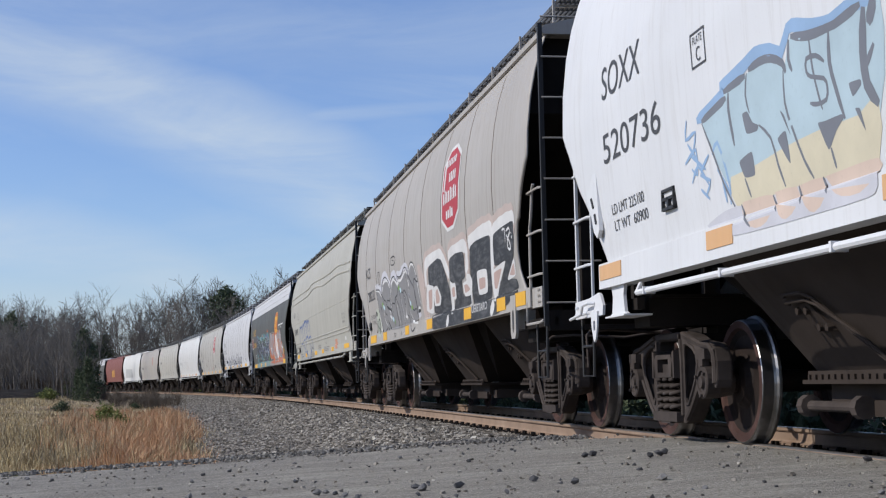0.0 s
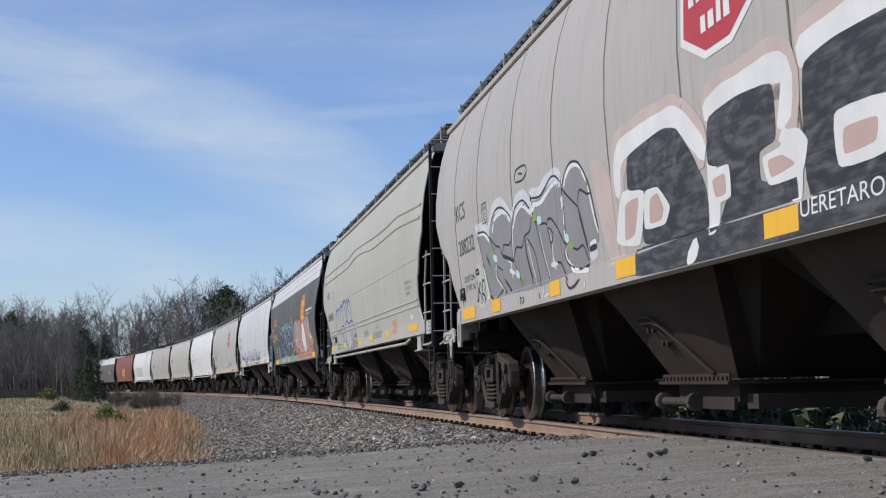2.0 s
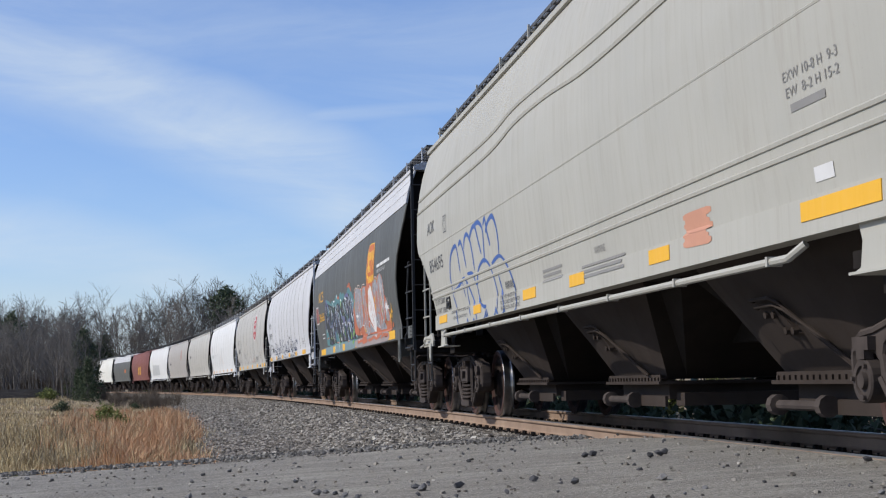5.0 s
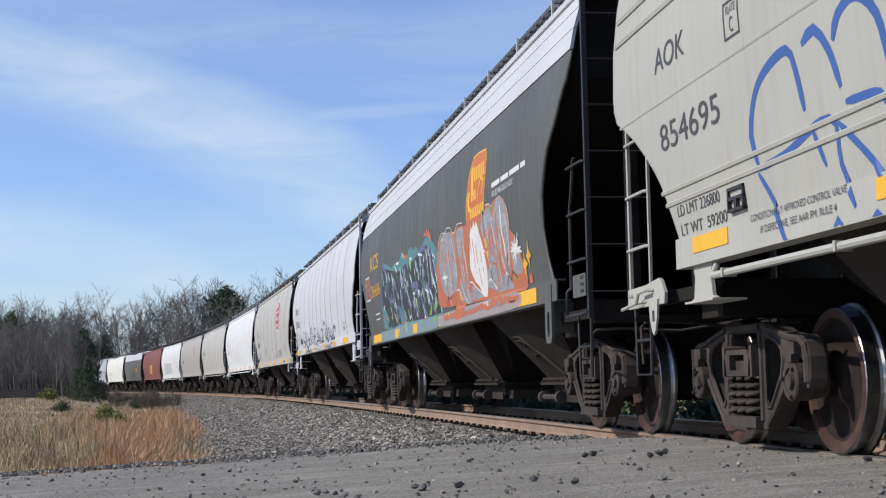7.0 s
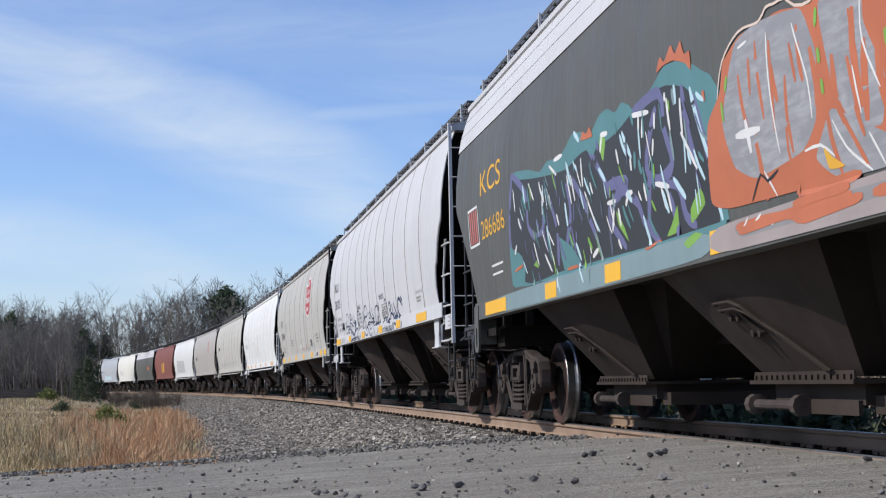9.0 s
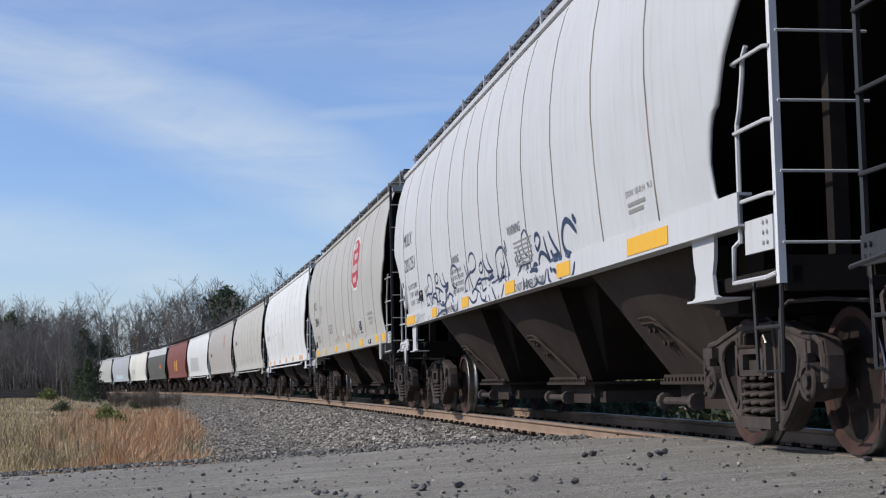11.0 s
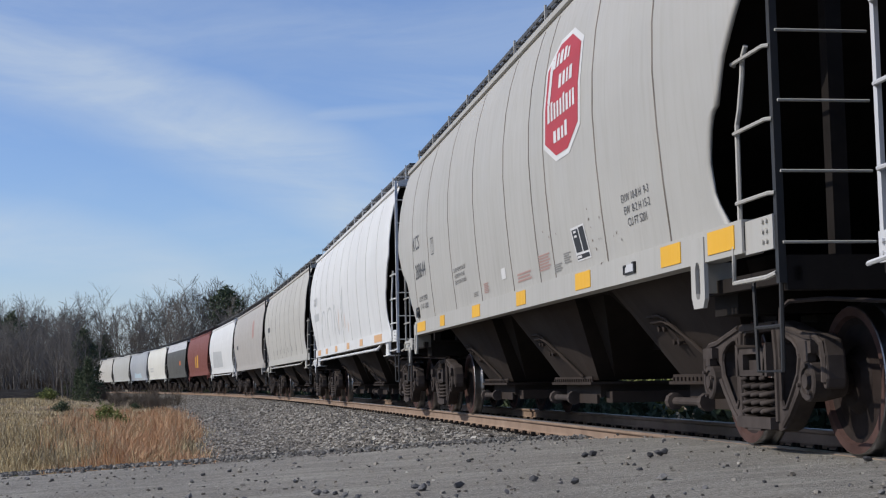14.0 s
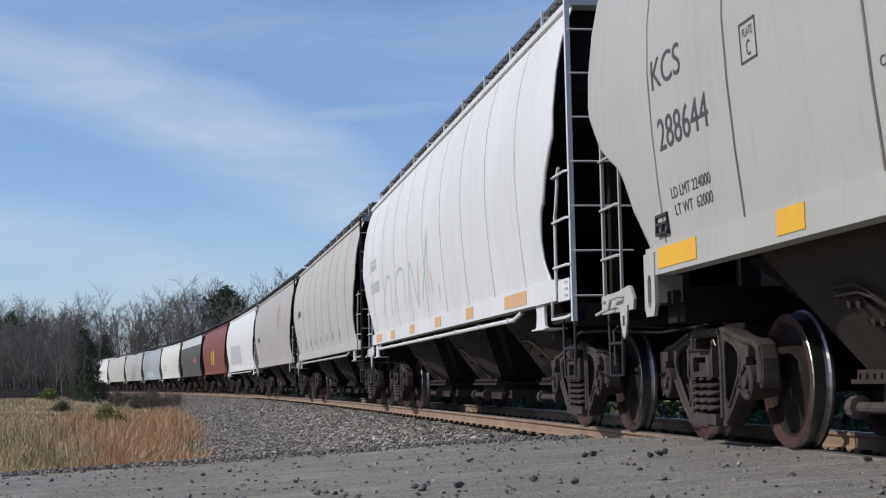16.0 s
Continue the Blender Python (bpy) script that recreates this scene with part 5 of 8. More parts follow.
# bright white car and those behind it
letters(6, "SOXX", 6.85, 5.80, 2.62, 0.22, "faintgrey")
bars(6, 6.85, 5.55, 2.20, 0.20, "faintgrey")
reflectors(6, [(-5.5, -6.6), (-3.1, -3.6), (-0.6, -1.1), (2.0, 1.5), (4.4, 3.9), (6.6, 5.8)], 1.27, 1.41)
bars(7, 6.4, 5.4, 2.55, 0.18)
for k in range(7):
    bars(7, 4.6 - 1.5 * k, 4.2 - 1.5 * k, 1.72, 0.035, "faintdark", 3)
sheet(8, "emblem", [octagon(-3.6, 3.0, 0.50, 0.42)], "faintred", 0.004, "faded red eight-sided emblem")
bars(8, 6.2, 5.2, 2.3, 0.2)
sheet(9, "patch", [[(5.5, 1.6), (-1.5, 1.6), (-1.0, 2.5), (5.0, 2.6)]], "faintgrey", 0.004, "faded grey overpainted patch")
sheet(10, "emblem", [[(1.6, 1.8), (0.9, 1.8), (0.7, 2.6), (1.3, 2.6)], [(0.2, 1.8), (-0.6, 1.8), (-0.9, 2.7), (0.0, 2.6)]], "amber", 0.004, "yellow emblem shapes")
sheet(11, "emblem", [[(-3.0, 2.2), (-4.4, 2.2), (-4.2, 2.6), (-3.0, 2.5)]], "emblem_orange", 0.004)
bars(12, 5.5, 2.5, 2.2, 0.15, "faintgrey", 2)
sheet(13, "graffiti", [[(4.0, 1.5), (-3.0, 1.5), (-2.4, 2.0), (1.0, 1.9), (3.6, 2.1)]], "paleblue", 0.004, "pale blue graffiti")

# pale blue and yellow throw-up on the white car
fill(0, "halo", [(4.61, 1.46), (4.2, 1.52), (3.2, 1.51), (2.05, 1.49), (2.05, 1.33), (3.2, 1.33), (4.08, 1.34)], False)
fill(0, "paleblue", [(4.41, 2.1), (3.93, 2.2), (3.58, 2.23), (3.34, 2.25), (3.17, 2.23), (2.99, 2.16), (2.87, 2.3), (2.64, 2.25), (2.37, 2.22), (2.16, 2.23), (1.81, 2.24), (1.96, 1.71), (2.52, 1.7), (3.14, 1.66), (3.76, 1.64), (4.11, 1.69), (4.26, 1.91)])
fill(0, "paleyellow", [(4.02, 1.7), (3.58, 1.71), (3.11, 1.74), (2.58, 1.75), (2.19, 1.74), (1.96, 1.79), (2.05, 1.49), (2.46, 1.5), (3.2, 1.51), (3.99, 1.52)])
fill(0, "paleyellow", [(2.4, 1.68), (2.22, 1.72), (2.19, 1.65), (2.34, 1.62)])
fill(0, "peach", [(3.88, 1.53), (3.4, 1.51), (3.43, 1.4), (3.58, 1.35), (3.76, 1.37), (3.91, 1.46)])
fill(0, "peach", [(3.37, 1.52), (3.05, 1.51), (3.05, 1.4), (3.2, 1.35), (3.31, 1.39)])
fill(0, "peach", [(3.02, 1.51), (2.7, 1.51), (2.67, 1.4), (2.81, 1.34), (2.93, 1.39)])
fill(0, "peach", [(2.67, 1.51), (2.05, 1.51), (2.08, 1.43), (2.25, 1.37), (2.46, 1.38), (2.58, 1.43)])
spray(0, "skyblue", 0.075, [(4.5, 2.13), (3.99, 2.2), (3.99, 2.25), (3.58, 2.29), (3.4, 2.32), (3.17, 2.29), (3.02, 2.24), (2.9, 2.34), (2.78, 2.33), (2.61, 2.28), (2.37, 2.25), (2.19, 2.26), (1.96, 2.25), (1.81, 2.25)])
spray(0, "skyblue", 0.03, [(4.23, 1.78), (4.08, 1.62), (4.08, 1.54)])
spray(0, "skyblue", 0.03, [(4.29, 1.88), (4.17, 1.94), (4.08, 1.76), (4.05, 1.6)])
spray(0, "skyblue", 0.03, [(4.17, 1.7), (4.14, 1.56)])
spray(0, "greyline", 0.05, [(4.41, 2.11), (3.93, 2.17)])
spray(0, "greyline", 0.05, [(3.96, 2.21), (3.58, 2.23)])
spray(0, "greyline", 0.05, [(3.52, 2.25), (3.34, 2.26), (3.17, 2.24), (3.02, 2.18), (2.99, 2.12)])
spray(0, "greyline", 0.05, [(2.87, 2.29), (2.64, 2.24), (2.37, 2.22), (2.28, 2.22), (2.02, 2.24)])
spray(0, "greyline", 0.024, [(4.41, 2.1), (4.26, 1.87), (4.14, 1.66), (4.02, 1.52)])
spray(0, "greyline", 0.024, [(3.55, 2.24), (3.61, 2.12), (3.58, 2.01)])
spray(0, "greyline", 0.024, [(3.02, 2.14), (3.05, 1.97), (2.99, 1.81), (2.9, 1.63), (2.81, 1.52)])
spray(0, "greyline", 0.024, [(2.64, 2.23), (2.64, 2.07), (2.61, 1.93), (2.58, 1.84)])
spray(0, "greyline", 0.024, [(3.46, 1.92), (3.31, 1.82), (3.26, 1.66), (3.2, 1.53)])
spray(0, "greyline", 0.024, [(2.55, 1.64), (2.52, 1.53)])
spray(0, "greyline", 0.024, [(3.79, 1.66), (3.73, 1.54)])
spray(0, "greyline", 0.024, [(4.23, 2.31), (4.23, 2.31)])
spray(0, "greyline", 0.024, [(3.91, 1.52), (3.85, 1.43), (3.76, 1.37)])
spray(0, "greyline", 0.024, [(3.4, 1.51), (3.34, 1.41)])
spray(0, "greyline", 0.024, [(3.02, 1.51), (2.99, 1.41)])
spray(0, "greyline", 0.024, [(2.7, 1.51), (2.64, 1.42)])
spray(0, "greyline", 0.04, [(3.88, 2.19), (3.91, 2.09), (3.88, 1.87)])
spray(0, "greyline", 0.04, [(2.9, 2.28), (2.93, 2.18), (2.9, 2.11)])
spray(0, "greyline", 0.04, [(2.4, 2.2), (2.43, 2.05), (2.4, 1.93), (2.34, 1.75)])
spray(0, "greyline", 0.04, [(1.93, 2.03), (2.02, 1.96), (2.05, 1.96)])
spray(0, "greyline", 0.075, [(1.99, 2.22), (2.05, 2.02), (2.05, 1.86), (1.96, 1.75)])
spray(0, "greyline", 0.075, [(1.87, 2.23), (1.96, 2.13)])
fill(0, "greyline", [(3.7, 2.03), (3.61, 2.03), (3.55, 1.95), (3.46, 1.92), (3.49, 1.89), (3.67, 1.9)], False)
fill(0, "greyline", [(3.85, 1.77), (3.61, 1.8), (3.61, 1.65), (3.79, 1.66)], False)
fill(0, "greyline", [(3.14, 1.95), (3.08, 1.91), (3.02, 1.77)], False)
fill(0, "greyline", [(3.23, 1.8), (3.08, 1.83), (3.08, 1.62)], False)
fill(0, "greyline", [(2.67, 1.79), (2.58, 1.78), (2.37, 1.78), (2.34, 1.76), (2.46, 1.71), (2.58, 1.62)], False)
fill(0, "greyline", [(2.25, 1.91), (2.11, 1.9), (2.11, 1.87), (2.22, 1.83)], False)
fill(0, "greyline", [(2.22, 1.78), (2.16, 1.77), (2.13, 1.64)], False)
spray(0, "greyline", 0.026, [(2.49, 2.07), (2.58, 2.12), (2.7, 2.13), (2.72, 2.07), (2.67, 2.03), (2.52, 1.99), (2.49, 1.94), (2.52, 1.88), (2.64, 1.88), (2.72, 1.9)])
spray(0, "skyblue", 0.026, [(4.7, 2.17), (4.76, 2.05), (4.55, 2.07), (4.64, 1.95)])
spray(0, "skyblue", 0.026, [(4.82, 1.9), (4.58, 1.96), (4.61, 1.8), (4.7, 1.85)])
spray(0, "skyblue", 0.026, [(4.73, 1.76), (4.58, 1.85), (4.41, 1.7)])
spray(0, "skyblue", 0.026, [(4.35, 1.89), (4.55, 1.79), (4.38, 1.73), (4.5, 1.65)])
spray(0, "skyblue", 0.026, [(4.7, 1.94), (4.44, 1.81)])
spray(0, "skyblue", 0.026, [(4.73, 2.02), (4.58, 1.89)])
spray(0, "skyblue", 0.026, [(4.58, 1.7), (4.44, 1.62)])
# silver bubble letters and black block letters on the tan car
fill(1, "pinkish", [(-0.42, 2.26), (-0.72, 2.25), (-1.04, 1.91), (-1.1, 1.4), (-0.69, 1.4), (-0.54, 1.72)])
spray(1, "halo", 0.15, [(5.0, 2.27), (4.53, 2.26), (4.21, 2.18), (3.88, 2.38), (3.35, 2.39), (2.88, 2.19), (2.58, 2.32), (2.23, 2.33), (1.96, 2.2), (1.9, 2.29), (1.49, 2.26), (1.2, 2.33), (0.84, 2.35), (0.67, 2.28), (0.64, 2.22)])
fill(1, "tagpale", [(5.21, 1.89), (4.71, 1.82), (4.65, 1.4), (5.24, 1.41)])
fill(1, "silver", [(5.0, 2.24), (4.53, 2.19), (4.21, 2.04), (4.15, 2.15), (3.91, 2.33), (3.38, 2.34), (2.91, 2.16), (2.61, 2.26), (2.23, 2.27), (1.96, 2.15), (1.88, 2.24), (1.52, 2.22), (1.23, 2.28), (0.87, 2.31), (0.7, 2.23), (0.64, 2.17), (0.52, 2.29), (0.25, 2.37), (-0.04, 2.3), (-0.25, 2.13), (-0.34, 1.92), (-0.43, 1.61), (-0.07, 1.62), (-0.1, 1.5), (0.25, 1.46), (0.87, 1.43), (1.4, 1.41), (2.32, 1.4), (3.41, 1.43), (4.44, 1.42), (4.68, 1.63), (4.83, 1.93)], False)
fill(1, "halo", [(-0.04, 1.56), (-0.28, 1.58), (-0.34, 1.51), (-0.07, 1.47)], False)
spray(1, "white", 0.045, [(5.0, 2.37), (4.97, 2.22), (4.77, 1.87), (4.62, 1.45)])
spray(1, "white", 0.045, [(4.91, 2.22), (4.53, 2.19), (4.24, 2.08)])
spray(1, "white", 0.045, [(4.0, 2.15), (3.85, 2.27), (3.56, 2.31), (3.23, 2.29), (2.97, 2.16)])
spray(1, "white", 0.045, [(2.88, 2.07), (2.67, 2.21), (2.32, 2.25), (1.99, 2.13)])
spray(1, "white", 0.045, [(1.88, 2.2), (1.52, 2.18), (1.23, 2.23), (0.9, 2.28), (0.72, 2.23)])
spray(1, "white", 0.045, [(0.64, 2.04), (0.72, 1.74)])
spray(1, "white", 0.045, [(0.55, 2.2), (0.43, 2.29), (0.22, 2.34), (-0.04, 2.3), (-0.22, 2.14)])
spray(1, "white", 0.045, [(-0.25, 2.1), (-0.31, 1.93), (-0.4, 1.69)])
spray(1, "white", 0.045, [(0.72, 1.68), (0.75, 1.6), (0.52, 1.46), (-0.04, 1.41)])
spray(1, "white", 0.045, [(-0.1, 1.62), (-0.31, 1.63)])
spray(1, "white", 0.045, [(1.88, 2.34), (1.93, 2.12)])
spray(1, "white", 0.022, [(2.88, 2.11), (2.97, 1.93), (3.0, 1.79)])
spray(1, "white", 0.022, [(1.26, 1.91), (1.23, 1.74), (1.29, 1.56)])
spray(1, "white", 0.022, [(2.38, 1.88), (2.29, 1.57), (2.11, 1.43)])
spray(1, "white", 0.022, [(2.26, 1.89), (2.14, 1.59), (2.02, 1.43)])
spray(1, "white", 0.022, [(0.11, 1.89), (0.02, 1.69), (-0.07, 1.57)])
spray(1, "white", 0.022, [(3.5, 1.84), (3.14, 1.73)])
spray(1, "white", 0.022, [(3.94, 1.88), (3.97, 1.78), (4.06, 1.66), (3.59, 1.44)])
spray(1, "white", 0.022, [(1.67, 1.91), (1.58, 1.64), (1.43, 1.4)])
spray(1, "white", 0.022, [(1.49, 1.31), (1.67, 1.29)])
spray(1, "white", 0.022, [(0.16, 1.27), (0.11, 1.32)])
spray(1, "white", 0.022, [(1.67, 1.4), (1.79, 1.27)])
spray(1, "white", 0.022, [(1.14, 1.35), (1.05, 1.26)])
spray(1, "white", 0.022, [(2.97, 1.34), (3.03, 1.27)])
spray(1, "black", 0.024, [(4.97, 2.23), (4.74, 1.87), (4.47, 1.43)])
spray(1, "black", 0.024, [(4.94, 2.24), (4.44, 2.2), (4.12, 2.05), (4.0, 1.89)])
spray(1, "black", 0.024, [(4.21, 2.12), (4.03, 2.27), (3.73, 2.37), (3.38, 2.36), (3.06, 2.26), (2.91, 2.18)])
spray(1, "black", 0.024, [(4.21, 2.13), (3.88, 1.99), (3.68, 1.96), (3.56, 1.85), (3.0, 1.76)])
spray(1, "black", 0.024, [(3.56, 1.87), (3.44, 1.96), (3.17, 1.93), (3.03, 1.98)])
spray(1, "black", 0.024, [(3.06, 1.79), (3.0, 1.98), (2.91, 2.12), (2.67, 2.27), (2.29, 2.3), (1.99, 2.18)])
spray(1, "black", 0.024, [(3.0, 1.76), (2.82, 1.87), (2.52, 1.85), (2.38, 1.94), (2.08, 1.98), (1.93, 2.15)])
spray(1, "black", 0.024, [(1.93, 2.17), (1.76, 1.94), (1.61, 1.63), (1.46, 1.4)])
spray(1, "black", 0.024, [(1.9, 2.27), (1.52, 2.24), (1.26, 2.29), (1.02, 2.35), (0.81, 2.33), (0.67, 2.26)])
spray(1, "black", 0.024, [(0.64, 2.32), (0.64, 2.07), (0.67, 1.71)])
spray(1, "black", 0.024, [(0.61, 2.22), (0.46, 2.31), (0.25, 2.37), (-0.04, 2.32), (-0.28, 2.12), (-0.37, 1.91), (-0.43, 1.72)])
spray(1, "black", 0.024, [(0.64, 2.2), (0.46, 2.11), (0.25, 2.02), (0.13, 1.97)])
spray(1, "black", 0.024, [(0.13, 1.98), (0.08, 2.07), (-0.01, 2.1), (-0.19, 2.04), (-0.31, 2.03)])
spray(1, "black", 0.024, [(1.96, 2.1), (1.7, 2.0), (1.4, 1.97), (1.34, 1.94)])
spray(1, "black", 0.024, [(1.34, 1.94), (1.29, 1.99), (1.14, 1.98), (0.93, 1.87), (0.78, 1.73), (0.67, 1.7)])
spray(1, "black", 0.024, [(1.34, 1.94), (1.29, 1.81), (1.26, 1.68)])
spray(1, "black", 0.024, [(1.31, 1.92), (1.14, 1.85), (1.26, 1.76), (1.31, 1.9)])
spray(1, "black", 0.024, [(0.7, 1.7), (0.81, 1.61), (0.67, 1.51), (0.37, 1.45), (0.11, 1.45), (-0.01, 1.47)])
spray(1, "black", 0.024, [(0.72, 1.66), (0.7, 1.55)])
spray(1, "black", 0.024, [(0.52, 1.66), (0.34, 1.62), (0.13, 1.64), (0.05, 1.57), (-0.01, 1.49)])
spray(1, "black", 0.024, [(2.26, 1.92), (1.99, 1.75), (1.9, 1.49), (1.82, 1.41)])
spray(1, "black", 0.024, [(1.2, 1.57), (0.99, 1.56), (0.87, 1.46), (0.72, 1.38)])
spray(1, "black", 0.024, [(4.03, 1.89), (3.94, 1.77), (3.97, 1.65), (3.53, 1.43)])
spray(1, "black", 0.024, [(3.94, 1.77), (3.65, 1.7)])
spray(1, "black", 0.024, [(4.47, 1.95), (4.32, 1.8), (4.5, 1.92)])
spray(1, "black", 0.024, [(3.62, 1.61), (3.29, 1.45), (3.59, 1.57)])
spray(1, "black", 0.024, [(3.0, 1.76), (2.88, 1.61), (2.7, 1.48)])
spray(1, "black", 0.024, [(4.53, 1.48), (4.18, 1.39), (3.97, 1.45), (3.73, 1.5)])
spray(1, "black", 0.024, [(0.81, 1.39), (0.7, 1.31), (0.52, 1.31), (0.31, 1.36)])
spray(1, "black", 0.05, [(0.13, 1.97), (0.05, 1.78), (-0.04, 1.57)])
spray(1, "black", 0.05, [(2.35, 1.94), (2.35, 1.73), (2.2, 1.45)])
spray(1, "black", 0.05, [(-0.07, 1.58), (-0.31, 1.59)])
spray(1, "black", 0.05, [(1.93, 2.31), (1.88, 2.2)])
spray(1, "black", 0.05, [(3.56, 1.85), (3.0, 1.75)])
spray(1, "black", 0.02, [(2.61, 2.53), (2.52, 2.63), (2.26, 2.64), (2.05, 2.62), (2.02, 2.55), (2.23, 2.5), (2.58, 2.52)])
spray(1, "black", 0.02, [(2.41, 2.59), (2.2, 2.56)])
spray(1, "black", 0.02, [(2.85, 1.34), (2.76, 1.35), (2.85, 1.28)])
spray(1, "black", 0.02, [(2.7, 1.35), (2.64, 1.32), (2.73, 1.28)])
spray(1, "black", 0.02, [(1.93, 1.35), (1.88, 1.28)])
spray(1, "black", 0.02, [(1.11, 1.32), (1.05, 1.27)])
spray(1, "black", 0.034, [(5.27, 1.7), (5.24, 1.55), (5.09, 1.68), (5.03, 1.52)])
spray(1, "black", 0.034, [(5.0, 1.53), (4.94, 1.68), (4.8, 1.65), (4.89, 1.51)])
spray(1, "black", 0.034, [(5.36, 1.45), (5.21, 1.59), (5.09, 1.41)])
spray(1, "black", 0.034, [(5.0, 1.41), (5.06, 1.53), (4.89, 1.49), (4.8, 1.39)])
spray(1, "black", 0.034, [(5.3, 1.81), (5.15, 1.83), (5.06, 1.79), (5.21, 1.77), (5.3, 1.81)])
spray(1, "lime", 0.07, [(1.9, 2.07), (1.73, 2.08)])
spray(1, "lime", 0.07, [(0.61, 1.68), (0.46, 1.67)])
spray(1, "lime", 0.07, [(4.21, 1.94), (4.06, 1.9)])
spray(1, "lime", 0.07, [(2.76, 1.55), (2.7, 1.53)])
spray(1, "palecyan", 0.08, [(1.73, 2.03), (1.55, 2.02)])
spray(1, "palecyan", 0.08, [(0.7, 1.75), (0.58, 1.75)])
spray(1, "palecyan", 0.08, [(4.09, 1.88), (3.88, 1.84)])
spray(1, "palecyan", 0.08, [(3.0, 1.62), (2.82, 1.58)])
spray(1, "white", 0.045, [(2.05, 2.15), (1.79, 2.16)])
spray(1, "white", 0.045, [(1.9, 2.24), (1.96, 2.09)])
spray(1, "white", 0.045, [(0.7, 2.12), (0.64, 2.04)])
spray(1, "white", 0.045, [(0.64, 2.13), (0.7, 2.02)])
spray(1, "white", 0.045, [(1.37, 1.57), (1.11, 1.56)])
spray(1, "white", 0.045, [(1.26, 1.64), (1.2, 1.51)])
spray(1, "white", 0.045, [(3.29, 1.67), (3.03, 1.62)])
spray(1, "white", 0.045, [(3.17, 1.76), (3.17, 1.58)])
spray(1, "pinkish", 0.34, [(-1.1, 1.89), (-1.27, 2.2), (-1.99, 2.24), (-2.62, 2.23), (-2.94, 2.06), (-3.16, 1.9)])
spray(1, "pinkish", 0.34, [(-3.21, 2.15), (-3.82, 2.18), (-4.52, 2.15), (-4.39, 1.76)])
spray(1, "pinkish", 0.34, [(-4.72, 2.17), (-5.19, 2.21), (-6.18, 2.2), (-6.06, 1.8)])
spray(1, "pinkish", 0.34, [(-6.24, 2.17), (-6.86, 2.21), (-7.41, 2.2)])
fill(1, "roller_black", [(-1.44, 1.47), (-3.22, 1.43), (-4.54, 1.42), (-5.82, 1.43), (-7.15, 1.44), (-7.26, 1.45), (-7.24, 1.41), (-6.15, 1.24), (-4.32, 1.24), (-1.31, 1.24)], False)
spray(1, "white", 0.17, [(-1.1, 1.89), (-1.27, 2.2), (-1.99, 2.24), (-2.62, 2.23), (-2.94, 2.06), (-3.16, 1.9)])
spray(1, "white", 0.17, [(-3.21, 2.15), (-3.82, 2.18), (-4.52, 2.15), (-4.39, 1.76)])
spray(1, "white", 0.17, [(-4.72, 2.17), (-5.19, 2.21), (-6.18, 2.2), (-6.06, 1.8)])
spray(1, "white", 0.17, [(-6.24, 2.17), (-6.86, 2.21), (-7.41, 2.2)])
fill(1, "white", [(-3.25, 2.1), (-3.03, 1.39), (-3.22, 1.39), (-3.36, 1.67), (-3.3, 1.88)], False)
fill(1, "white", [(-4.37, 1.79), (-4.7, 1.8), (-4.52, 1.38), (-4.41, 1.38)], False)
fill(1, "white", [(-6.11, 2.19), (-6.25, 2.16), (-5.99, 1.51), (-6.11, 1.39), (-5.95, 1.4), (-5.87, 1.6)], False)
fill(1, "white", [(-1.21, 1.93), (-1.85, 1.87), (-1.54, 1.46), (-0.87, 1.54)], False)
fill(1, "roller_black", [(-1.45, 2.16), (-2.36, 2.21), (-2.66, 2.16), (-2.94, 1.92), (-3.09, 1.7), (-3.07, 1.43), (-1.54, 1.46), (-1.82, 1.86), (-1.37, 1.9)], False)
fill(1, "roller_black", [(-3.26, 2.12), (-3.81, 2.15), (-4.37, 2.12), (-4.32, 1.8), (-4.03, 1.78), (-3.99, 1.61), (-4.23, 1.57), (-4.52, 1.6), (-4.49, 1.39), (-3.22, 1.43), (-3.4, 1.57), (-3.51, 1.58), (-3.54, 1.77), (-3.16, 1.82)], False)
fill(1, "roller_black", [(-4.77, 2.13), (-5.18, 2.17), (-6.1, 2.16), (-5.96, 1.82), (-5.82, 1.43), (-4.61, 1.42), (-4.68, 1.78)], False)
fill(1, "roller_black", [(-6.23, 2.14), (-6.84, 2.17), (-7.37, 2.18), (-7.19, 1.81), (-6.92, 1.69), (-6.73, 1.6), (-7.2, 1.57), (-7.26, 1.46), (-6.22, 1.43), (-6.08, 1.41), (-6.23, 1.51), (-6.67, 1.73), (-6.78, 1.8), (-6.38, 1.78), (-6.13, 1.79)], False)
fill(1, "white", [(-1.79, 1.85), (-2.12, 1.84), (-2.34, 1.67), (-2.18, 1.56), (-1.66, 1.57)], False)
fill(1, "white", [(-3.16, 1.78), (-3.55, 1.79), (-3.51, 1.58), (-3.25, 1.57), (-3.19, 1.4), (-3.07, 1.4)], False)
fill(1, "white", [(-4.06, 1.74), (-4.35, 1.75), (-4.46, 1.83), (-4.63, 1.81), (-4.73, 1.73), (-4.6, 1.56), (-4.1, 1.56)], False)
fill(1, "white", [(-5.06, 1.82), (-5.71, 1.8), (-5.6, 1.52), (-5.02, 1.52)], False)
fill(1, "white", [(-6.0, 1.75), (-6.82, 1.81), (-6.28, 1.56), (-6.08, 1.41), (-5.96, 1.42), (-6.0, 1.53)], False)
fill(1, "white", [(-6.75, 1.6), (-7.21, 1.81), (-7.19, 1.6), (-6.78, 1.58)], False)
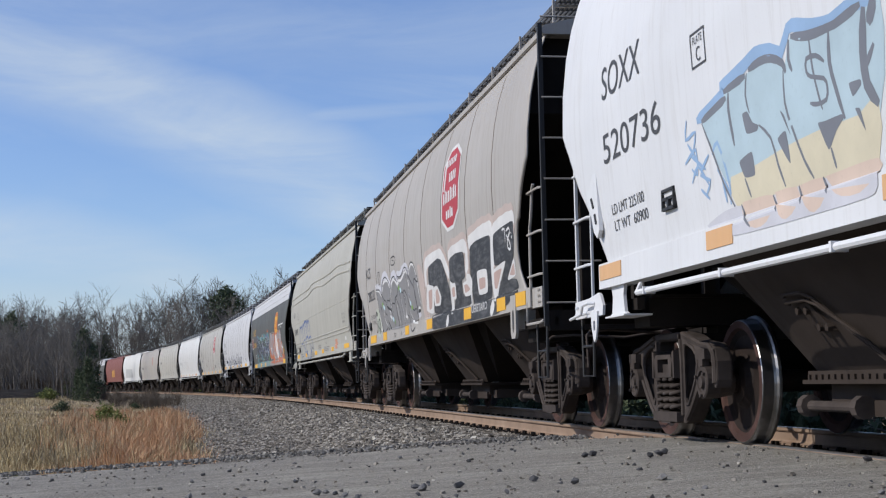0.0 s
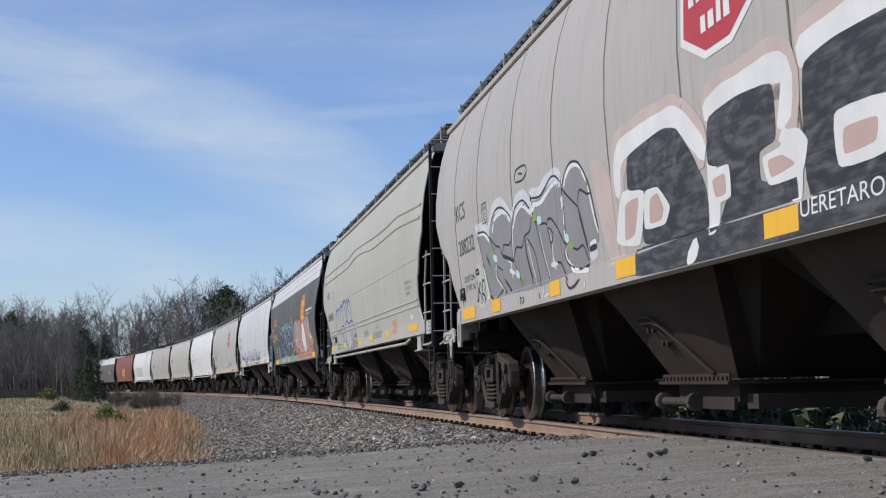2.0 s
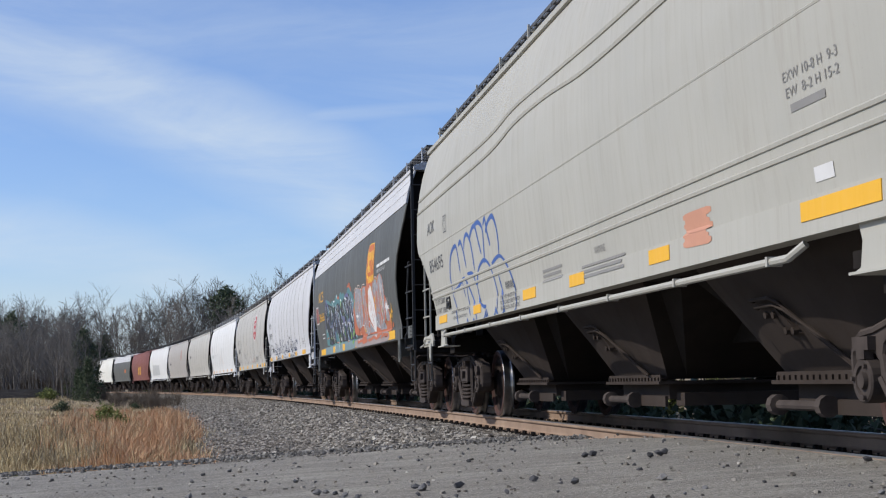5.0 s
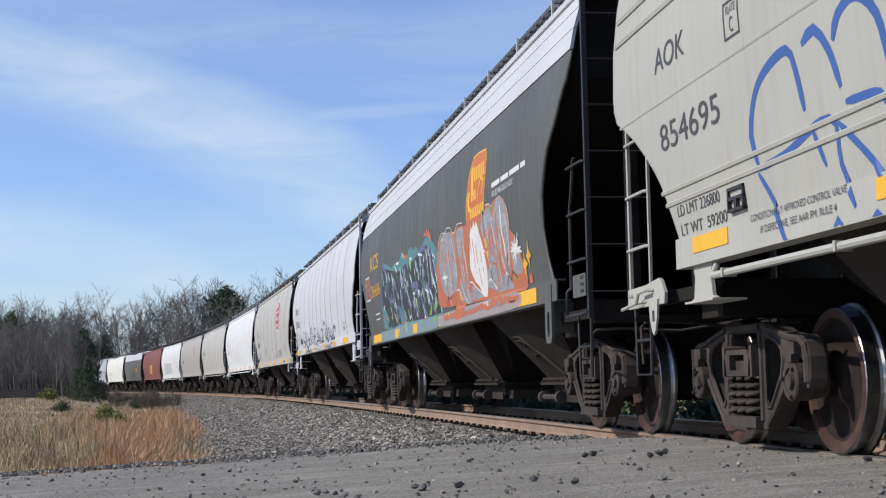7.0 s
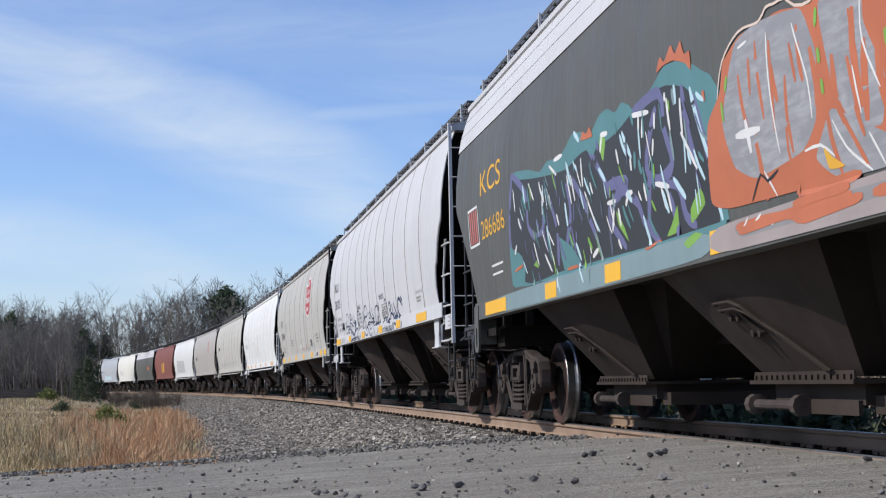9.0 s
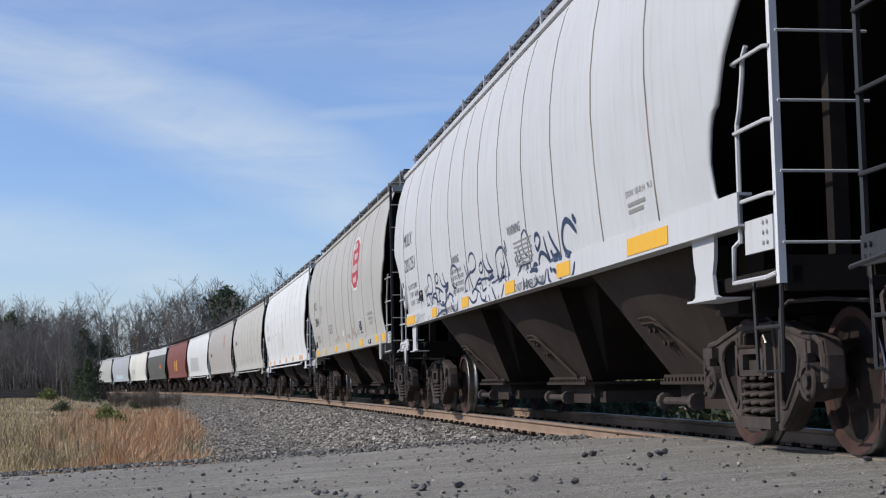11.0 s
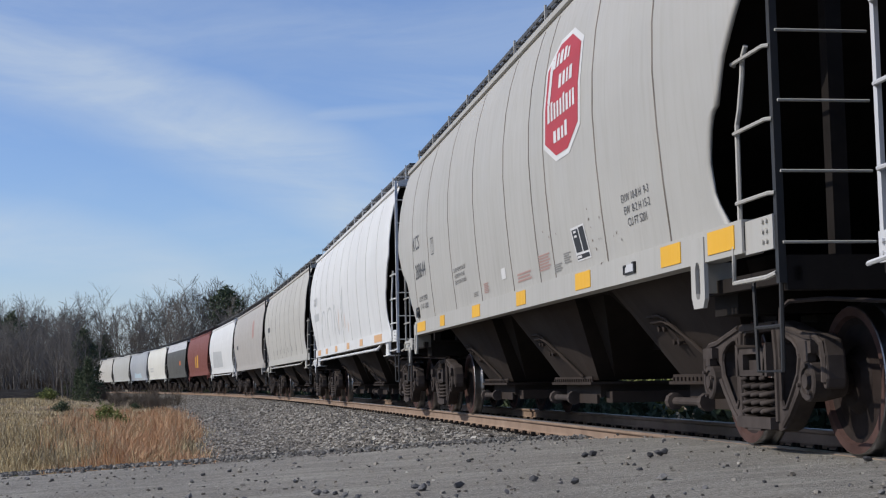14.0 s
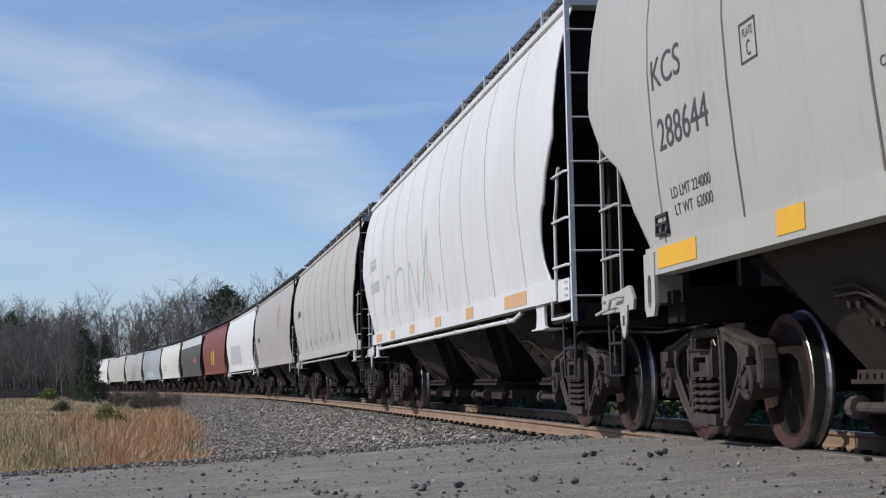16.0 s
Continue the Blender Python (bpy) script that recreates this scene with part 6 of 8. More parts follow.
fill(1, "pink", [(-1.9, 1.78), (-2.1, 1.8), (-2.19, 1.67), (-2.1, 1.6), (-1.81, 1.6)], False)
fill(1, "pink", [(-1.27, 1.82), (-1.66, 1.83), (-1.43, 1.56), (-1.14, 1.54)], False)
fill(1, "pink", [(-3.21, 1.73), (-3.46, 1.74), (-3.43, 1.61), (-3.23, 1.61)], False)
fill(1, "pink", [(-4.14, 1.71), (-4.36, 1.71), (-4.54, 1.63), (-4.15, 1.6)], False)
fill(1, "pink", [(-5.15, 1.72), (-5.55, 1.71), (-5.49, 1.59), (-5.11, 1.58)], False)
fill(1, "pink", [(-6.05, 1.72), (-6.55, 1.74), (-6.14, 1.53), (-6.0, 1.54)], False)
fill(1, "pink", [(-6.86, 1.63), (-7.15, 1.75), (-7.15, 1.61)], False)
spray(1, "white", 0.13, [(-5.75, 1.26), (-5.97, 1.39)])
spray(1, "white", 0.13, [(-2.64, 1.24), (-2.86, 1.37)])
spray(1, "white", 0.03, [(-6.74, 2.13), (-6.88, 2.13), (-6.85, 1.99)])
spray(1, "white", 0.03, [(-6.94, 2.1), (-7.09, 2.12), (-7.12, 2.07), (-6.97, 2.0), (-6.97, 1.91), (-7.09, 1.9), (-7.06, 1.98), (-6.94, 2.06)])
spray(1, "white", 0.03, [(-7.18, 2.07), (-7.18, 2.05)])
spray(1, "white", 0.03, [(-7.18, 2.02), (-7.21, 2.0)])
# blue outline letters on the beige car
spray(2, "blue", 0.06, [(5.3, 1.68), (5.36, 1.88), (5.24, 2.09), (5.03, 2.2), (4.71, 2.24), (4.62, 2.12), (4.56, 1.88)])
spray(2, "blue", 0.06, [(4.12, 2.15), (4.03, 2.26), (3.82, 2.3), (3.62, 2.16), (3.53, 1.83)])
spray(2, "blue", 0.06, [(4.5, 2.22), (4.33, 2.26), (4.18, 2.12), (4.09, 1.91)])
spray(2, "blue", 0.06, [(3.68, 2.23), (3.41, 2.34), (3.23, 2.32), (3.12, 2.16), (3.0, 1.98)])
spray(2, "blue", 0.06, [(3.38, 2.34), (3.03, 2.36), (2.79, 2.26), (2.79, 2.11), (2.85, 1.86)])
spray(2, "blue", 0.06, [(2.73, 2.29), (2.59, 2.36), (2.53, 2.21), (2.41, 2.02)])
spray(2, "blue", 0.06, [(2.62, 2.2), (2.41, 2.3), (2.14, 2.33), (1.97, 2.19), (1.94, 2.02), (1.97, 1.89)])
spray(2, "blue", 0.045, [(5.3, 1.68), (4.86, 1.71), (4.39, 1.79), (4.21, 1.75), (4.21, 1.54), (4.06, 1.31)])
spray(2, "blue", 0.045, [(5.33, 1.66), (5.15, 1.47), (4.95, 1.18)])
spray(2, "blue", 0.045, [(4.18, 1.75), (3.85, 1.5), (3.65, 1.29), (3.62, 1.14)])
spray(2, "blue", 0.045, [(4.5, 1.77), (4.39, 1.56)])
spray(2, "blue", 0.045, [(3.5, 1.66), (3.26, 1.83), (2.88, 1.9), (2.59, 1.82), (2.44, 1.68), (2.32, 1.49), (2.29, 1.3)])
spray(2, "blue", 0.045, [(3.5, 1.66), (3.41, 1.46), (3.12, 1.37), (2.97, 1.37)])
spray(2, "blue", 0.045, [(4.06, 1.83), (3.68, 1.8), (3.56, 1.67), (3.35, 1.7)])
spray(2, "blue", 0.045, [(2.44, 1.82), (2.0, 1.87), (1.73, 1.8), (1.49, 1.64), (1.35, 1.48), (1.23, 1.32), (1.35, 1.17), (1.46, 1.15)])
spray(2, "blue", 0.045, [(2.14, 1.67), (2.05, 1.52), (1.91, 1.29)])
spray(2, "blue", 0.045, [(2.97, 1.33), (2.76, 1.14), (2.41, 1.21)])
spray(2, "blue", 0.045, [(4.36, 1.12), (4.27, 1.27), (4.18, 1.14)])
spray(2, "blue", 0.045, [(3.91, 1.13), (3.82, 1.25), (3.74, 1.15)])
spray(2, "blue", 0.045, [(3.15, 1.14), (3.03, 1.3), (2.94, 1.16)])
spray(2, "blue", 0.045, [(2.5, 1.15), (2.38, 1.31), (2.26, 1.17)])
spray(2, "blue", 0.045, [(2.0, 1.17), (1.91, 1.29), (1.85, 1.19)])
# two colourful pieces on the dark car
fill(3, "teal", [(5.04, 2.66), (4.16, 2.56), (3.68, 2.46), (3.34, 2.52), (2.85, 2.47), (2.62, 2.52), (2.34, 2.6), (1.99, 2.56), (1.79, 2.47), (1.43, 2.59), (1.17, 2.6), (0.97, 2.52), (0.77, 2.57), (0.58, 2.51), (0.5, 2.45), (0.05, 2.51), (-0.17, 2.57), (-0.31, 2.61), (-0.67, 2.57), (-0.91, 2.48), (-1.03, 2.42), (-1.19, 2.36), (-1.27, 2.28), (-1.34, 2.23), (-1.36, 2.14), (-1.23, 2.11), (-1.24, 1.93), (-1.2, 1.66), (-1.21, 1.43), (-1.12, 1.38), (0.09, 1.4), (3.14, 1.43), (5.62, 1.46)], False)
fill(3, "tealgrey", [(6.5, 1.435), (-0.95, 1.435), (-0.95, 1.245), (6.5, 1.245)], False)
fill(3, "soot", [(5.07, 2.58), (3.82, 2.43), (2.68, 2.34), (2.05, 2.39), (1.15, 2.36), (0.5, 2.44), (-0.08, 2.49), (-0.51, 2.43), (-0.83, 2.31), (-1.0, 2.01), (-1.08, 1.78), (-1.06, 1.5), (-0.89, 1.41), (0.08, 1.43), (1.23, 1.46), (3.12, 1.48), (4.86, 1.5), (5.3, 1.95)])
spray(3, "purple", 0.085, [(4.99, 2.63), (5.33, 2.01), (5.2, 1.64)])
spray(3, "purple", 0.085, [(4.99, 2.63), (4.38, 2.34), (4.39, 2.03), (4.07, 1.88), (3.73, 1.95), (3.67, 2.27)])
spray(3, "purple", 0.085, [(3.49, 2.3), (3.21, 1.9), (3.31, 1.54)])
spray(3, "purple", 0.085, [(2.69, 2.29), (2.64, 1.94), (2.9, 1.66), (2.49, 1.47)])
spray(3, "purple", 0.085, [(2.58, 2.3), (2.19, 2.03), (2.01, 1.81), (1.84, 1.61)])
spray(3, "purple", 0.085, [(1.85, 2.41), (1.57, 2.18), (1.38, 2.01), (1.33, 1.92)])
spray(3, "purple", 0.085, [(1.38, 2.01), (0.82, 1.98), (1.27, 1.86), (1.42, 1.75), (1.06, 1.49)])
spray(3, "purple", 0.085, [(1.06, 1.97), (0.61, 1.78), (0.53, 1.64), (0.2, 1.45)])
spray(3, "purple", 0.085, [(0.5, 2.44), (-0.14, 2.45), (-0.19, 2.19), (-0.28, 1.94), (0.07, 1.87), (0.3, 1.99), (0.14, 2.21), (-0.05, 2.37)])
spray(3, "purple", 0.085, [(0.07, 1.87), (-0.34, 1.78), (-0.42, 1.57), (-0.61, 1.48)])
spray(3, "purple", 0.085, [(-0.63, 2.41), (-0.66, 2.14), (-0.77, 1.83)])
spray(3, "purple", 0.085, [(-0.83, 2.31), (-0.95, 2.02), (-1.03, 1.75)])
spray(3, "purple", 0.085, [(0.25, 1.94), (0.45, 1.51)])
spray(3, "purple", 0.085, [(-0.14, 1.76), (-0.25, 1.44)])
fill(3, "lime", [(-0.78, 1.72), (-0.84, 1.6), (-0.5, 1.49), (-0.52, 1.6)], False)
fill(3, "lime", [(-0.28, 1.67), (-0.24, 1.48), (0.06, 1.47), (-0.11, 1.55)], False)
fill(3, "lime", [(-0.35, 1.39), (-0.6, 1.44), (-0.76, 1.41), (-0.45, 1.34)], False)
fill(3, "lime", [(1.44, 2.43), (1.28, 2.38), (1.41, 2.2), (1.5, 2.35)], False)
fill(3, "lime", [(1.21, 1.81), (1.05, 1.66), (0.97, 1.52), (1.2, 1.68)], False)
fill(3, "lime", [(4.2, 1.67), (4.13, 1.58), (4.36, 1.63)], False)
fill(3, "teal", [(5.33, 1.89), (4.83, 1.75), (4.86, 1.5), (5.5, 1.51)])
fill(3, "teal", [(3.16, 1.79), (2.7, 1.64), (2.5, 1.45), (3.12, 1.48)])
fill(3, "teal", [(1.82, 2.52), (1.57, 2.41), (1.69, 2.31), (1.93, 2.41)])
spray(3, "palecyan", 0.055, [(0.83, 2.35), (0.64, 2.12)])
spray(3, "palecyan", 0.055, [(-0.48, 2.44), (-0.48, 2.31)])
spray(3, "palecyan", 0.055, [(-0.79, 2.36), (-0.91, 2.06), (-1.04, 1.82)])
spray(3, "palecyan", 0.055, [(-1.03, 1.66), (-1.1, 1.46)])
spray(3, "palecyan", 0.055, [(-0.27, 1.84), (-0.47, 1.68)])
spray(3, "palecyan", 0.055, [(2.8, 2.06), (2.79, 1.85)])
spray(3, "palecyan", 0.055, [(2.58, 1.68), (2.47, 1.52)])
spray(3, "palecyan", 0.055, [(4.48, 2.44), (4.43, 2.2)])
spray(3, "palecyan", 0.055, [(3.59, 1.94), (3.55, 1.72)])
spray(3, "palecyan", 0.055, [(2.28, 2.6), (2.11, 2.5)])
spray(3, "palecyan", 0.055, [(1.57, 2.18), (1.41, 2.06)])
spray(3, "white", 0.04, [(0.54, 2.42), (0.12, 2.37)])
spray(3, "white", 0.04, [(0.37, 2.39), (0.4, 2.27)])
spray(3, "white", 0.04, [(0.26, 2.38), (0.33, 2.22)])
spray(3, "white", 0.04, [(-0.01, 2.34), (0.02, 2.23)])
spray(3, "white", 0.04, [(0.07, 2.17), (0.13, 2.06)])
spray(3, "white", 0.04, [(-0.27, 2.43), (-0.26, 2.37)])
spray(3, "white", 0.04, [(-0.58, 2.33), (-0.56, 2.08)])
spray(3, "white", 0.04, [(-0.53, 2.11), (-0.77, 1.83)])
spray(3, "white", 0.04, [(0.14, 1.86), (-0.16, 1.8)])
spray(3, "white", 0.04, [(0.02, 1.83), (-0.03, 1.66)])
spray(3, "white", 0.04, [(-0.1, 1.81), (-0.14, 1.63)])
spray(3, "white", 0.04, [(0.41, 1.9), (0.39, 1.77)])
spray(3, "white", 0.04, [(0.89, 1.88), (0.71, 1.88)])
spray(3, "white", 0.04, [(0.83, 1.87), (0.93, 1.8)])
spray(3, "white", 0.04, [(1.43, 1.88), (1.18, 1.87)])
spray(3, "white", 0.04, [(1.35, 1.87), (1.31, 1.69)])
spray(3, "white", 0.04, [(1.22, 1.87), (1.38, 1.65)])
spray(3, "white", 0.04, [(1.02, 2.25), (0.99, 2.13)])
spray(3, "white", 0.04, [(1.43, 2.43), (1.22, 2.41)])
spray(3, "white", 0.04, [(1.39, 2.42), (1.48, 2.3)])
spray(3, "white", 0.04, [(2.1, 2.35), (2.12, 2.11)])
spray(3, "white", 0.04, [(2.08, 2.06), (1.8, 1.7)])
spray(3, "white", 0.04, [(2.63, 2.28), (2.56, 2.02)])
spray(3, "white", 0.04, [(2.49, 2.26), (2.43, 2.03)])
spray(3, "white", 0.04, [(3.07, 2.48), (2.74, 2.48)])
spray(3, "white", 0.04, [(3.27, 2.46), (3.01, 2.34)])
spray(3, "white", 0.04, [(4.21, 2.43), (4.02, 2.24)])
spray(3, "white", 0.04, [(4.96, 2.47), (4.93, 2.23)])
spray(3, "white", 0.04, [(3.62, 2.27), (3.72, 2.06)])
spray(3, "white", 0.04, [(4.22, 1.84), (4.11, 1.61)])
spray(3, "white", 0.04, [(3.81, 1.69), (3.6, 1.51)])
spray(3, "white", 0.04, [(3.16, 2.0), (3.1, 1.89)])
spray(3, "white", 0.04, [(5.03, 1.89), (5.17, 1.81)])
spray(3, "white", 0.04, [(2.11, 1.63), (2.11, 1.54)])
spray(3, "white", 0.04, [(1.87, 1.56), (2.08, 1.51)])
spray(3, "white", 0.04, [(3.36, 1.44), (3.37, 1.34)])
rg = random.Random(3)
for i in range(120):
    y = rg.uniform(-1.05, 5.0)
    z = rg.uniform(1.50, 2.45)
    ink = rg.choice(("palecyan", "palecyan", "white", "purple", "purple", "teal", "teal", "slate", "tealgrey", "lime"))
    drop, lean = rg.uniform(0.07, 0.24), rg.uniform(-0.16, 0.05)
    spray(3, ink, rg.uniform(0.02, 0.055), [(y, z), (y + lean * 0.4, z - drop * 0.5), (y + lean, z - drop)])
fill(3, "orange", [(-0.13, 2.59), (-0.24, 2.69), (-0.33, 2.62), (-0.48, 2.72), (-0.57, 2.62), (-0.69, 2.7), (-0.75, 2.58), (-0.86, 2.59), (-0.86, 2.45), (-0.75, 2.53), (-0.51, 2.6), (-0.3, 2.61)], False)
fill(3, "orange", [(2.06, 2.49), (1.97, 2.56), (1.85, 2.51), (1.73, 2.56), (1.65, 2.46), (1.85, 2.47)], False)
fill(3, "orange", [(-1.01, 2.28), (-1.07, 2.29), (-1.07, 2.2)], False)
spray(3, "orange", 0.03, [(3.0, 1.48), (2.59, 1.48)])
spray(3, "orange", 0.03, [(0.52, 1.43), (0.17, 1.46)])
spray(3, "orange", 0.03, [(5.27, 1.64), (4.83, 1.67)])
fill(3, "pinkgrey", [(-0.9, 1.435), (-6.3, 1.435), (-6.3, 1.245), (-0.9, 1.245)], False)
fill(3, "orange", [(-0.93, 1.57), (-1.05, 2.07), (-1.35, 2.21), (-1.43, 2.38), (-1.73, 2.47), (-2.11, 2.46), (-2.35, 2.46), (-2.76, 2.38), (-2.91, 2.45), (-3.35, 2.43), (-3.53, 2.4), (-3.62, 2.46), (-4.44, 2.4), (-4.83, 2.43), (-4.86, 2.48), (-5.09, 2.47), (-5.18, 2.43), (-5.33, 2.49), (-5.57, 2.51), (-5.89, 2.45), (-6.04, 2.24), (-6.04, 2.09), (-6.13, 2.06), (-6.27, 1.99), (-6.45, 1.8), (-6.6, 1.56), (-6.6, 1.41), (-6.19, 1.42), (-5.33, 1.43), (-4.42, 1.44), (-3.21, 1.46), (-1.23, 1.51)], False)
fill(3, "silver", [(-1.32, 1.41), (-3.26, 1.39), (-4.5, 1.4), (-6.19, 1.37), (-6.19, 1.32), (-4.5, 1.33), (-3.23, 1.32), (-1.41, 1.31)], False)
fill(3, "letgrey", [(-1.64, 2.45), (-2.01, 2.48), (-2.64, 2.41), (-2.77, 2.14), (-2.67, 1.8), (-2.46, 1.67), (-1.74, 1.62), (-1.43, 1.73), (-1.3, 2.02)], False)
fill(3, "letgrey", [(-2.83, 2.37), (-3.01, 2.42), (-3.38, 2.41), (-3.31, 2.16), (-3.48, 1.87), (-3.38, 1.64), (-3.08, 1.69), (-2.9, 1.92)], False)
fill(3, "letgrey", [(-2.57, 1.61), (-2.85, 1.84), (-3.1, 1.73), (-3.57, 1.54), (-3.43, 1.45), (-2.82, 1.47)], False)
fill(3, "letgrey", [(-4.62, 2.33), (-4.83, 2.46), (-5.03, 2.45), (-5.24, 2.32), (-5.24, 2.1), (-5.34, 1.73), (-5.38, 1.47), (-5.01, 1.48), (-4.87, 1.81), (-4.76, 2.04)], False)
fill(3, "letgrey", [(-4.47, 2.27), (-4.61, 2.45), (-4.75, 2.36), (-4.82, 2.06), (-4.72, 2.01)], False)
fill(3, "letgrey", [(-5.25, 2.37), (-5.46, 2.49), (-5.69, 2.51), (-5.93, 2.37), (-6.0, 2.1), (-5.93, 1.8), (-5.79, 1.61), (-5.6, 1.63), (-5.42, 1.84), (-5.25, 2.13)], False)
fill(3, "letgrey", [(-4.48, 1.59), (-4.59, 1.76), (-4.9, 1.85), (-5.06, 1.58), (-5.04, 1.5)], False)
fill(3, "letgrey", [(-5.18, 1.49), (-5.29, 1.68), (-5.6, 1.65), (-5.94, 1.52), (-5.9, 1.47)], False)
fill(3, "letgrey", [(-6.01, 1.87), (-6.15, 1.99), (-6.31, 1.86), (-6.45, 1.69), (-6.35, 1.59), (-6.01, 1.62)], False)
fill(3, "letgrey", [(-3.41, 1.48), (-3.62, 1.69), (-4.06, 1.56), (-4.27, 1.48)], False)
for i in range(34):
    y = -1.55 - 4.4 * (i + rg.random()) / 34
    z = rg.uniform(1.85, 2.40)
    spray(3, "orange", rg.uniform(0.03, 0.075), [(y, z), (y + rg.uniform(-0.05, 0.05), z - 0.2), (y + rg.uniform(-0.08, 0.08), z - rg.uniform(0.28, 0.5))])
fill(3, "white", [(-3.59, 1.87), (-3.77, 2.25), (-3.91, 2.36), (-3.97, 2.31), (-4.09, 2.41), (-4.12, 2.32), (-4.24, 2.39), (-4.42, 2.19), (-4.53, 2.06), (-4.62, 1.81), (-4.56, 1.59), (-4.44, 1.47), (-4.21, 1.49), (-4.06, 1.62), (-3.82, 1.69)], False)
fill(3, "white", [(-4.24, 1.41), (-4.5, 1.42), (-4.56, 1.35), (-4.33, 1.32)], False)
spray(3, "orange", 0.036, [(-3.91, 2.22), (-3.94, 2.0), (-3.97, 1.78)])
spray(3, "orange", 0.036, [(-4.09, 2.13), (-4.12, 1.9), (-4.24, 1.6)])
spray(3, "orange", 0.036, [(-4.33, 2.02), (-4.42, 1.75)])
spray(3, "orange", 0.036, [(-2.17, 2.34), (-2.14, 2.05), (-2.11, 1.84)])
spray(3, "orange", 0.036, [(-2.44, 2.26), (-2.47, 2.04)])
spray(3, "orange", 0.036, [(-3.18, 2.25), (-3.21, 1.97)])
spray(3, "orange", 0.036, [(-1.85, 2.31), (-1.82, 2.1)])
spray(3, "orange", 0.036, [(-5.06, 2.27), (-5.09, 2.08), (-5.15, 1.85)])
spray(3, "orange", 0.036, [(-4.95, 2.21), (-4.92, 2.02)])
spray(3, "orange", 0.036, [(-5.27, 1.74), (-5.3, 1.55)])
spray(3, "orange", 0.036, [(-4.98, 1.82), (-5.27, 1.78)])
spray(3, "orange", 0.036, [(-2.82, 1.99), (-2.94, 1.81), (-3.18, 1.48)])
spray(3, "orange", 0.036, [(-3.12, 1.79), (-3.18, 1.63)])
spray(3, "orange", 0.036, [(-4.3, 1.41), (-4.44, 1.34)])
spray(3, "orange", 0.036, [(-4.47, 1.4), (-4.3, 1.35)])
spray(3, "orange", 0.036, [(-3.77, 2.28), (-3.77, 2.03)])
spray(3, "orange", 0.06, [(-5.65, 2.23), (-5.54, 2.13), (-5.51, 1.93), (-5.6, 1.79)])
spray(3, "orange", 0.06, [(-2.29, 1.48), (-2.7, 1.46), (-3.09, 1.46)])
spray(3, "orange", 0.06, [(-1.38, 1.38), (-2.2, 1.37), (-3.0, 1.37)])
spray(3, "orange", 0.06, [(-4.56, 1.35), (-4.95, 1.42), (-5.33, 1.4)])
spray(3, "orange", 0.06, [(-5.42, 1.41), (-5.74, 1.35), (-6.19, 1.36)])
spray(3, "orange", 0.06, [(-3.23, 1.35), (-3.71, 1.35), (-4.12, 1.39)])
spray(3, "white", 0.018, [(-2.14, 2.39), (-2.11, 2.06), (-2.14, 1.71)])
spray(3, "white", 0.018, [(-2.5, 2.35), (-2.62, 2.02), (-2.62, 1.82)])
spray(3, "white", 0.018, [(-1.7, 2.4), (-1.85, 2.41)])
spray(3, "white", 0.018, [(-3.32, 2.29), (-3.29, 2.07), (-3.41, 1.82)])
spray(3, "white", 0.018, [(-3.15, 1.98), (-3.18, 1.74)])
spray(3, "white", 0.018, [(-2.85, 1.77), (-2.97, 1.61), (-3.21, 1.46)])
spray(3, "white", 0.018, [(-2.47, 1.67), (-2.67, 1.67), (-2.82, 1.59)])
spray(3, "white", 0.018, [(-3.44, 1.71), (-3.62, 1.7), (-3.85, 1.62), (-4.21, 1.52)])
spray(3, "white", 0.018, [(-5.12, 2.32), (-5.21, 2.09), (-5.27, 2.01)])
spray(3, "white", 0.018, [(-5.33, 1.74), (-5.33, 1.52)])
spray(3, "white", 0.018, [(-5.6, 2.3), (-5.54, 2.14), (-5.51, 1.93), (-5.6, 1.71)])
spray(3, "white", 0.018, [(-5.86, 2.29), (-5.92, 2.05), (-5.89, 1.83), (-5.8, 1.73)])
spray(3, "white", 0.018, [(-4.59, 1.62), (-4.74, 1.66), (-4.95, 1.57), (-5.06, 1.52)])
spray(3, "white", 0.018, [(-4.36, 2.13), (-4.42, 2.05), (-4.68, 1.97)])
spray(3, "white", 0.018, [(-5.6, 1.62), (-5.65, 1.66), (-5.77, 1.62)])
spray(3, "white", 0.018, [(-4.77, 2.38), (-4.83, 2.2), (-4.86, 2.08)])
spray(3, "white", 0.018, [(-6.04, 2.08), (-6.04, 2.24), (-5.95, 2.38)])
spray(3, "white", 0.018, [(-4.74, 1.92), (-4.83, 1.78)])
spray(3, "white", 0.018, [(-1.88, 1.65), (-2.02, 1.49)])
spray(3, "white", 0.018, [(-3.23, 1.64), (-3.35, 1.47)])
spray(3, "white", 0.018, [(-1.49, 1.36), (-1.58, 1.42)])
spray(3, "white", 0.018, [(-1.67, 1.37), (-1.79, 1.42)])
spray(3, "white", 0.018, [(-1.88, 1.37), (-1.97, 1.34)])
spray(3, "white", 0.05, [(-5.65, 2.4), (-5.65, 2.23), (-5.62, 2.07)])
spray(3, "white", 0.05, [(-5.65, 2.08), (-5.71, 1.95), (-5.71, 1.83)])
spray(3, "white", 0.05, [(-1.7, 1.98), (-1.73, 1.78)])
spray(3, "white", 0.05, [(-1.52, 1.91), (-1.91, 1.89)])
fill(3, "amber", [(-6.81, 1.93), (-6.81, 1.8), (-6.91, 1.73), (-6.8, 1.72), (-6.79, 1.61), (-6.72, 1.71), (-6.67, 1.75), (-6.74, 1.78)], False)
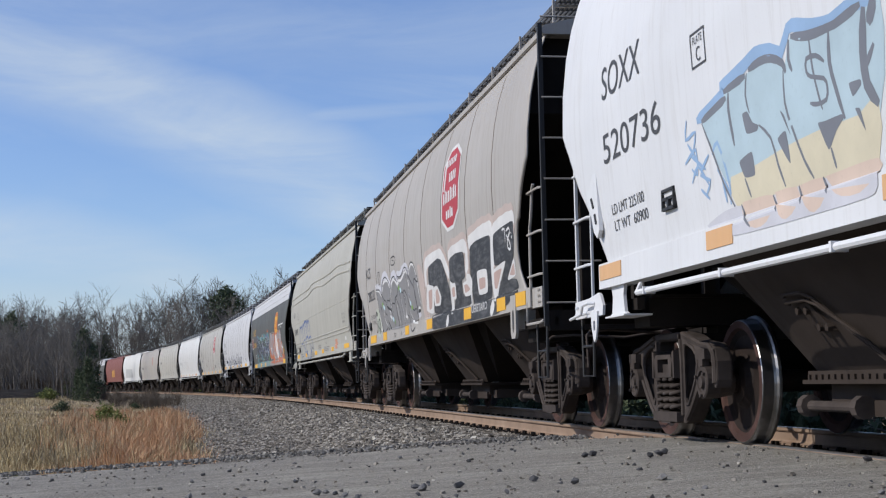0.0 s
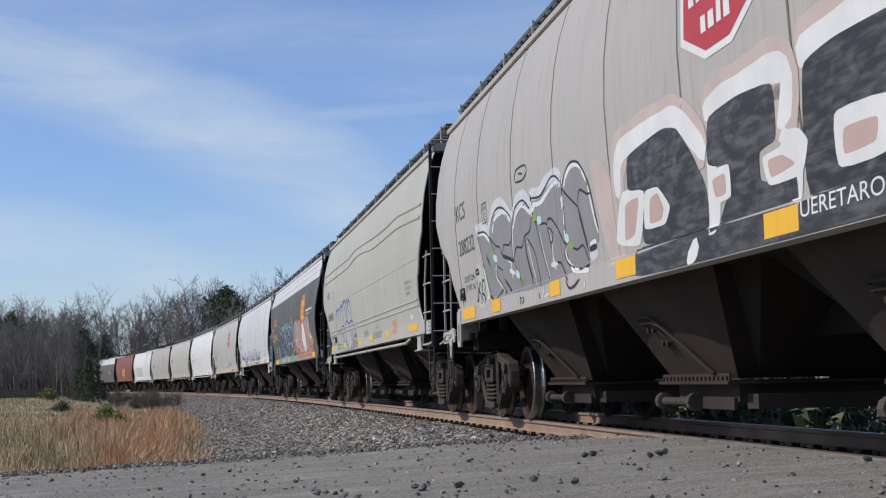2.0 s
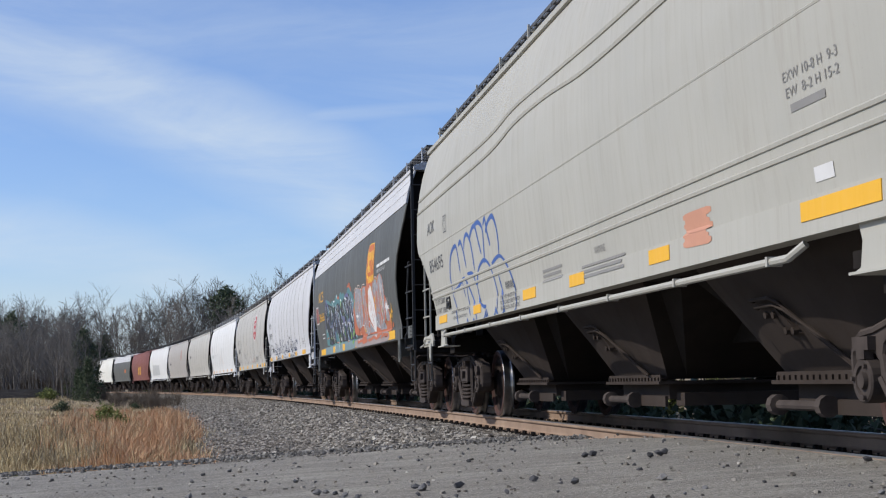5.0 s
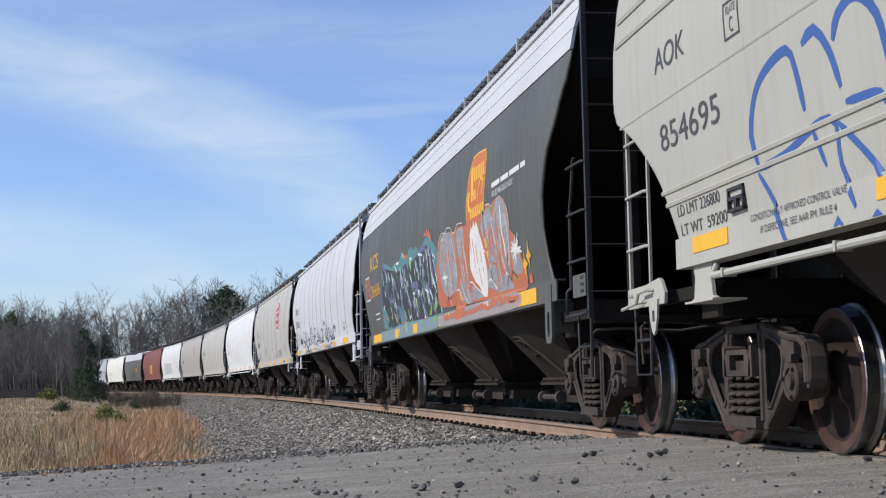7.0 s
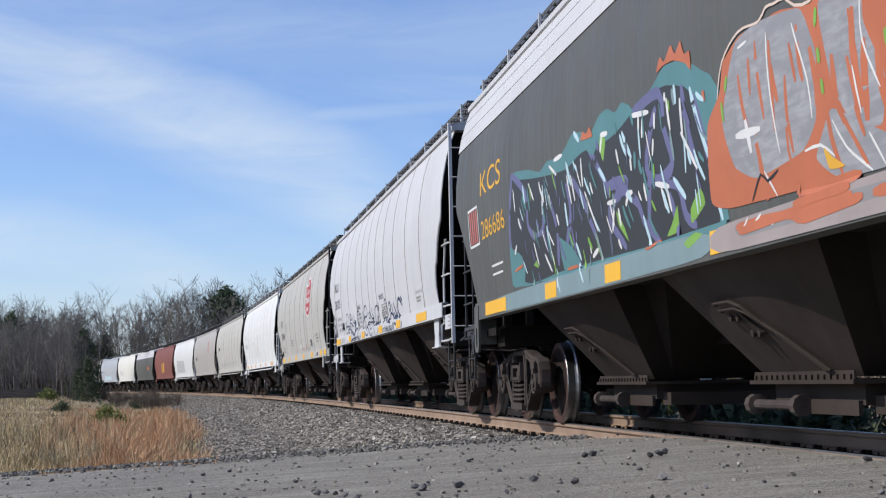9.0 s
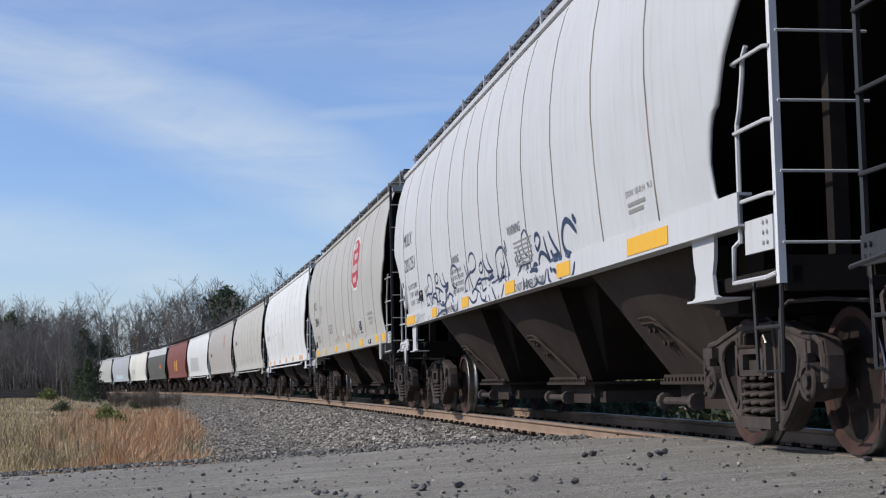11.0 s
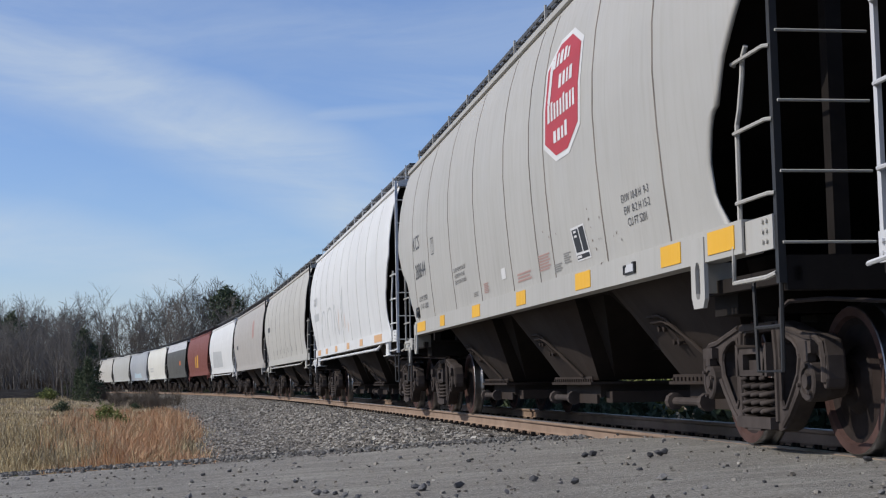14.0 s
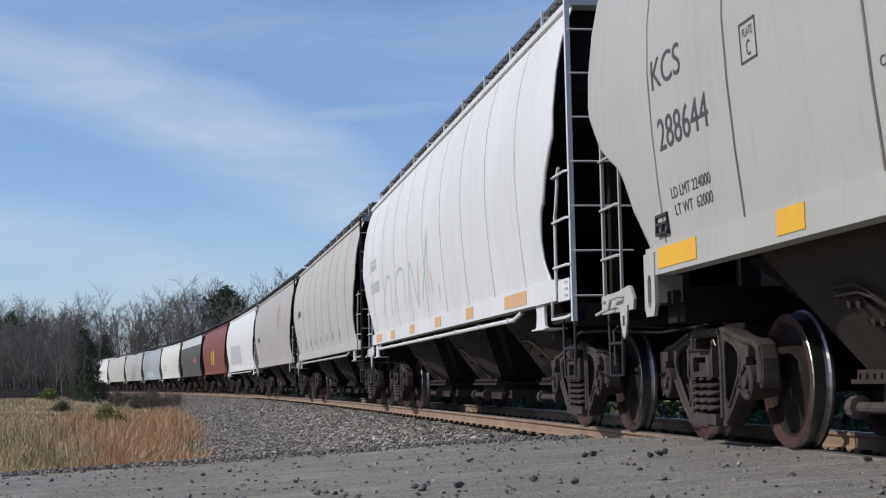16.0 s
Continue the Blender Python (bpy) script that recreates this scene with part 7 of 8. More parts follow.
fill(3, "amber", [(-6.59, 1.86), (-6.58, 1.74), (-6.72, 1.67), (-6.6, 1.63), (-6.62, 1.5), (-6.53, 1.63), (-6.47, 1.68), (-6.54, 1.71)], False)
spray(3, "white", 0.03, [(-6.07, 1.95), (-6.38, 1.8)])
spray(3, "white", 0.03, [(-6.4, 2.02), (-6.1, 1.71)])
spray(3, "white", 0.03, [(-5.99, 1.86), (-6.49, 1.86)])
spray(3, "white", 0.03, [(-6.05, 1.77), (-6.39, 1.94)])
spray(3, "white", 0.03, [(-6.25, 2.01), (-6.2, 1.73)])
spray(3, "white", 0.03, [(-6.03, 1.9), (-6.52, 1.81)])
fill(3, "white", [(-6.18, 1.92), (-6.29, 1.92), (-6.33, 1.86), (-6.25, 1.81), (-6.15, 1.83)])
fill(3, "orange", [(-6.73, 1.56), (-6.81, 1.57), (-6.86, 1.49), (-6.81, 1.47), (-6.7, 1.48)])
spray(3, "peach", 0.016, [(-1.29, 2.18), (-1.43, 2.38), (-1.73, 2.49), (-2.05, 2.47), (-2.17, 2.52), (-2.29, 2.51), (-2.44, 2.5), (-2.56, 2.43), (-2.76, 2.4), (-2.91, 2.47), (-3.12, 2.48), (-3.35, 2.46)])
spray(3, "peach", 0.016, [(-4.86, 2.49), (-5.01, 2.49), (-5.09, 2.48), (-5.18, 2.44), (-5.3, 2.48)])
spray(3, "lime", 0.036, [(-1.49, 2.28), (-1.43, 2.2)])
spray(3, "lime", 0.036, [(-1.35, 2.15), (-1.35, 2.03)])
spray(3, "lime", 0.036, [(-2.82, 2.35), (-2.79, 2.26)])
spray(3, "lime", 0.036, [(-2.79, 2.15), (-2.79, 2.07)])
spray(3, "lime", 0.036, [(-2.79, 1.99), (-2.79, 1.91)])
spray(3, "lime", 0.036, [(-3.68, 2.34), (-3.68, 2.26)])
spray(3, "lime", 0.036, [(-3.62, 2.2), (-3.59, 2.13)])
spray(3, "lime", 0.036, [(-3.53, 2.07), (-3.53, 1.99)])
spray(3, "lime", 0.036, [(-3.53, 1.94), (-3.53, 1.88)])
spray(3, "lime", 0.036, [(-3.53, 1.83), (-3.53, 1.78)])
spray(3, "lime", 0.036, [(-5.54, 2.16), (-5.54, 2.08)])
spray(3, "lime", 0.036, [(-5.57, 2.01), (-5.6, 1.93)])
spray(3, "lime", 0.036, [(-5.62, 1.85), (-5.62, 1.78)])
spray(3, "lime", 0.036, [(-4.42, 2.36), (-4.42, 2.25)])
spray(3, "lime", 0.036, [(-5.12, 2.42), (-5.21, 2.44)])
spray(3, "lime", 0.036, [(-6.07, 1.66), (-6.1, 1.54)])
fill(3, "amber", [(-4.65, 2.12), (-4.74, 2.15), (-4.77, 2.1), (-4.77, 2.02), (-4.65, 2.02)], False)
fill(3, "amber", [(-4.68, 1.97), (-4.8, 1.99), (-4.83, 1.92), (-4.74, 1.88)], False)
fill(3, "amber", [(-2.7, 1.66), (-2.79, 1.59), (-2.94, 1.52), (-2.73, 1.53)], False)
spray(3, "orange", 0.05, [(-1.42, 1.35), (-2.15, 1.37), (-2.41, 1.32), (-3.12, 1.35)])
spray(3, "orange", 0.05, [(-3.6, 1.35), (-4.18, 1.38), (-4.43, 1.34), (-5.06, 1.38)])
spray(3, "orange", 0.05, [(-5.16, 1.33), (-5.6, 1.38), (-6.08, 1.36)])
spray(3, "orange", 0.05, [(-2.26, 1.41), (-2.98, 1.42)])
spray(3, "black", 0.018, [(-4.68, 2.43), (-4.68, 2.3), (-4.71, 2.17)])
spray(3, "black", 0.018, [(-4.86, 1.77), (-4.86, 1.57)])
spray(3, "black", 0.018, [(-5.86, 1.86), (-5.77, 1.79), (-5.74, 1.63), (-5.62, 1.52)])
spray(3, "black", 0.018, [(-5.77, 1.64), (-5.86, 1.56), (-5.95, 1.65), (-6.16, 1.57)])
spray(3, "black", 0.018, [(-1.64, 1.51), (-1.82, 1.64), (-1.91, 1.59), (-2.08, 1.63)])
spray(3, "black", 0.018, [(-5.74, 1.39), (-5.74, 1.34), (-6.01, 1.34), (-6.01, 1.38)])
spray(3, "black", 0.05, [(-4.65, 2.46), (-4.71, 2.41)])
# dark blue tags on the light grey car
spray(4, "navy", 0.036, [(4.6, 1.86), (4.69, 1.96), (4.63, 2.04), (4.45, 2.04), (4.31, 1.97), (4.28, 1.86), (4.42, 1.77), (4.72, 1.78), (4.93, 1.75), (4.98, 1.67), (4.87, 1.61), (4.72, 1.64)])
spray(4, "navy", 0.036, [(5.07, 1.88), (4.93, 1.75)])
spray(4, "navy", 0.036, [(4.95, 1.9), (4.84, 1.79)])
spray(4, "navy", 0.036, [(4.81, 1.92), (4.75, 1.82)])
spray(4, "navy", 0.036, [(4.75, 1.78), (4.63, 1.71), (4.48, 1.58)])
spray(4, "navy", 0.036, [(4.51, 1.75), (4.42, 1.56)])
spray(4, "navy", 0.036, [(4.45, 1.69), (4.31, 1.74), (4.07, 1.75), (3.98, 1.7), (4.1, 1.68), (4.36, 1.71), (4.28, 1.56)])
spray(4, "navy", 0.036, [(3.98, 1.7), (3.95, 1.63), (3.89, 1.56)])
spray(4, "navy", 0.036, [(3.89, 2.01), (3.74, 2.0), (3.72, 1.93), (3.8, 1.88), (3.95, 1.89), (3.95, 1.96), (3.89, 2.01)])
spray(4, "navy", 0.036, [(4.04, 1.83), (3.72, 1.79), (3.42, 1.72)])
spray(4, "navy", 0.036, [(3.66, 1.76), (3.8, 1.73), (3.8, 1.65), (3.69, 1.6), (3.6, 1.56)])
spray(4, "navy", 0.036, [(3.86, 1.63), (3.74, 1.56)])
spray(4, "navy", 0.036, [(3.57, 1.96), (3.48, 1.85), (3.27, 1.79), (2.92, 1.82), (3.01, 1.73), (3.24, 1.71)])
spray(4, "navy", 0.036, [(3.3, 1.99), (3.24, 1.9), (3.1, 1.81), (2.89, 1.82)])
spray(4, "navy", 0.036, [(3.21, 1.79), (3.21, 1.69), (3.15, 1.55), (3.33, 1.53)])
spray(4, "navy", 0.036, [(3.18, 1.74), (3.07, 1.62), (2.95, 1.67), (2.71, 1.64), (2.51, 1.53)])
spray(4, "navy", 0.036, [(3.6, 1.56), (3.3, 1.54), (3.01, 1.61)])
spray(4, "navy", 0.036, [(4.1, 1.37), (3.89, 1.42), (3.57, 1.46), (3.18, 1.46), (3.04, 1.4), (3.42, 1.41)])
spray(4, "navy", 0.036, [(2.74, 1.55), (2.62, 1.47), (2.39, 1.4), (2.24, 1.42), (2.18, 1.54)])
spray(4, "navy", 0.036, [(2.3, 1.71), (2.51, 1.73), (2.62, 1.82), (2.62, 1.92), (2.51, 2.0), (2.3, 2.0), (2.12, 1.94), (2.0, 1.8)])
spray(4, "navy", 0.036, [(3.51, 1.57), (3.39, 1.59), (3.27, 1.54)])
spray(4, "navy", 0.036, [(3.77, 1.53), (3.86, 1.41)])
spray(4, "navy", 0.05, [(3.24, 1.78), (2.95, 1.81), (3.1, 1.74), (3.21, 1.73)])
spray(4, "navy", 0.05, [(4.1, 1.68), (3.92, 1.62)])
spray(4, "navy", 0.05, [(3.21, 1.54), (3.07, 1.43)])
spray(4, "faintdark", 0.009, [(6.55, 1.54), (6.37, 1.38), (6.25, 1.48), (6.13, 1.37), (6.02, 1.48), (5.81, 1.52)])
spray(4, "faintdark", 0.009, [(6.28, 1.51), (5.72, 1.54), (6.08, 1.41), (5.46, 1.52)])
spray(4, "faintdark", 0.009, [(5.9, 1.36), (5.78, 1.48), (5.6, 1.38), (5.37, 1.53), (5.52, 1.38)])
spray(4, "faintdark", 0.009, [(5.43, 1.4), (5.16, 1.53), (5.34, 1.44), (5.1, 1.4)])
spray(4, "faintdark", 0.009, [(6.37, 1.39), (5.9, 1.39), (5.34, 1.38), (5.07, 1.36)])
spray(4, "faintdark", 0.009, [(4.87, 1.4), (4.66, 1.46), (4.72, 1.39), (4.39, 1.41), (4.57, 1.34)])
spray(4, "faintdark", 0.009, [(4.84, 1.42), (4.42, 1.35)])
spray(4, "navy", 0.032, [(1.58, 1.96), (1.4, 1.77)])
spray(4, "navy", 0.032, [(1.4, 1.97), (1.28, 1.78)])
spray(4, "navy", 0.032, [(1.25, 1.95), (1.13, 2.04), (0.9, 2.03), (0.78, 1.93), (0.84, 1.85), (1.1, 1.82), (1.22, 1.85)])
spray(4, "navy", 0.032, [(1.13, 1.83), (1.49, 1.78), (1.67, 1.7), (1.64, 1.61), (1.55, 1.64)])
spray(4, "navy", 0.032, [(1.28, 1.78), (1.13, 1.6), (1.07, 1.55)])
spray(4, "navy", 0.032, [(0.6, 1.84), (0.46, 1.89), (0.37, 1.84), (0.43, 1.77), (0.57, 1.78), (0.6, 1.83)])
spray(4, "navy", 0.032, [(1.02, 1.61), (0.81, 1.68), (0.6, 1.71), (0.57, 1.66), (0.84, 1.65)])
spray(4, "navy", 0.032, [(0.6, 1.71), (0.54, 1.57)])
spray(4, "navy", 0.032, [(1.1, 1.55), (0.96, 1.61), (0.63, 1.55)])
spray(4, "navy", 0.032, [(0.57, 1.69), (0.19, 1.68), (-0.02, 1.65)])
spray(4, "navy", 0.032, [(0.37, 1.92), (0.13, 1.76), (-0.22, 1.74), (0.07, 1.73)])
spray(4, "navy", 0.032, [(0.07, 1.97), (0.01, 1.85), (-0.19, 1.74)])
spray(4, "navy", 0.032, [(0.07, 1.77), (0.04, 1.64), (-0.02, 1.57)])
spray(4, "navy", 0.032, [(0.01, 1.68), (-0.19, 1.7)])
spray(4, "navy", 0.032, [(0.43, 1.66), (0.4, 1.55), (0.16, 1.57)])
spray(4, "navy", 0.032, [(1.34, 1.53), (1.1, 1.45), (0.84, 1.47), (0.75, 1.56)])
spray(4, "navy", 0.032, [(0.6, 1.55), (0.51, 1.46), (0.28, 1.43), (0.22, 1.5)])
spray(4, "navy", 0.032, [(0.48, 1.45), (-0.02, 1.38), (0.07, 1.48)])
spray(4, "navy", 0.034, [(-0.46, 1.81), (-0.46, 1.89), (-0.67, 1.95), (-0.9, 1.92), (-1.02, 1.77), (-1.08, 1.61), (-1.11, 1.56)])
spray(4, "navy", 0.034, [(-0.43, 1.83), (-0.46, 1.69), (-0.52, 1.61)])
spray(4, "navy", 0.034, [(-0.67, 1.79), (-0.78, 1.67), (-0.7, 1.58)])
spray(4, "navy", 0.034, [(-0.9, 1.77), (-0.72, 1.68), (-0.55, 1.58)])
spray(4, "navy", 0.034, [(-0.55, 1.58), (-0.84, 1.62), (-0.99, 1.56)])
spray(4, "navy", 0.034, [(-0.4, 1.67), (-0.46, 1.62), (-0.16, 1.6)])
spray(4, "navy", 0.034, [(-0.99, 2.01), (-1.08, 1.87)])
spray(4, "navy", 0.034, [(-0.96, 1.94), (-1.05, 1.83)])
spray(4, "navy", 0.034, [(-0.84, 1.54), (-0.67, 1.39), (-0.61, 1.34)])
spray(4, "navy", 0.034, [(-0.13, 1.56), (-0.34, 1.42), (-0.46, 1.35), (-0.55, 1.44)])
spray(4, "navy", 0.034, [(0.13, 1.65), (-0.25, 1.67)])
spray(4, "navy", 0.034, [(-1.52, 1.83), (-1.61, 1.71)])
spray(4, "navy", 0.034, [(-1.64, 1.86), (-1.76, 1.74)])
spray(4, "navy", 0.034, [(-1.43, 1.77), (-1.55, 1.69)])
spray(4, "navy", 0.034, [(-1.61, 1.71), (-1.79, 1.74), (-1.85, 1.6)])
spray(4, "navy", 0.03, [(-2.02, 2.01), (-1.88, 1.97), (-1.85, 1.87), (-1.91, 1.79), (-2.08, 1.73)])
spray(4, "navy", 0.03, [(-2.02, 2.01), (-2.14, 1.95), (-2.23, 1.83), (-2.23, 1.71), (-2.05, 1.67), (-1.88, 1.69)])
spray(4, "navy", 0.03, [(-1.82, 1.54), (-1.88, 1.43), (-1.76, 1.37), (-1.67, 1.4)])
spray(4, "navy", 0.03, [(-1.99, 1.52), (-2.02, 1.41)])
spray(4, "navy", 0.03, [(-2.08, 1.47), (-2.2, 1.4), (-2.38, 1.41), (-2.52, 1.47)])
spray(4, "navy", 0.03, [(-2.41, 1.52), (-2.5, 1.45), (-2.76, 1.41), (-2.82, 1.46), (-2.88, 1.55)])
spray(4, "navy", 0.045, [(-1.58, 1.57), (-1.61, 1.64), (-1.76, 1.68), (-1.96, 1.67), (-2.05, 1.57)])
spray(4, "navy", 0.045, [(-2.17, 1.56), (-2.29, 1.63), (-2.41, 1.62), (-2.5, 1.55)])
spray(4, "navy", 0.045, [(-2.17, 1.57), (-2.35, 1.58), (-2.5, 1.55)])
spray(4, "navy", 0.045, [(-2.44, 1.84), (-2.47, 1.9), (-2.58, 1.91), (-2.67, 1.85), (-2.61, 1.79), (-2.5, 1.76), (-2.44, 1.82)])
spray(4, "navy", 0.045, [(-2.52, 1.56), (-2.52, 1.66), (-2.64, 1.72), (-2.82, 1.68), (-3.0, 1.59)])
spray(4, "navy", 0.045, [(-2.82, 1.86), (-2.88, 1.72), (-3.0, 1.6)])
spray(4, "navy", 0.045, [(-3.03, 1.89), (-3.12, 1.8), (-3.26, 1.7), (-3.38, 1.64)])
spray(4, "navy", 0.045, [(-3.06, 1.71), (-3.14, 1.62), (-3.32, 1.6), (-3.38, 1.64)])
spray(4, "navy", 0.045, [(-3.03, 1.6), (-3.23, 1.62), (-3.5, 1.59)])
spray(4, "navy", 0.045, [(-3.03, 1.7), (-3.14, 1.64), (-3.32, 1.65)])
spray(4, "navy", 0.045, [(-2.94, 1.54), (-2.97, 1.44), (-3.09, 1.37)])
spray(4, "navy", 0.045, [(-3.03, 1.54), (-3.12, 1.5)])
spray(4, "navy", 0.045, [(-3.14, 1.52), (-3.29, 1.48), (-3.44, 1.4), (-3.53, 1.35)])
spray(4, "navy", 0.045, [(-3.97, 1.52), (-3.91, 1.43), (-3.79, 1.35)])
spray(4, "navy", 0.062, [(-3.82, 1.59), (-3.71, 1.61), (-3.59, 1.65), (-3.53, 1.73), (-3.56, 1.82), (-3.65, 1.89), (-3.76, 1.91), (-3.91, 1.86), (-4.06, 1.77)])
spray(4, "navy", 0.062, [(-3.97, 1.93), (-4.09, 1.85)])
spray(4, "navy", 0.062, [(-3.14, 1.62), (-3.38, 1.63)])
# faint letters on the bright white car
spray(6, "faintgrey", 0.06, [(5.2, 1.71), (4.55, 2.28), (3.93, 2.29), (4.08, 1.65)])
spray(6, "faintgrey", 0.06, [(3.61, 1.68), (3.13, 2.28), (2.28, 2.31), (2.31, 1.66)])
spray(6, "faintgrey", 0.06, [(1.89, 1.69), (1.45, 2.38), (0.86, 1.67), (0.57, 2.35)])
spray(6, "faintgrey", 0.06, [(0.45, 1.69), (-0.2, 2.36), (-0.44, 2.66), (-0.2, 1.78)])
spray(6, "peach", 0.12, [(0.8, 1.76), (0.6, 2.26)])
spray(6, "peach", 0.12, [(-0.58, 1.76), (-0.55, 2.09)])
spray(6, "peach", 0.12, [(-1.12, 1.64), (-1.2, 1.88)])
for k, row in PIECES.items():
    for p in row:
        part("graffiti_stroke", mesh_of("graffiti_stroke", p["bm"], p["mats"]), None, CARS[k][0])

letters(1, "UERETARO", -4.55, -5.55, 1.335, 0.09, "white")

# pressed ribs of the beige car, pale upper band of the dark cars, raised sill of the light grey car
for points in ([(8.1, 3.24), (5.34, 3.26), (2.32, 3.26), (0.98, 3.33), (-0.49, 3.31), (-2.52, 3.27), (-4.15, 3.27), (-5.48, 3.3), (-6.64, 3.25), (-8.1, 3.19)],
               [(8.1, 3.05), (7.5, 3.05), (5.18, 3.05), (2.18, 3.06), (0.87, 3.15), (-0.58, 3.14), (-1.87, 3.07), (-2.97, 3.06), (-4.23, 3.08), (-5.57, 3.09), (-6.71, 3.05), (-8.1, 2.99)]):
    bm = bmesh.new()
    tube(bm, [(-(side_w(q.y) - 0.006), q.x, q.y) for q in curve_through(points, 0.3)], 0.028, 6)
    part("side_rib", bm, PAINT["beige"], CARS[2][0])
for z, r in ((2.40, 0.014), (1.78, 0.022), (1.69, 0.022)):
    bm = bmesh.new()
    e = side_end(z, 13.9)
    tube(bm, [(-(side_w(z) - 0.008), 0.02 - side_end(z, 13.9, True), z), (-(side_w(z) - 0.008), e, z)], r, 6)
    part("side_rib", bm, PAINT["beige"], CARS[2][0])
for k in (3, 11):
    tb = CARS[k][2]
    e = tb / 2 + 1.27
    for z0, z1 in ((3.43, 3.62), (3.63, 3.82), (3.83, 3.99)):
        bm = bmesh.new()
        w0, w1 = side_w(z0) + 0.012, side_w(z1) + 0.012
        hull8(bm, [(-w0, -e, z0), (-w0 + 0.03, -e, z0), (-w0 + 0.03, e, z0), (-w0, e, z0)], [(-w1, -e, z1), (-w1 + 0.03, -e, z1), (-w1 + 0.03, e, z1), (-w1, e, z1)])
        part("roof_band", bm, PAINT["silver"], CARS[k][0], "light grey upper band")
for ob in CARS[4][0].children:
    if ob.name.startswith("side_sill"):
        ob.matrix_basis = ob.matrix_basis @ Matrix.Translation((-0.022, 0, 0.165))
    elif ob.name.startswith("bin"):
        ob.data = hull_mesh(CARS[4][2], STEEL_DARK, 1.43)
for a, b in ((7.24, 6.25), (4.45, 3.98), (1.88, 1.38), (-0.9, -1.4), (-3.3, -3.8), (-5.6, -6.6)):
    bm = bmesh.new()
    box(bm, -1.563, -1.558, b, a, 1.42, 1.55)
    part("reflector", bm, YELLOW, CARS[4][0], "yellow reflective patch")
for k, out, slots in ((4, [(7.49, 2.24), (7.12, 2.26), (7.09, 1.72), (7.16, 1.67), (7.28, 1.77)], ((7.30, 2.12, 7.23, 2.04), (7.20, 1.91, 7.17, 1.83))),
                      (0, [(7.40, 2.02), (7.12, 2.26), (7.04, 1.70), (7.12, 1.64), (7.22, 1.70)], ((7.26, 1.98, 7.20, 1.90), (7.16, 1.84, 7.12, 1.76)))):
    bm = bmesh.new()
    w = side_w(1.95)
    plate(bm, out, -(w + 0.020), -(w - 0.015))
    gusset = part("gusset", bm, PAINT["white" if k == 0 else "silver"], CARS[k][0])
    for a, b, c, d in slots:
        bm = bmesh.new()
        tube(bm, [(-(w + 0.021), a, b), (-(w + 0.021), c, d)], 0.014, 6)
        part("slot", bm, PAINT["black"], gusset)
for y in (3.6, -1.32):
    letters(4, "DO NOT HAMMER ON CAR", y, y - 1.45, 1.415, 0.085)
# ---- loose stone, grass, trees ----
rng = np.random.default_rng(5)


def track_x(y):
    """Where the centre line runs at a distance ahead, near enough for planting."""
    return D - 0.000552 * max(0, y + 8) ** 2 + 0.035


def field_z(x, y):
    side = x - track_x(y)
    return -0.72 - 0.25 * smoothstep(20, 80, -side) + field_rise(side, y) + 0.10 * noise.noise(Vector((x * 0.07, y * 0.07, 3)))


OCTA = np.array([(1, 0, 0), (-1, 0, 0), (0, 1, 0), (0, -1, 0), (0, 0, 1), (0, 0, -1)], float)
OCTA_F = np.array([(0, 2, 4), (2, 1, 4), (1, 3, 4), (3, 0, 4), (2, 0, 5), (1, 2, 5), (3, 1, 5), (0, 3, 5)])
CUBE = np.array([(x, y, z) for x in (-1, 1) for y in (-1, 1) for z in (-1, 1)], float) * 0.72
CUBE_F = np.array([(0, 1, 3), (0, 3, 2), (4, 6, 7), (4, 7, 5), (0, 4, 5), (0, 5, 1), (2, 3, 7), (2, 7, 6), (0, 2, 6), (0, 6, 4), (1, 5, 7), (1, 7, 3)])


PHI = (1 + 5 ** 0.5) / 2
ICO = np.array([(-1, PHI, 0), (1, PHI, 0), (-1, -PHI, 0), (1, -PHI, 0), (0, -1, PHI), (0, 1, PHI), (0, -1, -PHI), (0, 1, -PHI), (PHI, 0, -1), (PHI, 0, 1), (-PHI, 0, -1), (-PHI, 0, 1)]) / 1.9
ICO_F = np.array([(0, 11, 5), (0, 5, 1), (0, 1, 7), (0, 7, 10), (0, 10, 11), (1, 5, 9), (5, 11, 4), (11, 10, 2), (10, 7, 6), (7, 1, 8), (3, 9, 4), (3, 4, 2), (3, 2, 6), (3, 6, 8), (3, 8, 9), (4, 9, 5), (2, 4, 11), (6, 2, 10), (8, 6, 7), (9, 8, 1)])


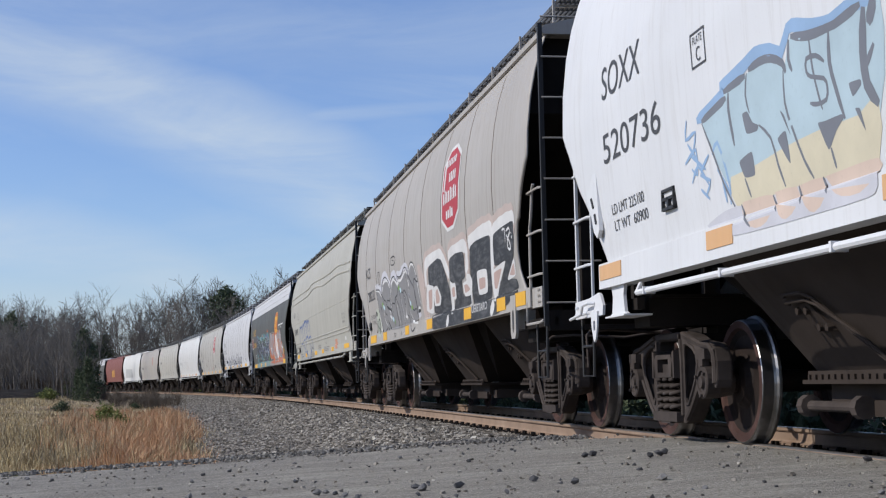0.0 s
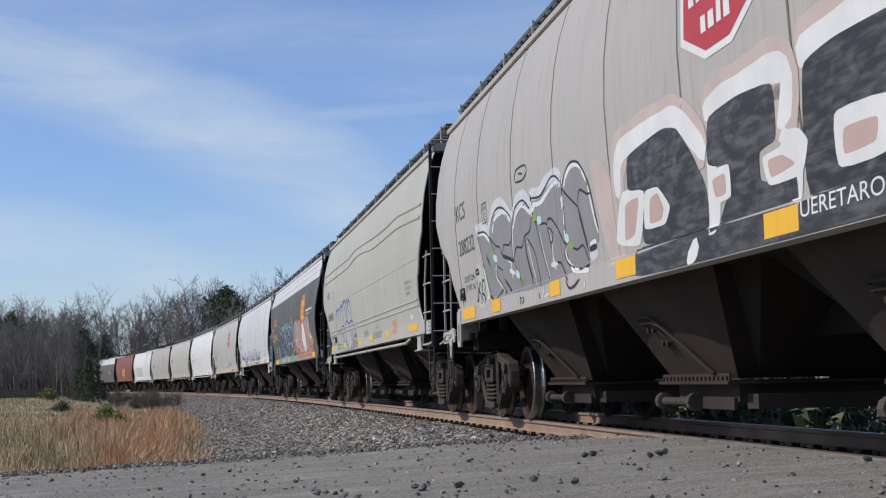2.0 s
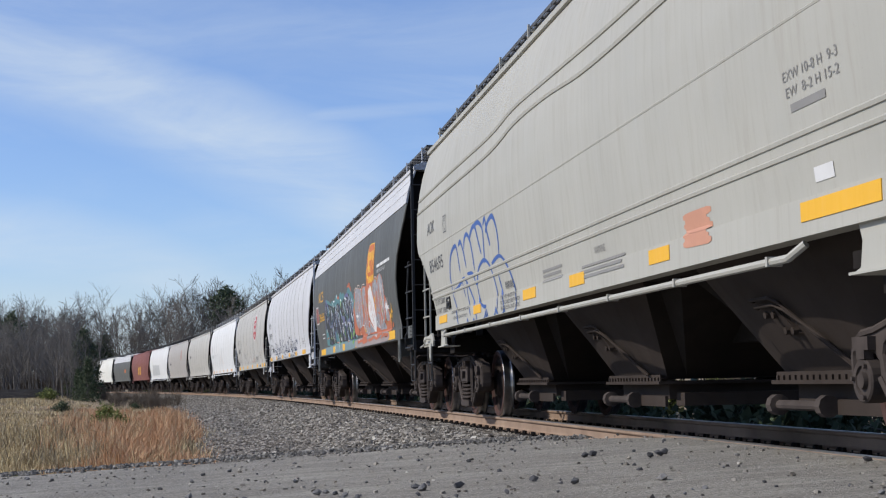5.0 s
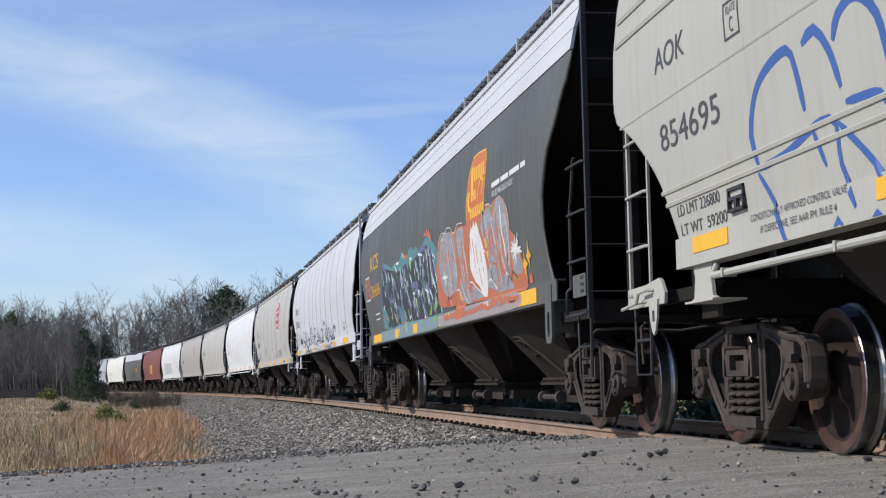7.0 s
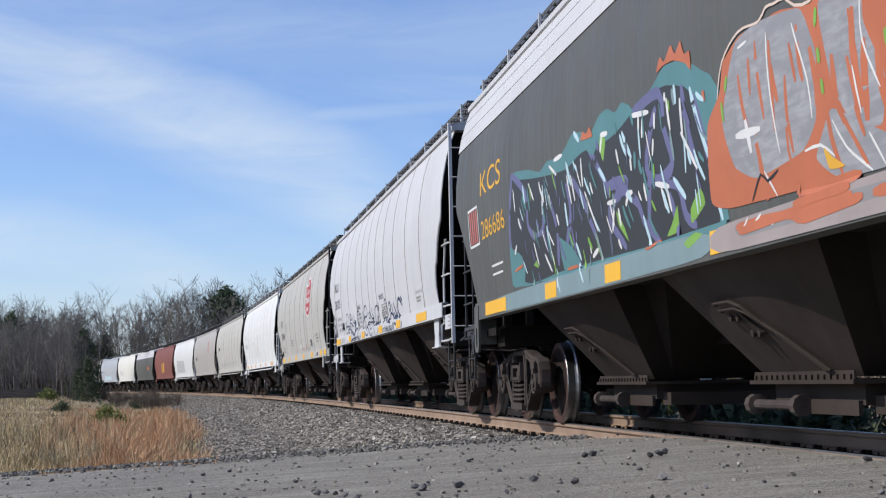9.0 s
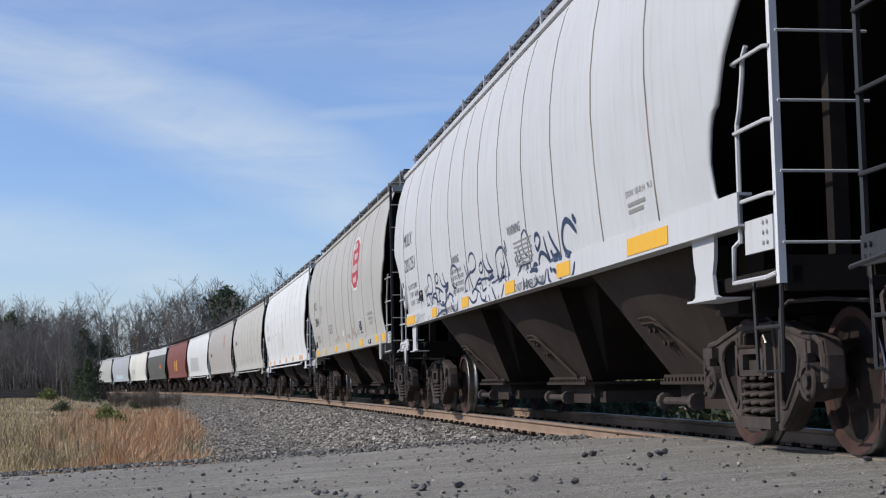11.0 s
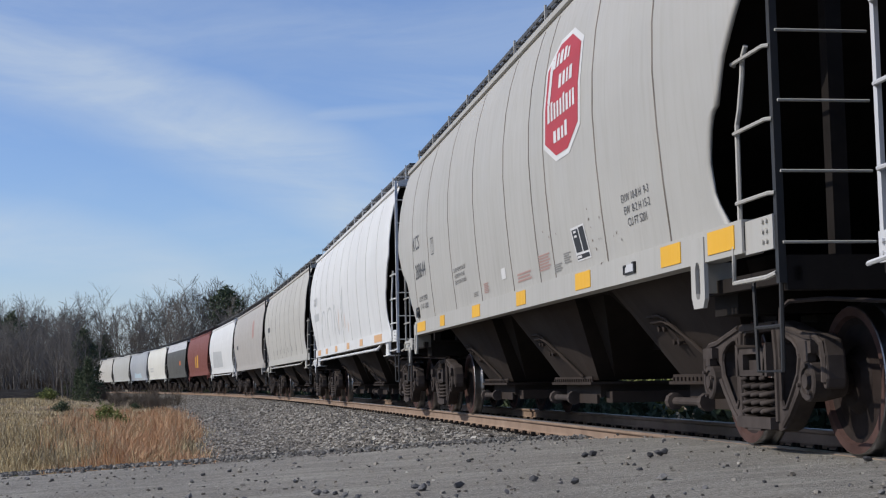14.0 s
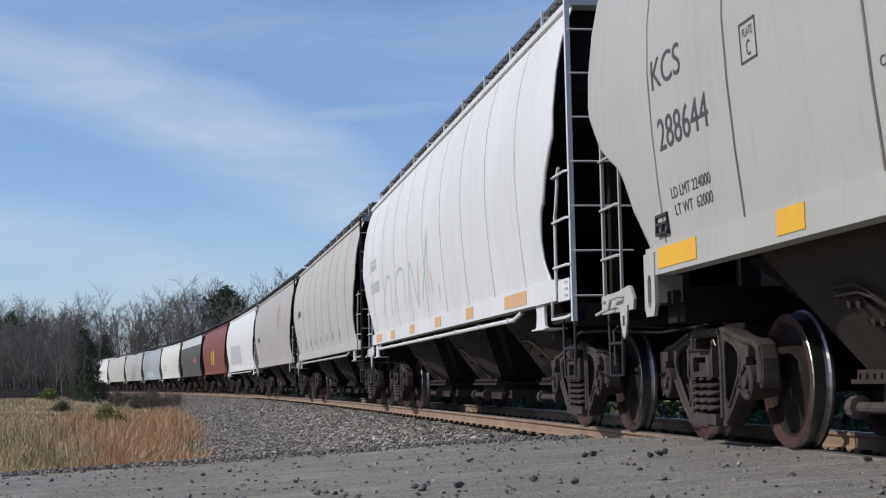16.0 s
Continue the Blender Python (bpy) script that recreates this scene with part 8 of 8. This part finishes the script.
def stones(name, centres, sizes, mat, label, flat=0.7, fine=False):
    """Broken stones of uneven shape, all in one mesh."""
    n = len(centres)
    half = n // 2
    V, F, at = [], [], 0
    for base, faces, lo, hi in (((ICO, ICO_F, 0, n),) if fine else ((OCTA, OCTA_F, 0, half), (CUBE, CUBE_F, half, n))):
        m = hi - lo
        if m == 0:
            continue
        v = base[None] * rng.uniform(0.55, 1.25, (m, len(base), 3))
        a = rng.uniform(0, 2 * math.pi, m)
        b = rng.uniform(-0.5, 0.5, m)
        x, y, z = v[..., 0].copy(), v[..., 1].copy(), v[..., 2] * flat
        y, z = y * np.cos(b)[:, None] - z * np.sin(b)[:, None], y * np.sin(b)[:, None] + z * np.cos(b)[:, None]
        x, y = x * np.cos(a)[:, None] - y * np.sin(a)[:, None], x * np.sin(a)[:, None] + y * np.cos(a)[:, None]
        v = np.stack([x, y, z], -1) * sizes[lo:hi, None, None] + centres[lo:hi, None, :]
        V.append(v.reshape(-1, 3))
        F.append((faces[None] + (np.arange(m) * len(base))[:, None, None]).reshape(-1, 3) + at)
        at += m * len(base)
    me = mesh_from(name, np.concatenate(V).tolist(), np.concatenate(F).tolist(), mat)
    return tagged(new(name, me), label, kind="stuff")


def scatter_ballast(n, s0, s1, w0, w1, lo, hi, bias=1.0):
    c, z = [], []
    for _ in range(n):
        s = s0 + (s1 - s0) * rng.random() ** bias
        w = rng.uniform(w0, w1)
        p = on_track(s, w)
        if p.y < road_edge(p.x) + 0.1 or (w > 1.0 and p.x < grass_edge(p.y) + rng.normal(0, 0.25)):
            continue
        c.append((p.x, p.y, ground_height(s, w) + 0.012))
        z.append(rng.uniform(lo, hi))
    return np.array(c), np.array(z)


def road_edge(x):
    return ROAD_FAR + 0.25 + 0.06 * max(0, 3.0 - x) - 1.3 * smoothstep(2.2, 3.7, x)


def grass_edge(y):
    return min(-0.036 * y + 0.05, track_x(y) - 4.9) + 0.45 * noise.noise(Vector((y * 0.35, 1, 0))) + 0.2 * noise.noise(Vector((y * 1.4, 4, 0)))


stones("ballast_stones", *scatter_ballast(40000, 11.5, 46, 0.9, 5.6, 0.020, 0.052, 1.25), STONE, "grey crushed stone ballast beside the track")
stones("ballast_stones", *scatter_ballast(20000, 42, 120, 0.9, 5.2, 0.03, 0.055), STONE, "grey crushed stone ballast further down the line")
# darker stone here holds track grime and the shade under the cars
stones("ballast_stones", *scatter_ballast(5000, 6, 50, -2.2, 0.68, 0.025, 0.045), DARKSTONE, "grey crushed stone ballast between the rails")

c, z = [], []
for _ in range(2600):
    x, y = rng.uniform(-5.5, 3.55), rng.uniform(4.5, 14.2)
    if y > road_edge(x) - 0.15:
        continue
    c.append((x, y, road_height(x) + 0.004))
    z.append(0.004 + 0.017 * rng.random() ** 3)
stones("road_grit", np.array(c), np.array(z), STONE, "fine pale grit on the road")
c, z = [], []
for _ in range(260):
    x, y = rng.uniform(-4.5, 3.5), rng.uniform(5.0, 12.8)
    c.append((x, y, road_height(x) + 0.008))
    z.append(0.008 + 0.016 * rng.random() ** 2)
for x, y in ((2.75, 9.7), (2.83, 9.85), (2.66, 9.62), (2.4, 10.2), (2.32, 10.1), (0.41, 8.5), (0.46, 8.4), (0.36, 8.55), (0.5, 8.2), (1.6, 8.3), (1.75, 7.9), (1.16, 8.3), (0.92, 8.4), (0.95, 8.3), (-0.06, 8.5), (1.32, 7.6), (2.2, 7.7), (3.5, 8.0), (-0.4, 9.0), (0.56, 8.0)):
    c.append((x, y, road_height(x) + 0.02))
    z.append(0.020 + 0.016 * rng.random())
stones("loose_road_stones", np.array(c), np.array(z), DARKSTONE, "dark loose stones lying on the road", 0.7, True)
c, z = [], []
for _ in range(4200):
    x = rng.uniform(-7, 3.0)
    y = road_edge(x) + 0.08 - abs(rng.normal(0, 0.45))
    c.append((x, y, road_height(x) + 0.004 - 0.25 * smoothstep(-0.05, 0.3, y - road_edge(x))))
    z.append(0.008 + 0.018 * rng.random() ** 2)
stones("road_edge_gravel", np.array(c), np.array(z), EDGESTONE, "dark gravel spilled along the road's edge")


def blades(name, roots, heights, widths, mat, label, lean=0.55):
    """Narrow bent grass blades, two quads each, all in one mesh."""
    n = len(roots)
    a = rng.uniform(0, 2 * math.pi, n)
    side = np.stack([np.cos(a), np.sin(a), np.zeros(n)], -1) * widths[:, None] / 2
    b = rng.uniform(0, 2 * math.pi, n)
    tip = np.stack([np.cos(b), np.sin(b), np.zeros(n)], -1) * (heights * np.abs(rng.normal(0, lean, n)))[:, None]
    up = np.zeros((n, 3))
    up[:, 2] = heights
    mid = roots + up * 0.55 + tip * 0.3
    top = roots + up + tip
    v = np.stack([roots - side, roots + side, mid - side * 0.9, mid + side * 0.9, top], 1).reshape(-1, 3)
    k = (np.arange(n) * 5)[:, None]
    f = np.concatenate([k + np.array([0, 1, 3]), k + np.array([0, 3, 2]), k + np.array([2, 3, 4])], 0)
    return tagged(new(name, mesh_from(name, v.tolist(), f.tolist(), mat)), label, kind="stuff")


def sow(n, y0, y1, x_of, h0, h1, keep, blades_each=5, spread=0.09):
    r, h, w = [], [], []
    for _ in range(n):
        y = y0 + (y1 - y0) * rng.random() ** 1.6
        x = x_of(y)
        if not keep(x, y):
            continue
        z = field_z(x, y) - 0.02
        clump = (0.40 + 0.60 * smoothstep(0.5, 9, y - road_edge(x))) * (0.55 + 0.85 * max(0, noise.noise(Vector((x * 1.3, y * 0.45, 11))) + 0.30))
        tall = (h0 + (h1 - h0) * rng.random()) * clump * (1 - 0.35 * smoothstep(35, 55, y))
        for _ in range(blades_each):
            r.append((x + rng.normal(0, spread), y + rng.normal(0, spread), z))
            h.append(tall * rng.uniform(0.55, 1.1))
            w.append(0.003 + 0.00022 * y + 0.003 * rng.random())
    return np.array(r), np.array(h), np.array(w)


def in_field(x, y):
    return x < grass_edge(y) + rng.normal(0, 0.22) and y > road_edge(x) + 0.1


def russet(x, y):
    """Where the tall russet grass stands."""
    n = noise.noise(Vector((x * 0.5, y * 0.15, 7)))
    return in_field(x, y) and grass_edge(y) - x < (0.3 + 0.062 * y) * (1 + 0.9 * n) * (0.25 + 1.5 * rng.random() ** 1.5) and noise.noise(Vector((x * 1.3, y * 0.6, 2))) > -0.25 and rng.random() < 0.25 + 0.75 * smoothstep(-0.2, 0.3, noise.noise(Vector((x * 0.9, y * 0.3, 31))))


blades("russet_grass", *sow(11500, 14.9, 70, lambda y: grass_edge(y) - (0.4 + 0.09 * y) * rng.random(), 0.20, 0.66, russet, 9), GRASS, "tall russet broom grass at the edge of the gravel")
blades("straw_grass", *sow(19000, 14.6, 118, lambda y: grass_edge(y) - (2 + 0.22 * y) * rng.random() - 0.02, 0.12, 0.42, in_field, 6), STRAW, "pale dry straw-coloured grass of the field")
blades("low_grass", *sow(7500, 14.4, 60, lambda y: grass_edge(y) + 0.3 - (1 + 0.2 * y) * rng.random(), 0.08, 0.22, lambda x, y: y > road_edge(x) + 0.05, 5), STRAW, "short dry grass at the field's foot")


blades("dead_weeds", *sow(3800, 14.8, 112, lambda y: grass_edge(y) - (1 + 0.22 * y) * rng.random() - 0.1, 0.30, 0.70, lambda x, y: in_field(x, y) and noise.noise(Vector((x * 0.5, y * 0.2, 21))) > 0.12, 6), WEED, "grey-brown dead weeds standing in the grass")


def branch_lines(r, height, spread, levels, seed, fine=2):
    """Limbs of a bare tree as (points, radii, level)."""
    rd = random.Random(seed)
    out = []

    def grow(p, d, length, rad, level):
        pts, n = [p], 5 if level == 0 else 4 if level == 1 else 3 if level == 2 else int(fine)
        dirs = []
        for i in range(n):
            d = (d + Vector((rd.gauss(0, 0.09), rd.gauss(0, 0.09), 0.05 + rd.gauss(0, 0.05))) * (1 if level == 0 else 1.7)).normalized()
            p = p + d * length / n
            pts.append(p)
            dirs.append(d)
        rs = [rad * (1 - 0.75 * i / n) for i in range(n + 1)]
        out.append((pts, rs, level))
        if level >= levels:
            return
        kids = (rd.randint(9, 13), rd.randint(5, 7), rd.randint(4, 5), 3)[level]
        for k in range(kids):
            f = (0.28 + 0.72 * (k + rd.random()) / kids) if level == 0 else (0.2 + 0.8 * rd.random())
            i = min(n - 1, int(f * n))
            q = pts[i].lerp(pts[i + 1], f * n - i)
            az = rd.uniform(0, 2 * math.pi)
            side = Vector((math.cos(az), math.sin(az), 0))
            side = (side - dirs[i] * side.dot(dirs[i])).normalized()
            ang = rd.uniform(0.45, 0.95) * spread
            grow(q, (dirs[i] * math.cos(ang) + side * math.sin(ang)).normalized(), length * (0.48 - 0.18 * f if level == 0 else 0.52) * rd.uniform(0.8, 1.2), max(rs[i] * 0.5, 0.007), level + 1)

    grow(Vector((0, 0, -0.3)), Vector((rd.gauss(0, 0.05), rd.gauss(0, 0.05), 1)).normalized(), height, r, 0)
    return out


def tubes_mesh(name, lines, mat, sides, thin=0.0):
    V, F = [], []
    for pts, rs, level in lines:
        n = sides if level == 0 else 3
        base = len(V)
        for i, p in enumerate(pts):
            d = (pts[min(i + 1, len(pts) - 1)] - pts[max(0, i - 1)]).normalized()
            a = d.orthogonal().normalized()
            b = d.cross(a)
            for k in range(n):
                t = 2 * math.pi * k / n
                V.append(p + max(rs[i], thin) * (a * math.cos(t) + b * math.sin(t)))
        for i in range(len(pts) - 1):
            for k in range(n):
                F.append((base + i * n + k, base + i * n + (k + 1) % n, base + (i + 1) * n + (k + 1) % n, base + (i + 1) * n + k))
    return mesh_from(name, V, F, mat)


def bare_tree(height, spread, seed, levels=3, thin=0.010, fine=2):
    lines = branch_lines(height * 0.0125, height, spread, levels, seed, fine)
    return (tubes_mesh("trunk", [l for l in lines if l[2] == 0], BARK, 7), tubes_mesh("crown", [l for l in lines if l[2] > 0], BARK, 3, thin))


def leaf_cloud(name, centres, n, leaf, mat, seed):
    """A crown of many small leaf clumps round limb ends."""
    g = np.random.default_rng(seed)
    c = np.array([centres[i][:3] for i in g.integers(0, len(centres), n)])
    s = np.array([centres[i % len(centres)][3] for i in range(n)])
    p = c + g.normal(0, 0.5, (n, 3)) * s[:, None] * np.array([1, 1, 0.7])
    d = g.normal(0, 1, (n, 3, 3)) * leaf
    v = (p[:, None] + d).reshape(-1, 3)
    f = np.arange(n * 3).reshape(-1, 3)
    return mesh_from(name, v.tolist(), f.tolist(), mat)


def put_tree(name, meshes, x, y, z, turn, scale, label, group=""):
    t = tagged(new(name), label, "tree" if "tree" in name or "pine" in name or "cedar" in name else "bush", group)
    t.matrix_basis = Matrix.Translation((x, y, z)) @ Matrix.Rotation(turn, 4, "Z") @ Matrix.Diagonal((scale, scale, scale, 1))
    for n, me in zip(("trunk", "crown"), meshes):
        part(n, me, None, t)
    return t


BARE = [bare_tree(h, s, 20 + i) for i, (h, s) in enumerate(((10, 0.9), (11, 0.75), (9, 1.1), (12, 0.7), (8, 1.0), (10, 0.6), (11, 1.0)))]
rt = random.Random(8)


def polar(az, dist):
    return dist * math.sin(radians(az)), dist * math.cos(radians(az))


# the thicket on the near side of the bend
for i in range(74):
    az = -6.6 - 5.8 * rt.random() ** 0.8
    dist = rt.uniform(104, 165)
    x, y = polar(az, dist)
    if x > track_x(y) - 6:
        continue
    top = 2.55 + 0.5 * rt.random() - (0.35 if az < -8.6 else 0)
    if rt.random() < 0.4:
        top *= 0.62
    k = rt.randrange(len(BARE))
    size = (dist * math.tan(radians(top)) + 1.0) / (10, 11, 9, 12, 8, 10, 11)[k] * 0.98
    put_tree("bare_tree", BARE[k], x, y, field_z(x, y), rt.uniform(0, 6.28), size * 0.78, "leafless grey-brown tree in the thicket", "trees of the thicket")
x, y = polar(-6.15, 150)
put_tree("bare_tree", BARE[3], x, y, field_z(x, y), 1.0, (150 * math.tan(radians(3.35)) + 1) / 12 * 0.90, "tall leafless tree standing above the thicket", "trees of the thicket")
FAR_BARE = [bare_tree(h, sp, 40 + i, 3, 0.015, 1) for i, (h, sp) in enumerate(((10, 0.9), (11, 0.75), (9, 1.0), (12, 0.7), (8, 0.9), (10, 0.6), (11, 0.85)))]
# the wood behind the bend
for i in range(120):
    az = -10.5 + 13.0 * rt.random()
    x, y = polar(az, rt.uniform(232, 300))
    dist = math.hypot(x, y)
    if x < track_x(y) + 7 and az > -6.8:
        continue
    top = (2.75 + 0.35 * rt.random()) if az < -3.6 else (3.1 + 0.8 * rt.random())
    if rt.random() < 0.45:
        top *= 0.75
    k = rt.randrange(len(BARE))
    size = (dist * math.tan(radians(top)) + 1.2) / (10, 11, 9, 12, 8, 10, 11)[k]
    put_tree("bare_tree", FAR_BARE[k], x, y, field_z(x, y) + 0.3, rt.uniform(0, 6.28), size * 0.82, "leafless tree of the wood behind the line", "trees of the far wood")


def round_pine(height, seed, wide=1.0, low=0.45):
    g = random.Random(seed)
    lines = [([Vector((0, 0, -0.3)), Vector((0.1, 0, height * 0.5)), Vector((0, 0.1, height * 0.95))], [height * 0.018, height * 0.013, 0.03], 0)]
    tips = []
    for k in range(46):
        f = low + (1 - low) * k / 46
        a = k * 2.4
        reach = height * 0.24 * wide * math.sin(math.pi * min(1, 0.22 + 0.80 * (f - low) / (1 - low))) * g.uniform(0.65, 1.15)
        q = Vector((math.cos(a) * reach, math.sin(a) * reach, height * f + 0.12 * reach))
        lines.append(([Vector((0, 0, height * f * 0.96)), q * 0.5 + Vector((0, 0, height * f * 0.49)), q], [0.06, 0.04, 0.015], 1))
        tips += [(q.x, q.y, q.z, height * 0.055), (q.x * 0.6, q.y * 0.6, q.z, height * 0.055)]
    return (tubes_mesh("trunk", lines, BARK, 6), leaf_cloud("crown", tips, 3000, 0.15, NEEDLE, seed))


def cedar(height, seed):
    g = random.Random(seed)
    lines = [([Vector((0, 0, -0.3)), Vector((0, 0, height))], [height * 0.02, 0.02], 0)]
    tips = []
    for k in range(50):
        f = 0.06 + 0.92 * k / 50
        a = k * 2.4
        reach = height * 0.26 * (1 - f) ** 0.7 * g.uniform(0.7, 1.15)
        q = Vector((math.cos(a) * reach, math.sin(a) * reach, height * f))
        lines.append(([Vector((0, 0, height * f)), q], [0.03, 0.01], 1))
        tips += [(q.x, q.y, q.z, height * 0.06), (q.x * 0.5, q.y * 0.5, q.z, height * 0.06)]
    return (tubes_mesh("trunk", lines, BARK, 5), leaf_cloud("crown", tips, 3600, height * 0.014, NEEDLE, seed))


PINE = round_pine(15, 3, 0.88, 0.62)
for az, dist, h in ((-1.08, 258, 18.3), (-9.2, 175, 9.3), (-0.2, 275, 15.0)):
    x, y = polar(az, dist)
    put_tree("pine", PINE, x, y, field_z(x, y), az, h / 15, "dark green round-crowned pine above the bare trees", "pines")
CEDAR = cedar(8, 5)
for az, dist, h in ((-5.72, 246, 10.2), (-6.5, 118, 5.6), (-6.75, 110, 4.3), (-6.25, 122, 4.8), (-5.98, 242, 8.6), (-5.5, 249, 7.6)):
    x, y = polar(az, dist)
    put_tree("cedar", CEDAR, x, y, field_z(x, y), az * 3, h / 8, "dark green cedar at the edge of the thicket", "cedars")


def bush_meshes(mat, seed, n=2200, leaf=0.035, r=0.7):
    g = random.Random(seed)
    lines, tips = [], []
    for k in range(22):
        a, b = g.uniform(0, 6.28), g.uniform(0.3, 1.35)
        q = Vector((math.cos(a) * math.cos(b), math.sin(a) * math.cos(b), math.sin(b))) * r * g.uniform(0.6, 1.1)
        lines.append(([Vector((0, 0, -0.1)), q * 0.5 + Vector((0, 0, 0.05)), q], [0.018, 0.012, 0.005], 1))
        tips += [(q.x, q.y, q.z, r * 0.3), (q.x * 0.6, q.y * 0.6, q.z * 0.6, r * 0.3)]
    return (tubes_mesh("trunk", lines, BARK, 3), leaf_cloud("crown", tips, n, leaf, mat, seed))


def twig_bush(seed):
    """Leafless brush: many thin stems that fork."""
    g = random.Random(seed)
    stems, twigs = [], []
    for k in range(34):
        a, lean = g.uniform(0, 6.28), g.uniform(0.05, 0.55)
        q0 = Vector((g.gauss(0, 0.18), g.gauss(0, 0.18), -0.1))
        d = Vector((math.cos(a) * lean, math.sin(a) * lean, 1)).normalized()
        n = g.uniform(0.6, 1.25)
        pts = [q0, q0 + d * n * 0.5 + Vector((g.gauss(0, 0.03), g.gauss(0, 0.03), 0)), q0 + d * n]
        stems.append((pts, [0.010, 0.007, 0.004], 1))
        for j in range(9):
            f = g.uniform(0.3, 1.0)
            p = pts[0].lerp(pts[2], f)
            e = (d + Vector((g.gauss(0, 0.5), g.gauss(0, 0.5), g.gauss(0, 0.25)))).normalized()
            twigs.append(([p, p + e * g.uniform(0.12, 0.35)], [0.005, 0.003], 1))
    return (tubes_mesh("trunk", stems, TWIG, 3), tubes_mesh("crown", twigs, TWIG, 3))


SAPLING = [bare_tree(5, 0.75, 60 + i, 2, 0.007) for i in range(4)]
GREEN_BUSH, DRY_BUSH, DARK_BUSH, LOW_GROWTH = bush_meshes(BUSH, 1), twig_bush(2), bush_meshes(NEEDLE, 3), bush_meshes(NEEDLE, 4, 700, 0.065)
for az, dist, s, kind, words in ((-5.65, 46, 0.95, GREEN_BUSH, "yellow-green bush in the dry grass"), (-5.25, 45.5, 0.6, GREEN_BUSH, "small yellow-green bush in the dry grass"), (-7.3, 66, 0.65, DARK_BUSH, "dark green bush in the dry grass"),
                                 (-7.84, 92, 0.95, GREEN_BUSH, "bright green bush before the thicket"), (-6.35, 93, 0.36, CEDAR, "dark evergreen cedar before the thicket"),
                                 (-4.6, 80, 0.5, DARK_BUSH, "dark green bush in the dry grass"), (-8.9, 19.5, 0.25, GREEN_BUSH, "small green weed at the road's edge"), (-6.72, 94, 0.27, CEDAR, "dark evergreen cedar before the thicket")):
    x, y = polar(az, dist)
    put_tree("bush", kind, x, y, field_z(x, y), az, s, words, "bushes of the field")
for i in range(44):
    x, y = polar(-6.7 - 5.9 * (i + rt.random()) / 44, rt.uniform(112, 132))
    put_tree("bush", DRY_BUSH, x, y, field_z(x, y), rt.uniform(0, 6), rt.uniform(1.3, 2.1), "leafless brown brush under the thicket", "brush of the thicket")
thicket_v, thicket_f = [], []
for i in range(190):
    az = -6.25 - 6.2 * rt.random()
    x, y = polar(az, rt.uniform(96, 128))
    turn, size, kind = rt.uniform(0, 6), rt.uniform(0.45, 1.0), SAPLING[i % 4]
    if x > track_x(y) - 7:
        continue
    m = Matrix.Translation((x, y, field_z(x, y))) @ Matrix.Rotation(turn, 4, "Z") @ Matrix.Scale(size, 4)
    for me in kind:
        at = len(thicket_v)
        thicket_v += [m @ v.co for v in me.vertices]
        thicket_f += [[at + k for k in p.vertices] for p in me.polygons]
tagged(new("thicket_saplings", mesh_from("thicket_saplings", thicket_v, thicket_f, BARK)), "leafless grey saplings at the thicket's foot", kind="stuff")
for i in range(46):
    y = rt.uniform(76, 140)
    x = track_x(y) - rt.uniform(3.9, 8.0)
    put_tree("bush", DRY_BUSH, x, y, field_z(x, y), rt.uniform(0, 6), rt.uniform(0.5, 1.05), "leafless brown brush beside the ballast", "brush beside the track")
# brush and small trees along the far side of the track
for i in range(95):
    s = -30 + 250 * (i + rt.random()) / 95
    p = on_track(s, -rt.uniform(6.5, 10.0))
    kind = DARK_BUSH if rt.random() < 0.22 else GREEN_BUSH if rt.random() < 0.2 else DRY_BUSH
    put_tree("bush", kind, p.x, p.y, -0.6, rt.uniform(0, 6), rt.uniform(1.8, 3.8), "tangled brush on the far side of the track", "brush beyond the track")
for i in range(60):
    s = -30 + 270 * (i + rt.random()) / 60
    p = on_track(s, -rt.uniform(10.5, 22))
    put_tree("bare_tree", SAPLING[i % 4], p.x, p.y, -0.5, rt.uniform(0, 6), rt.uniform(1.2, 1.8), "leafless tree on the far side of the track", "trees beyond the track")

# low evergreen growth in the train's shade, added to blacken the view below the cars, and a sunlit bush behind it
for i in range(70):
    s = -18 + 140 * (i + rt.random()) / 70
    p = on_track(s, -rt.uniform(4.4, 5.8))
    put_tree("bush", LOW_GROWTH, p.x, p.y, -0.66, rt.uniform(0, 6), rt.uniform(1.0, 1.5), "added dark evergreen undergrowth that deepens the shade beyond the far ballast", "undergrowth beyond the track")
for x, y, s in ((12.4, 37.2, 1.5), (13.0, 39.0, 1.2)):
    put_tree("bush", GREEN_BUSH, x, y, -0.5, x, s, "sunlit yellow-green bush on the far side of the track", "undergrowth beyond the track")

# a stack of old ties at the far edge of the field
px, py = polar(-9.0, 92)
for i in range(9):
    bm = bmesh.new()
    box(bm, -1.35, 1.35, -0.11, 0.11, 0, 0.17)
    t = tagged(new("old_tie", mesh_of("old_tie", bm, TIE)), "dark old timber tie in a loose stack", "timber", "stack of old ties")
    t.matrix_basis = Matrix.Translation((px - 0.9 + 0.9 * (i % 3), py + 0.25 * (i % 3), field_z(px, py) + 0.12 + 0.18 * (i // 3))) @ Matrix.Rotation(0.25 + 0.1 * math.sin(i * 2.3), 4, "Z")


motions()
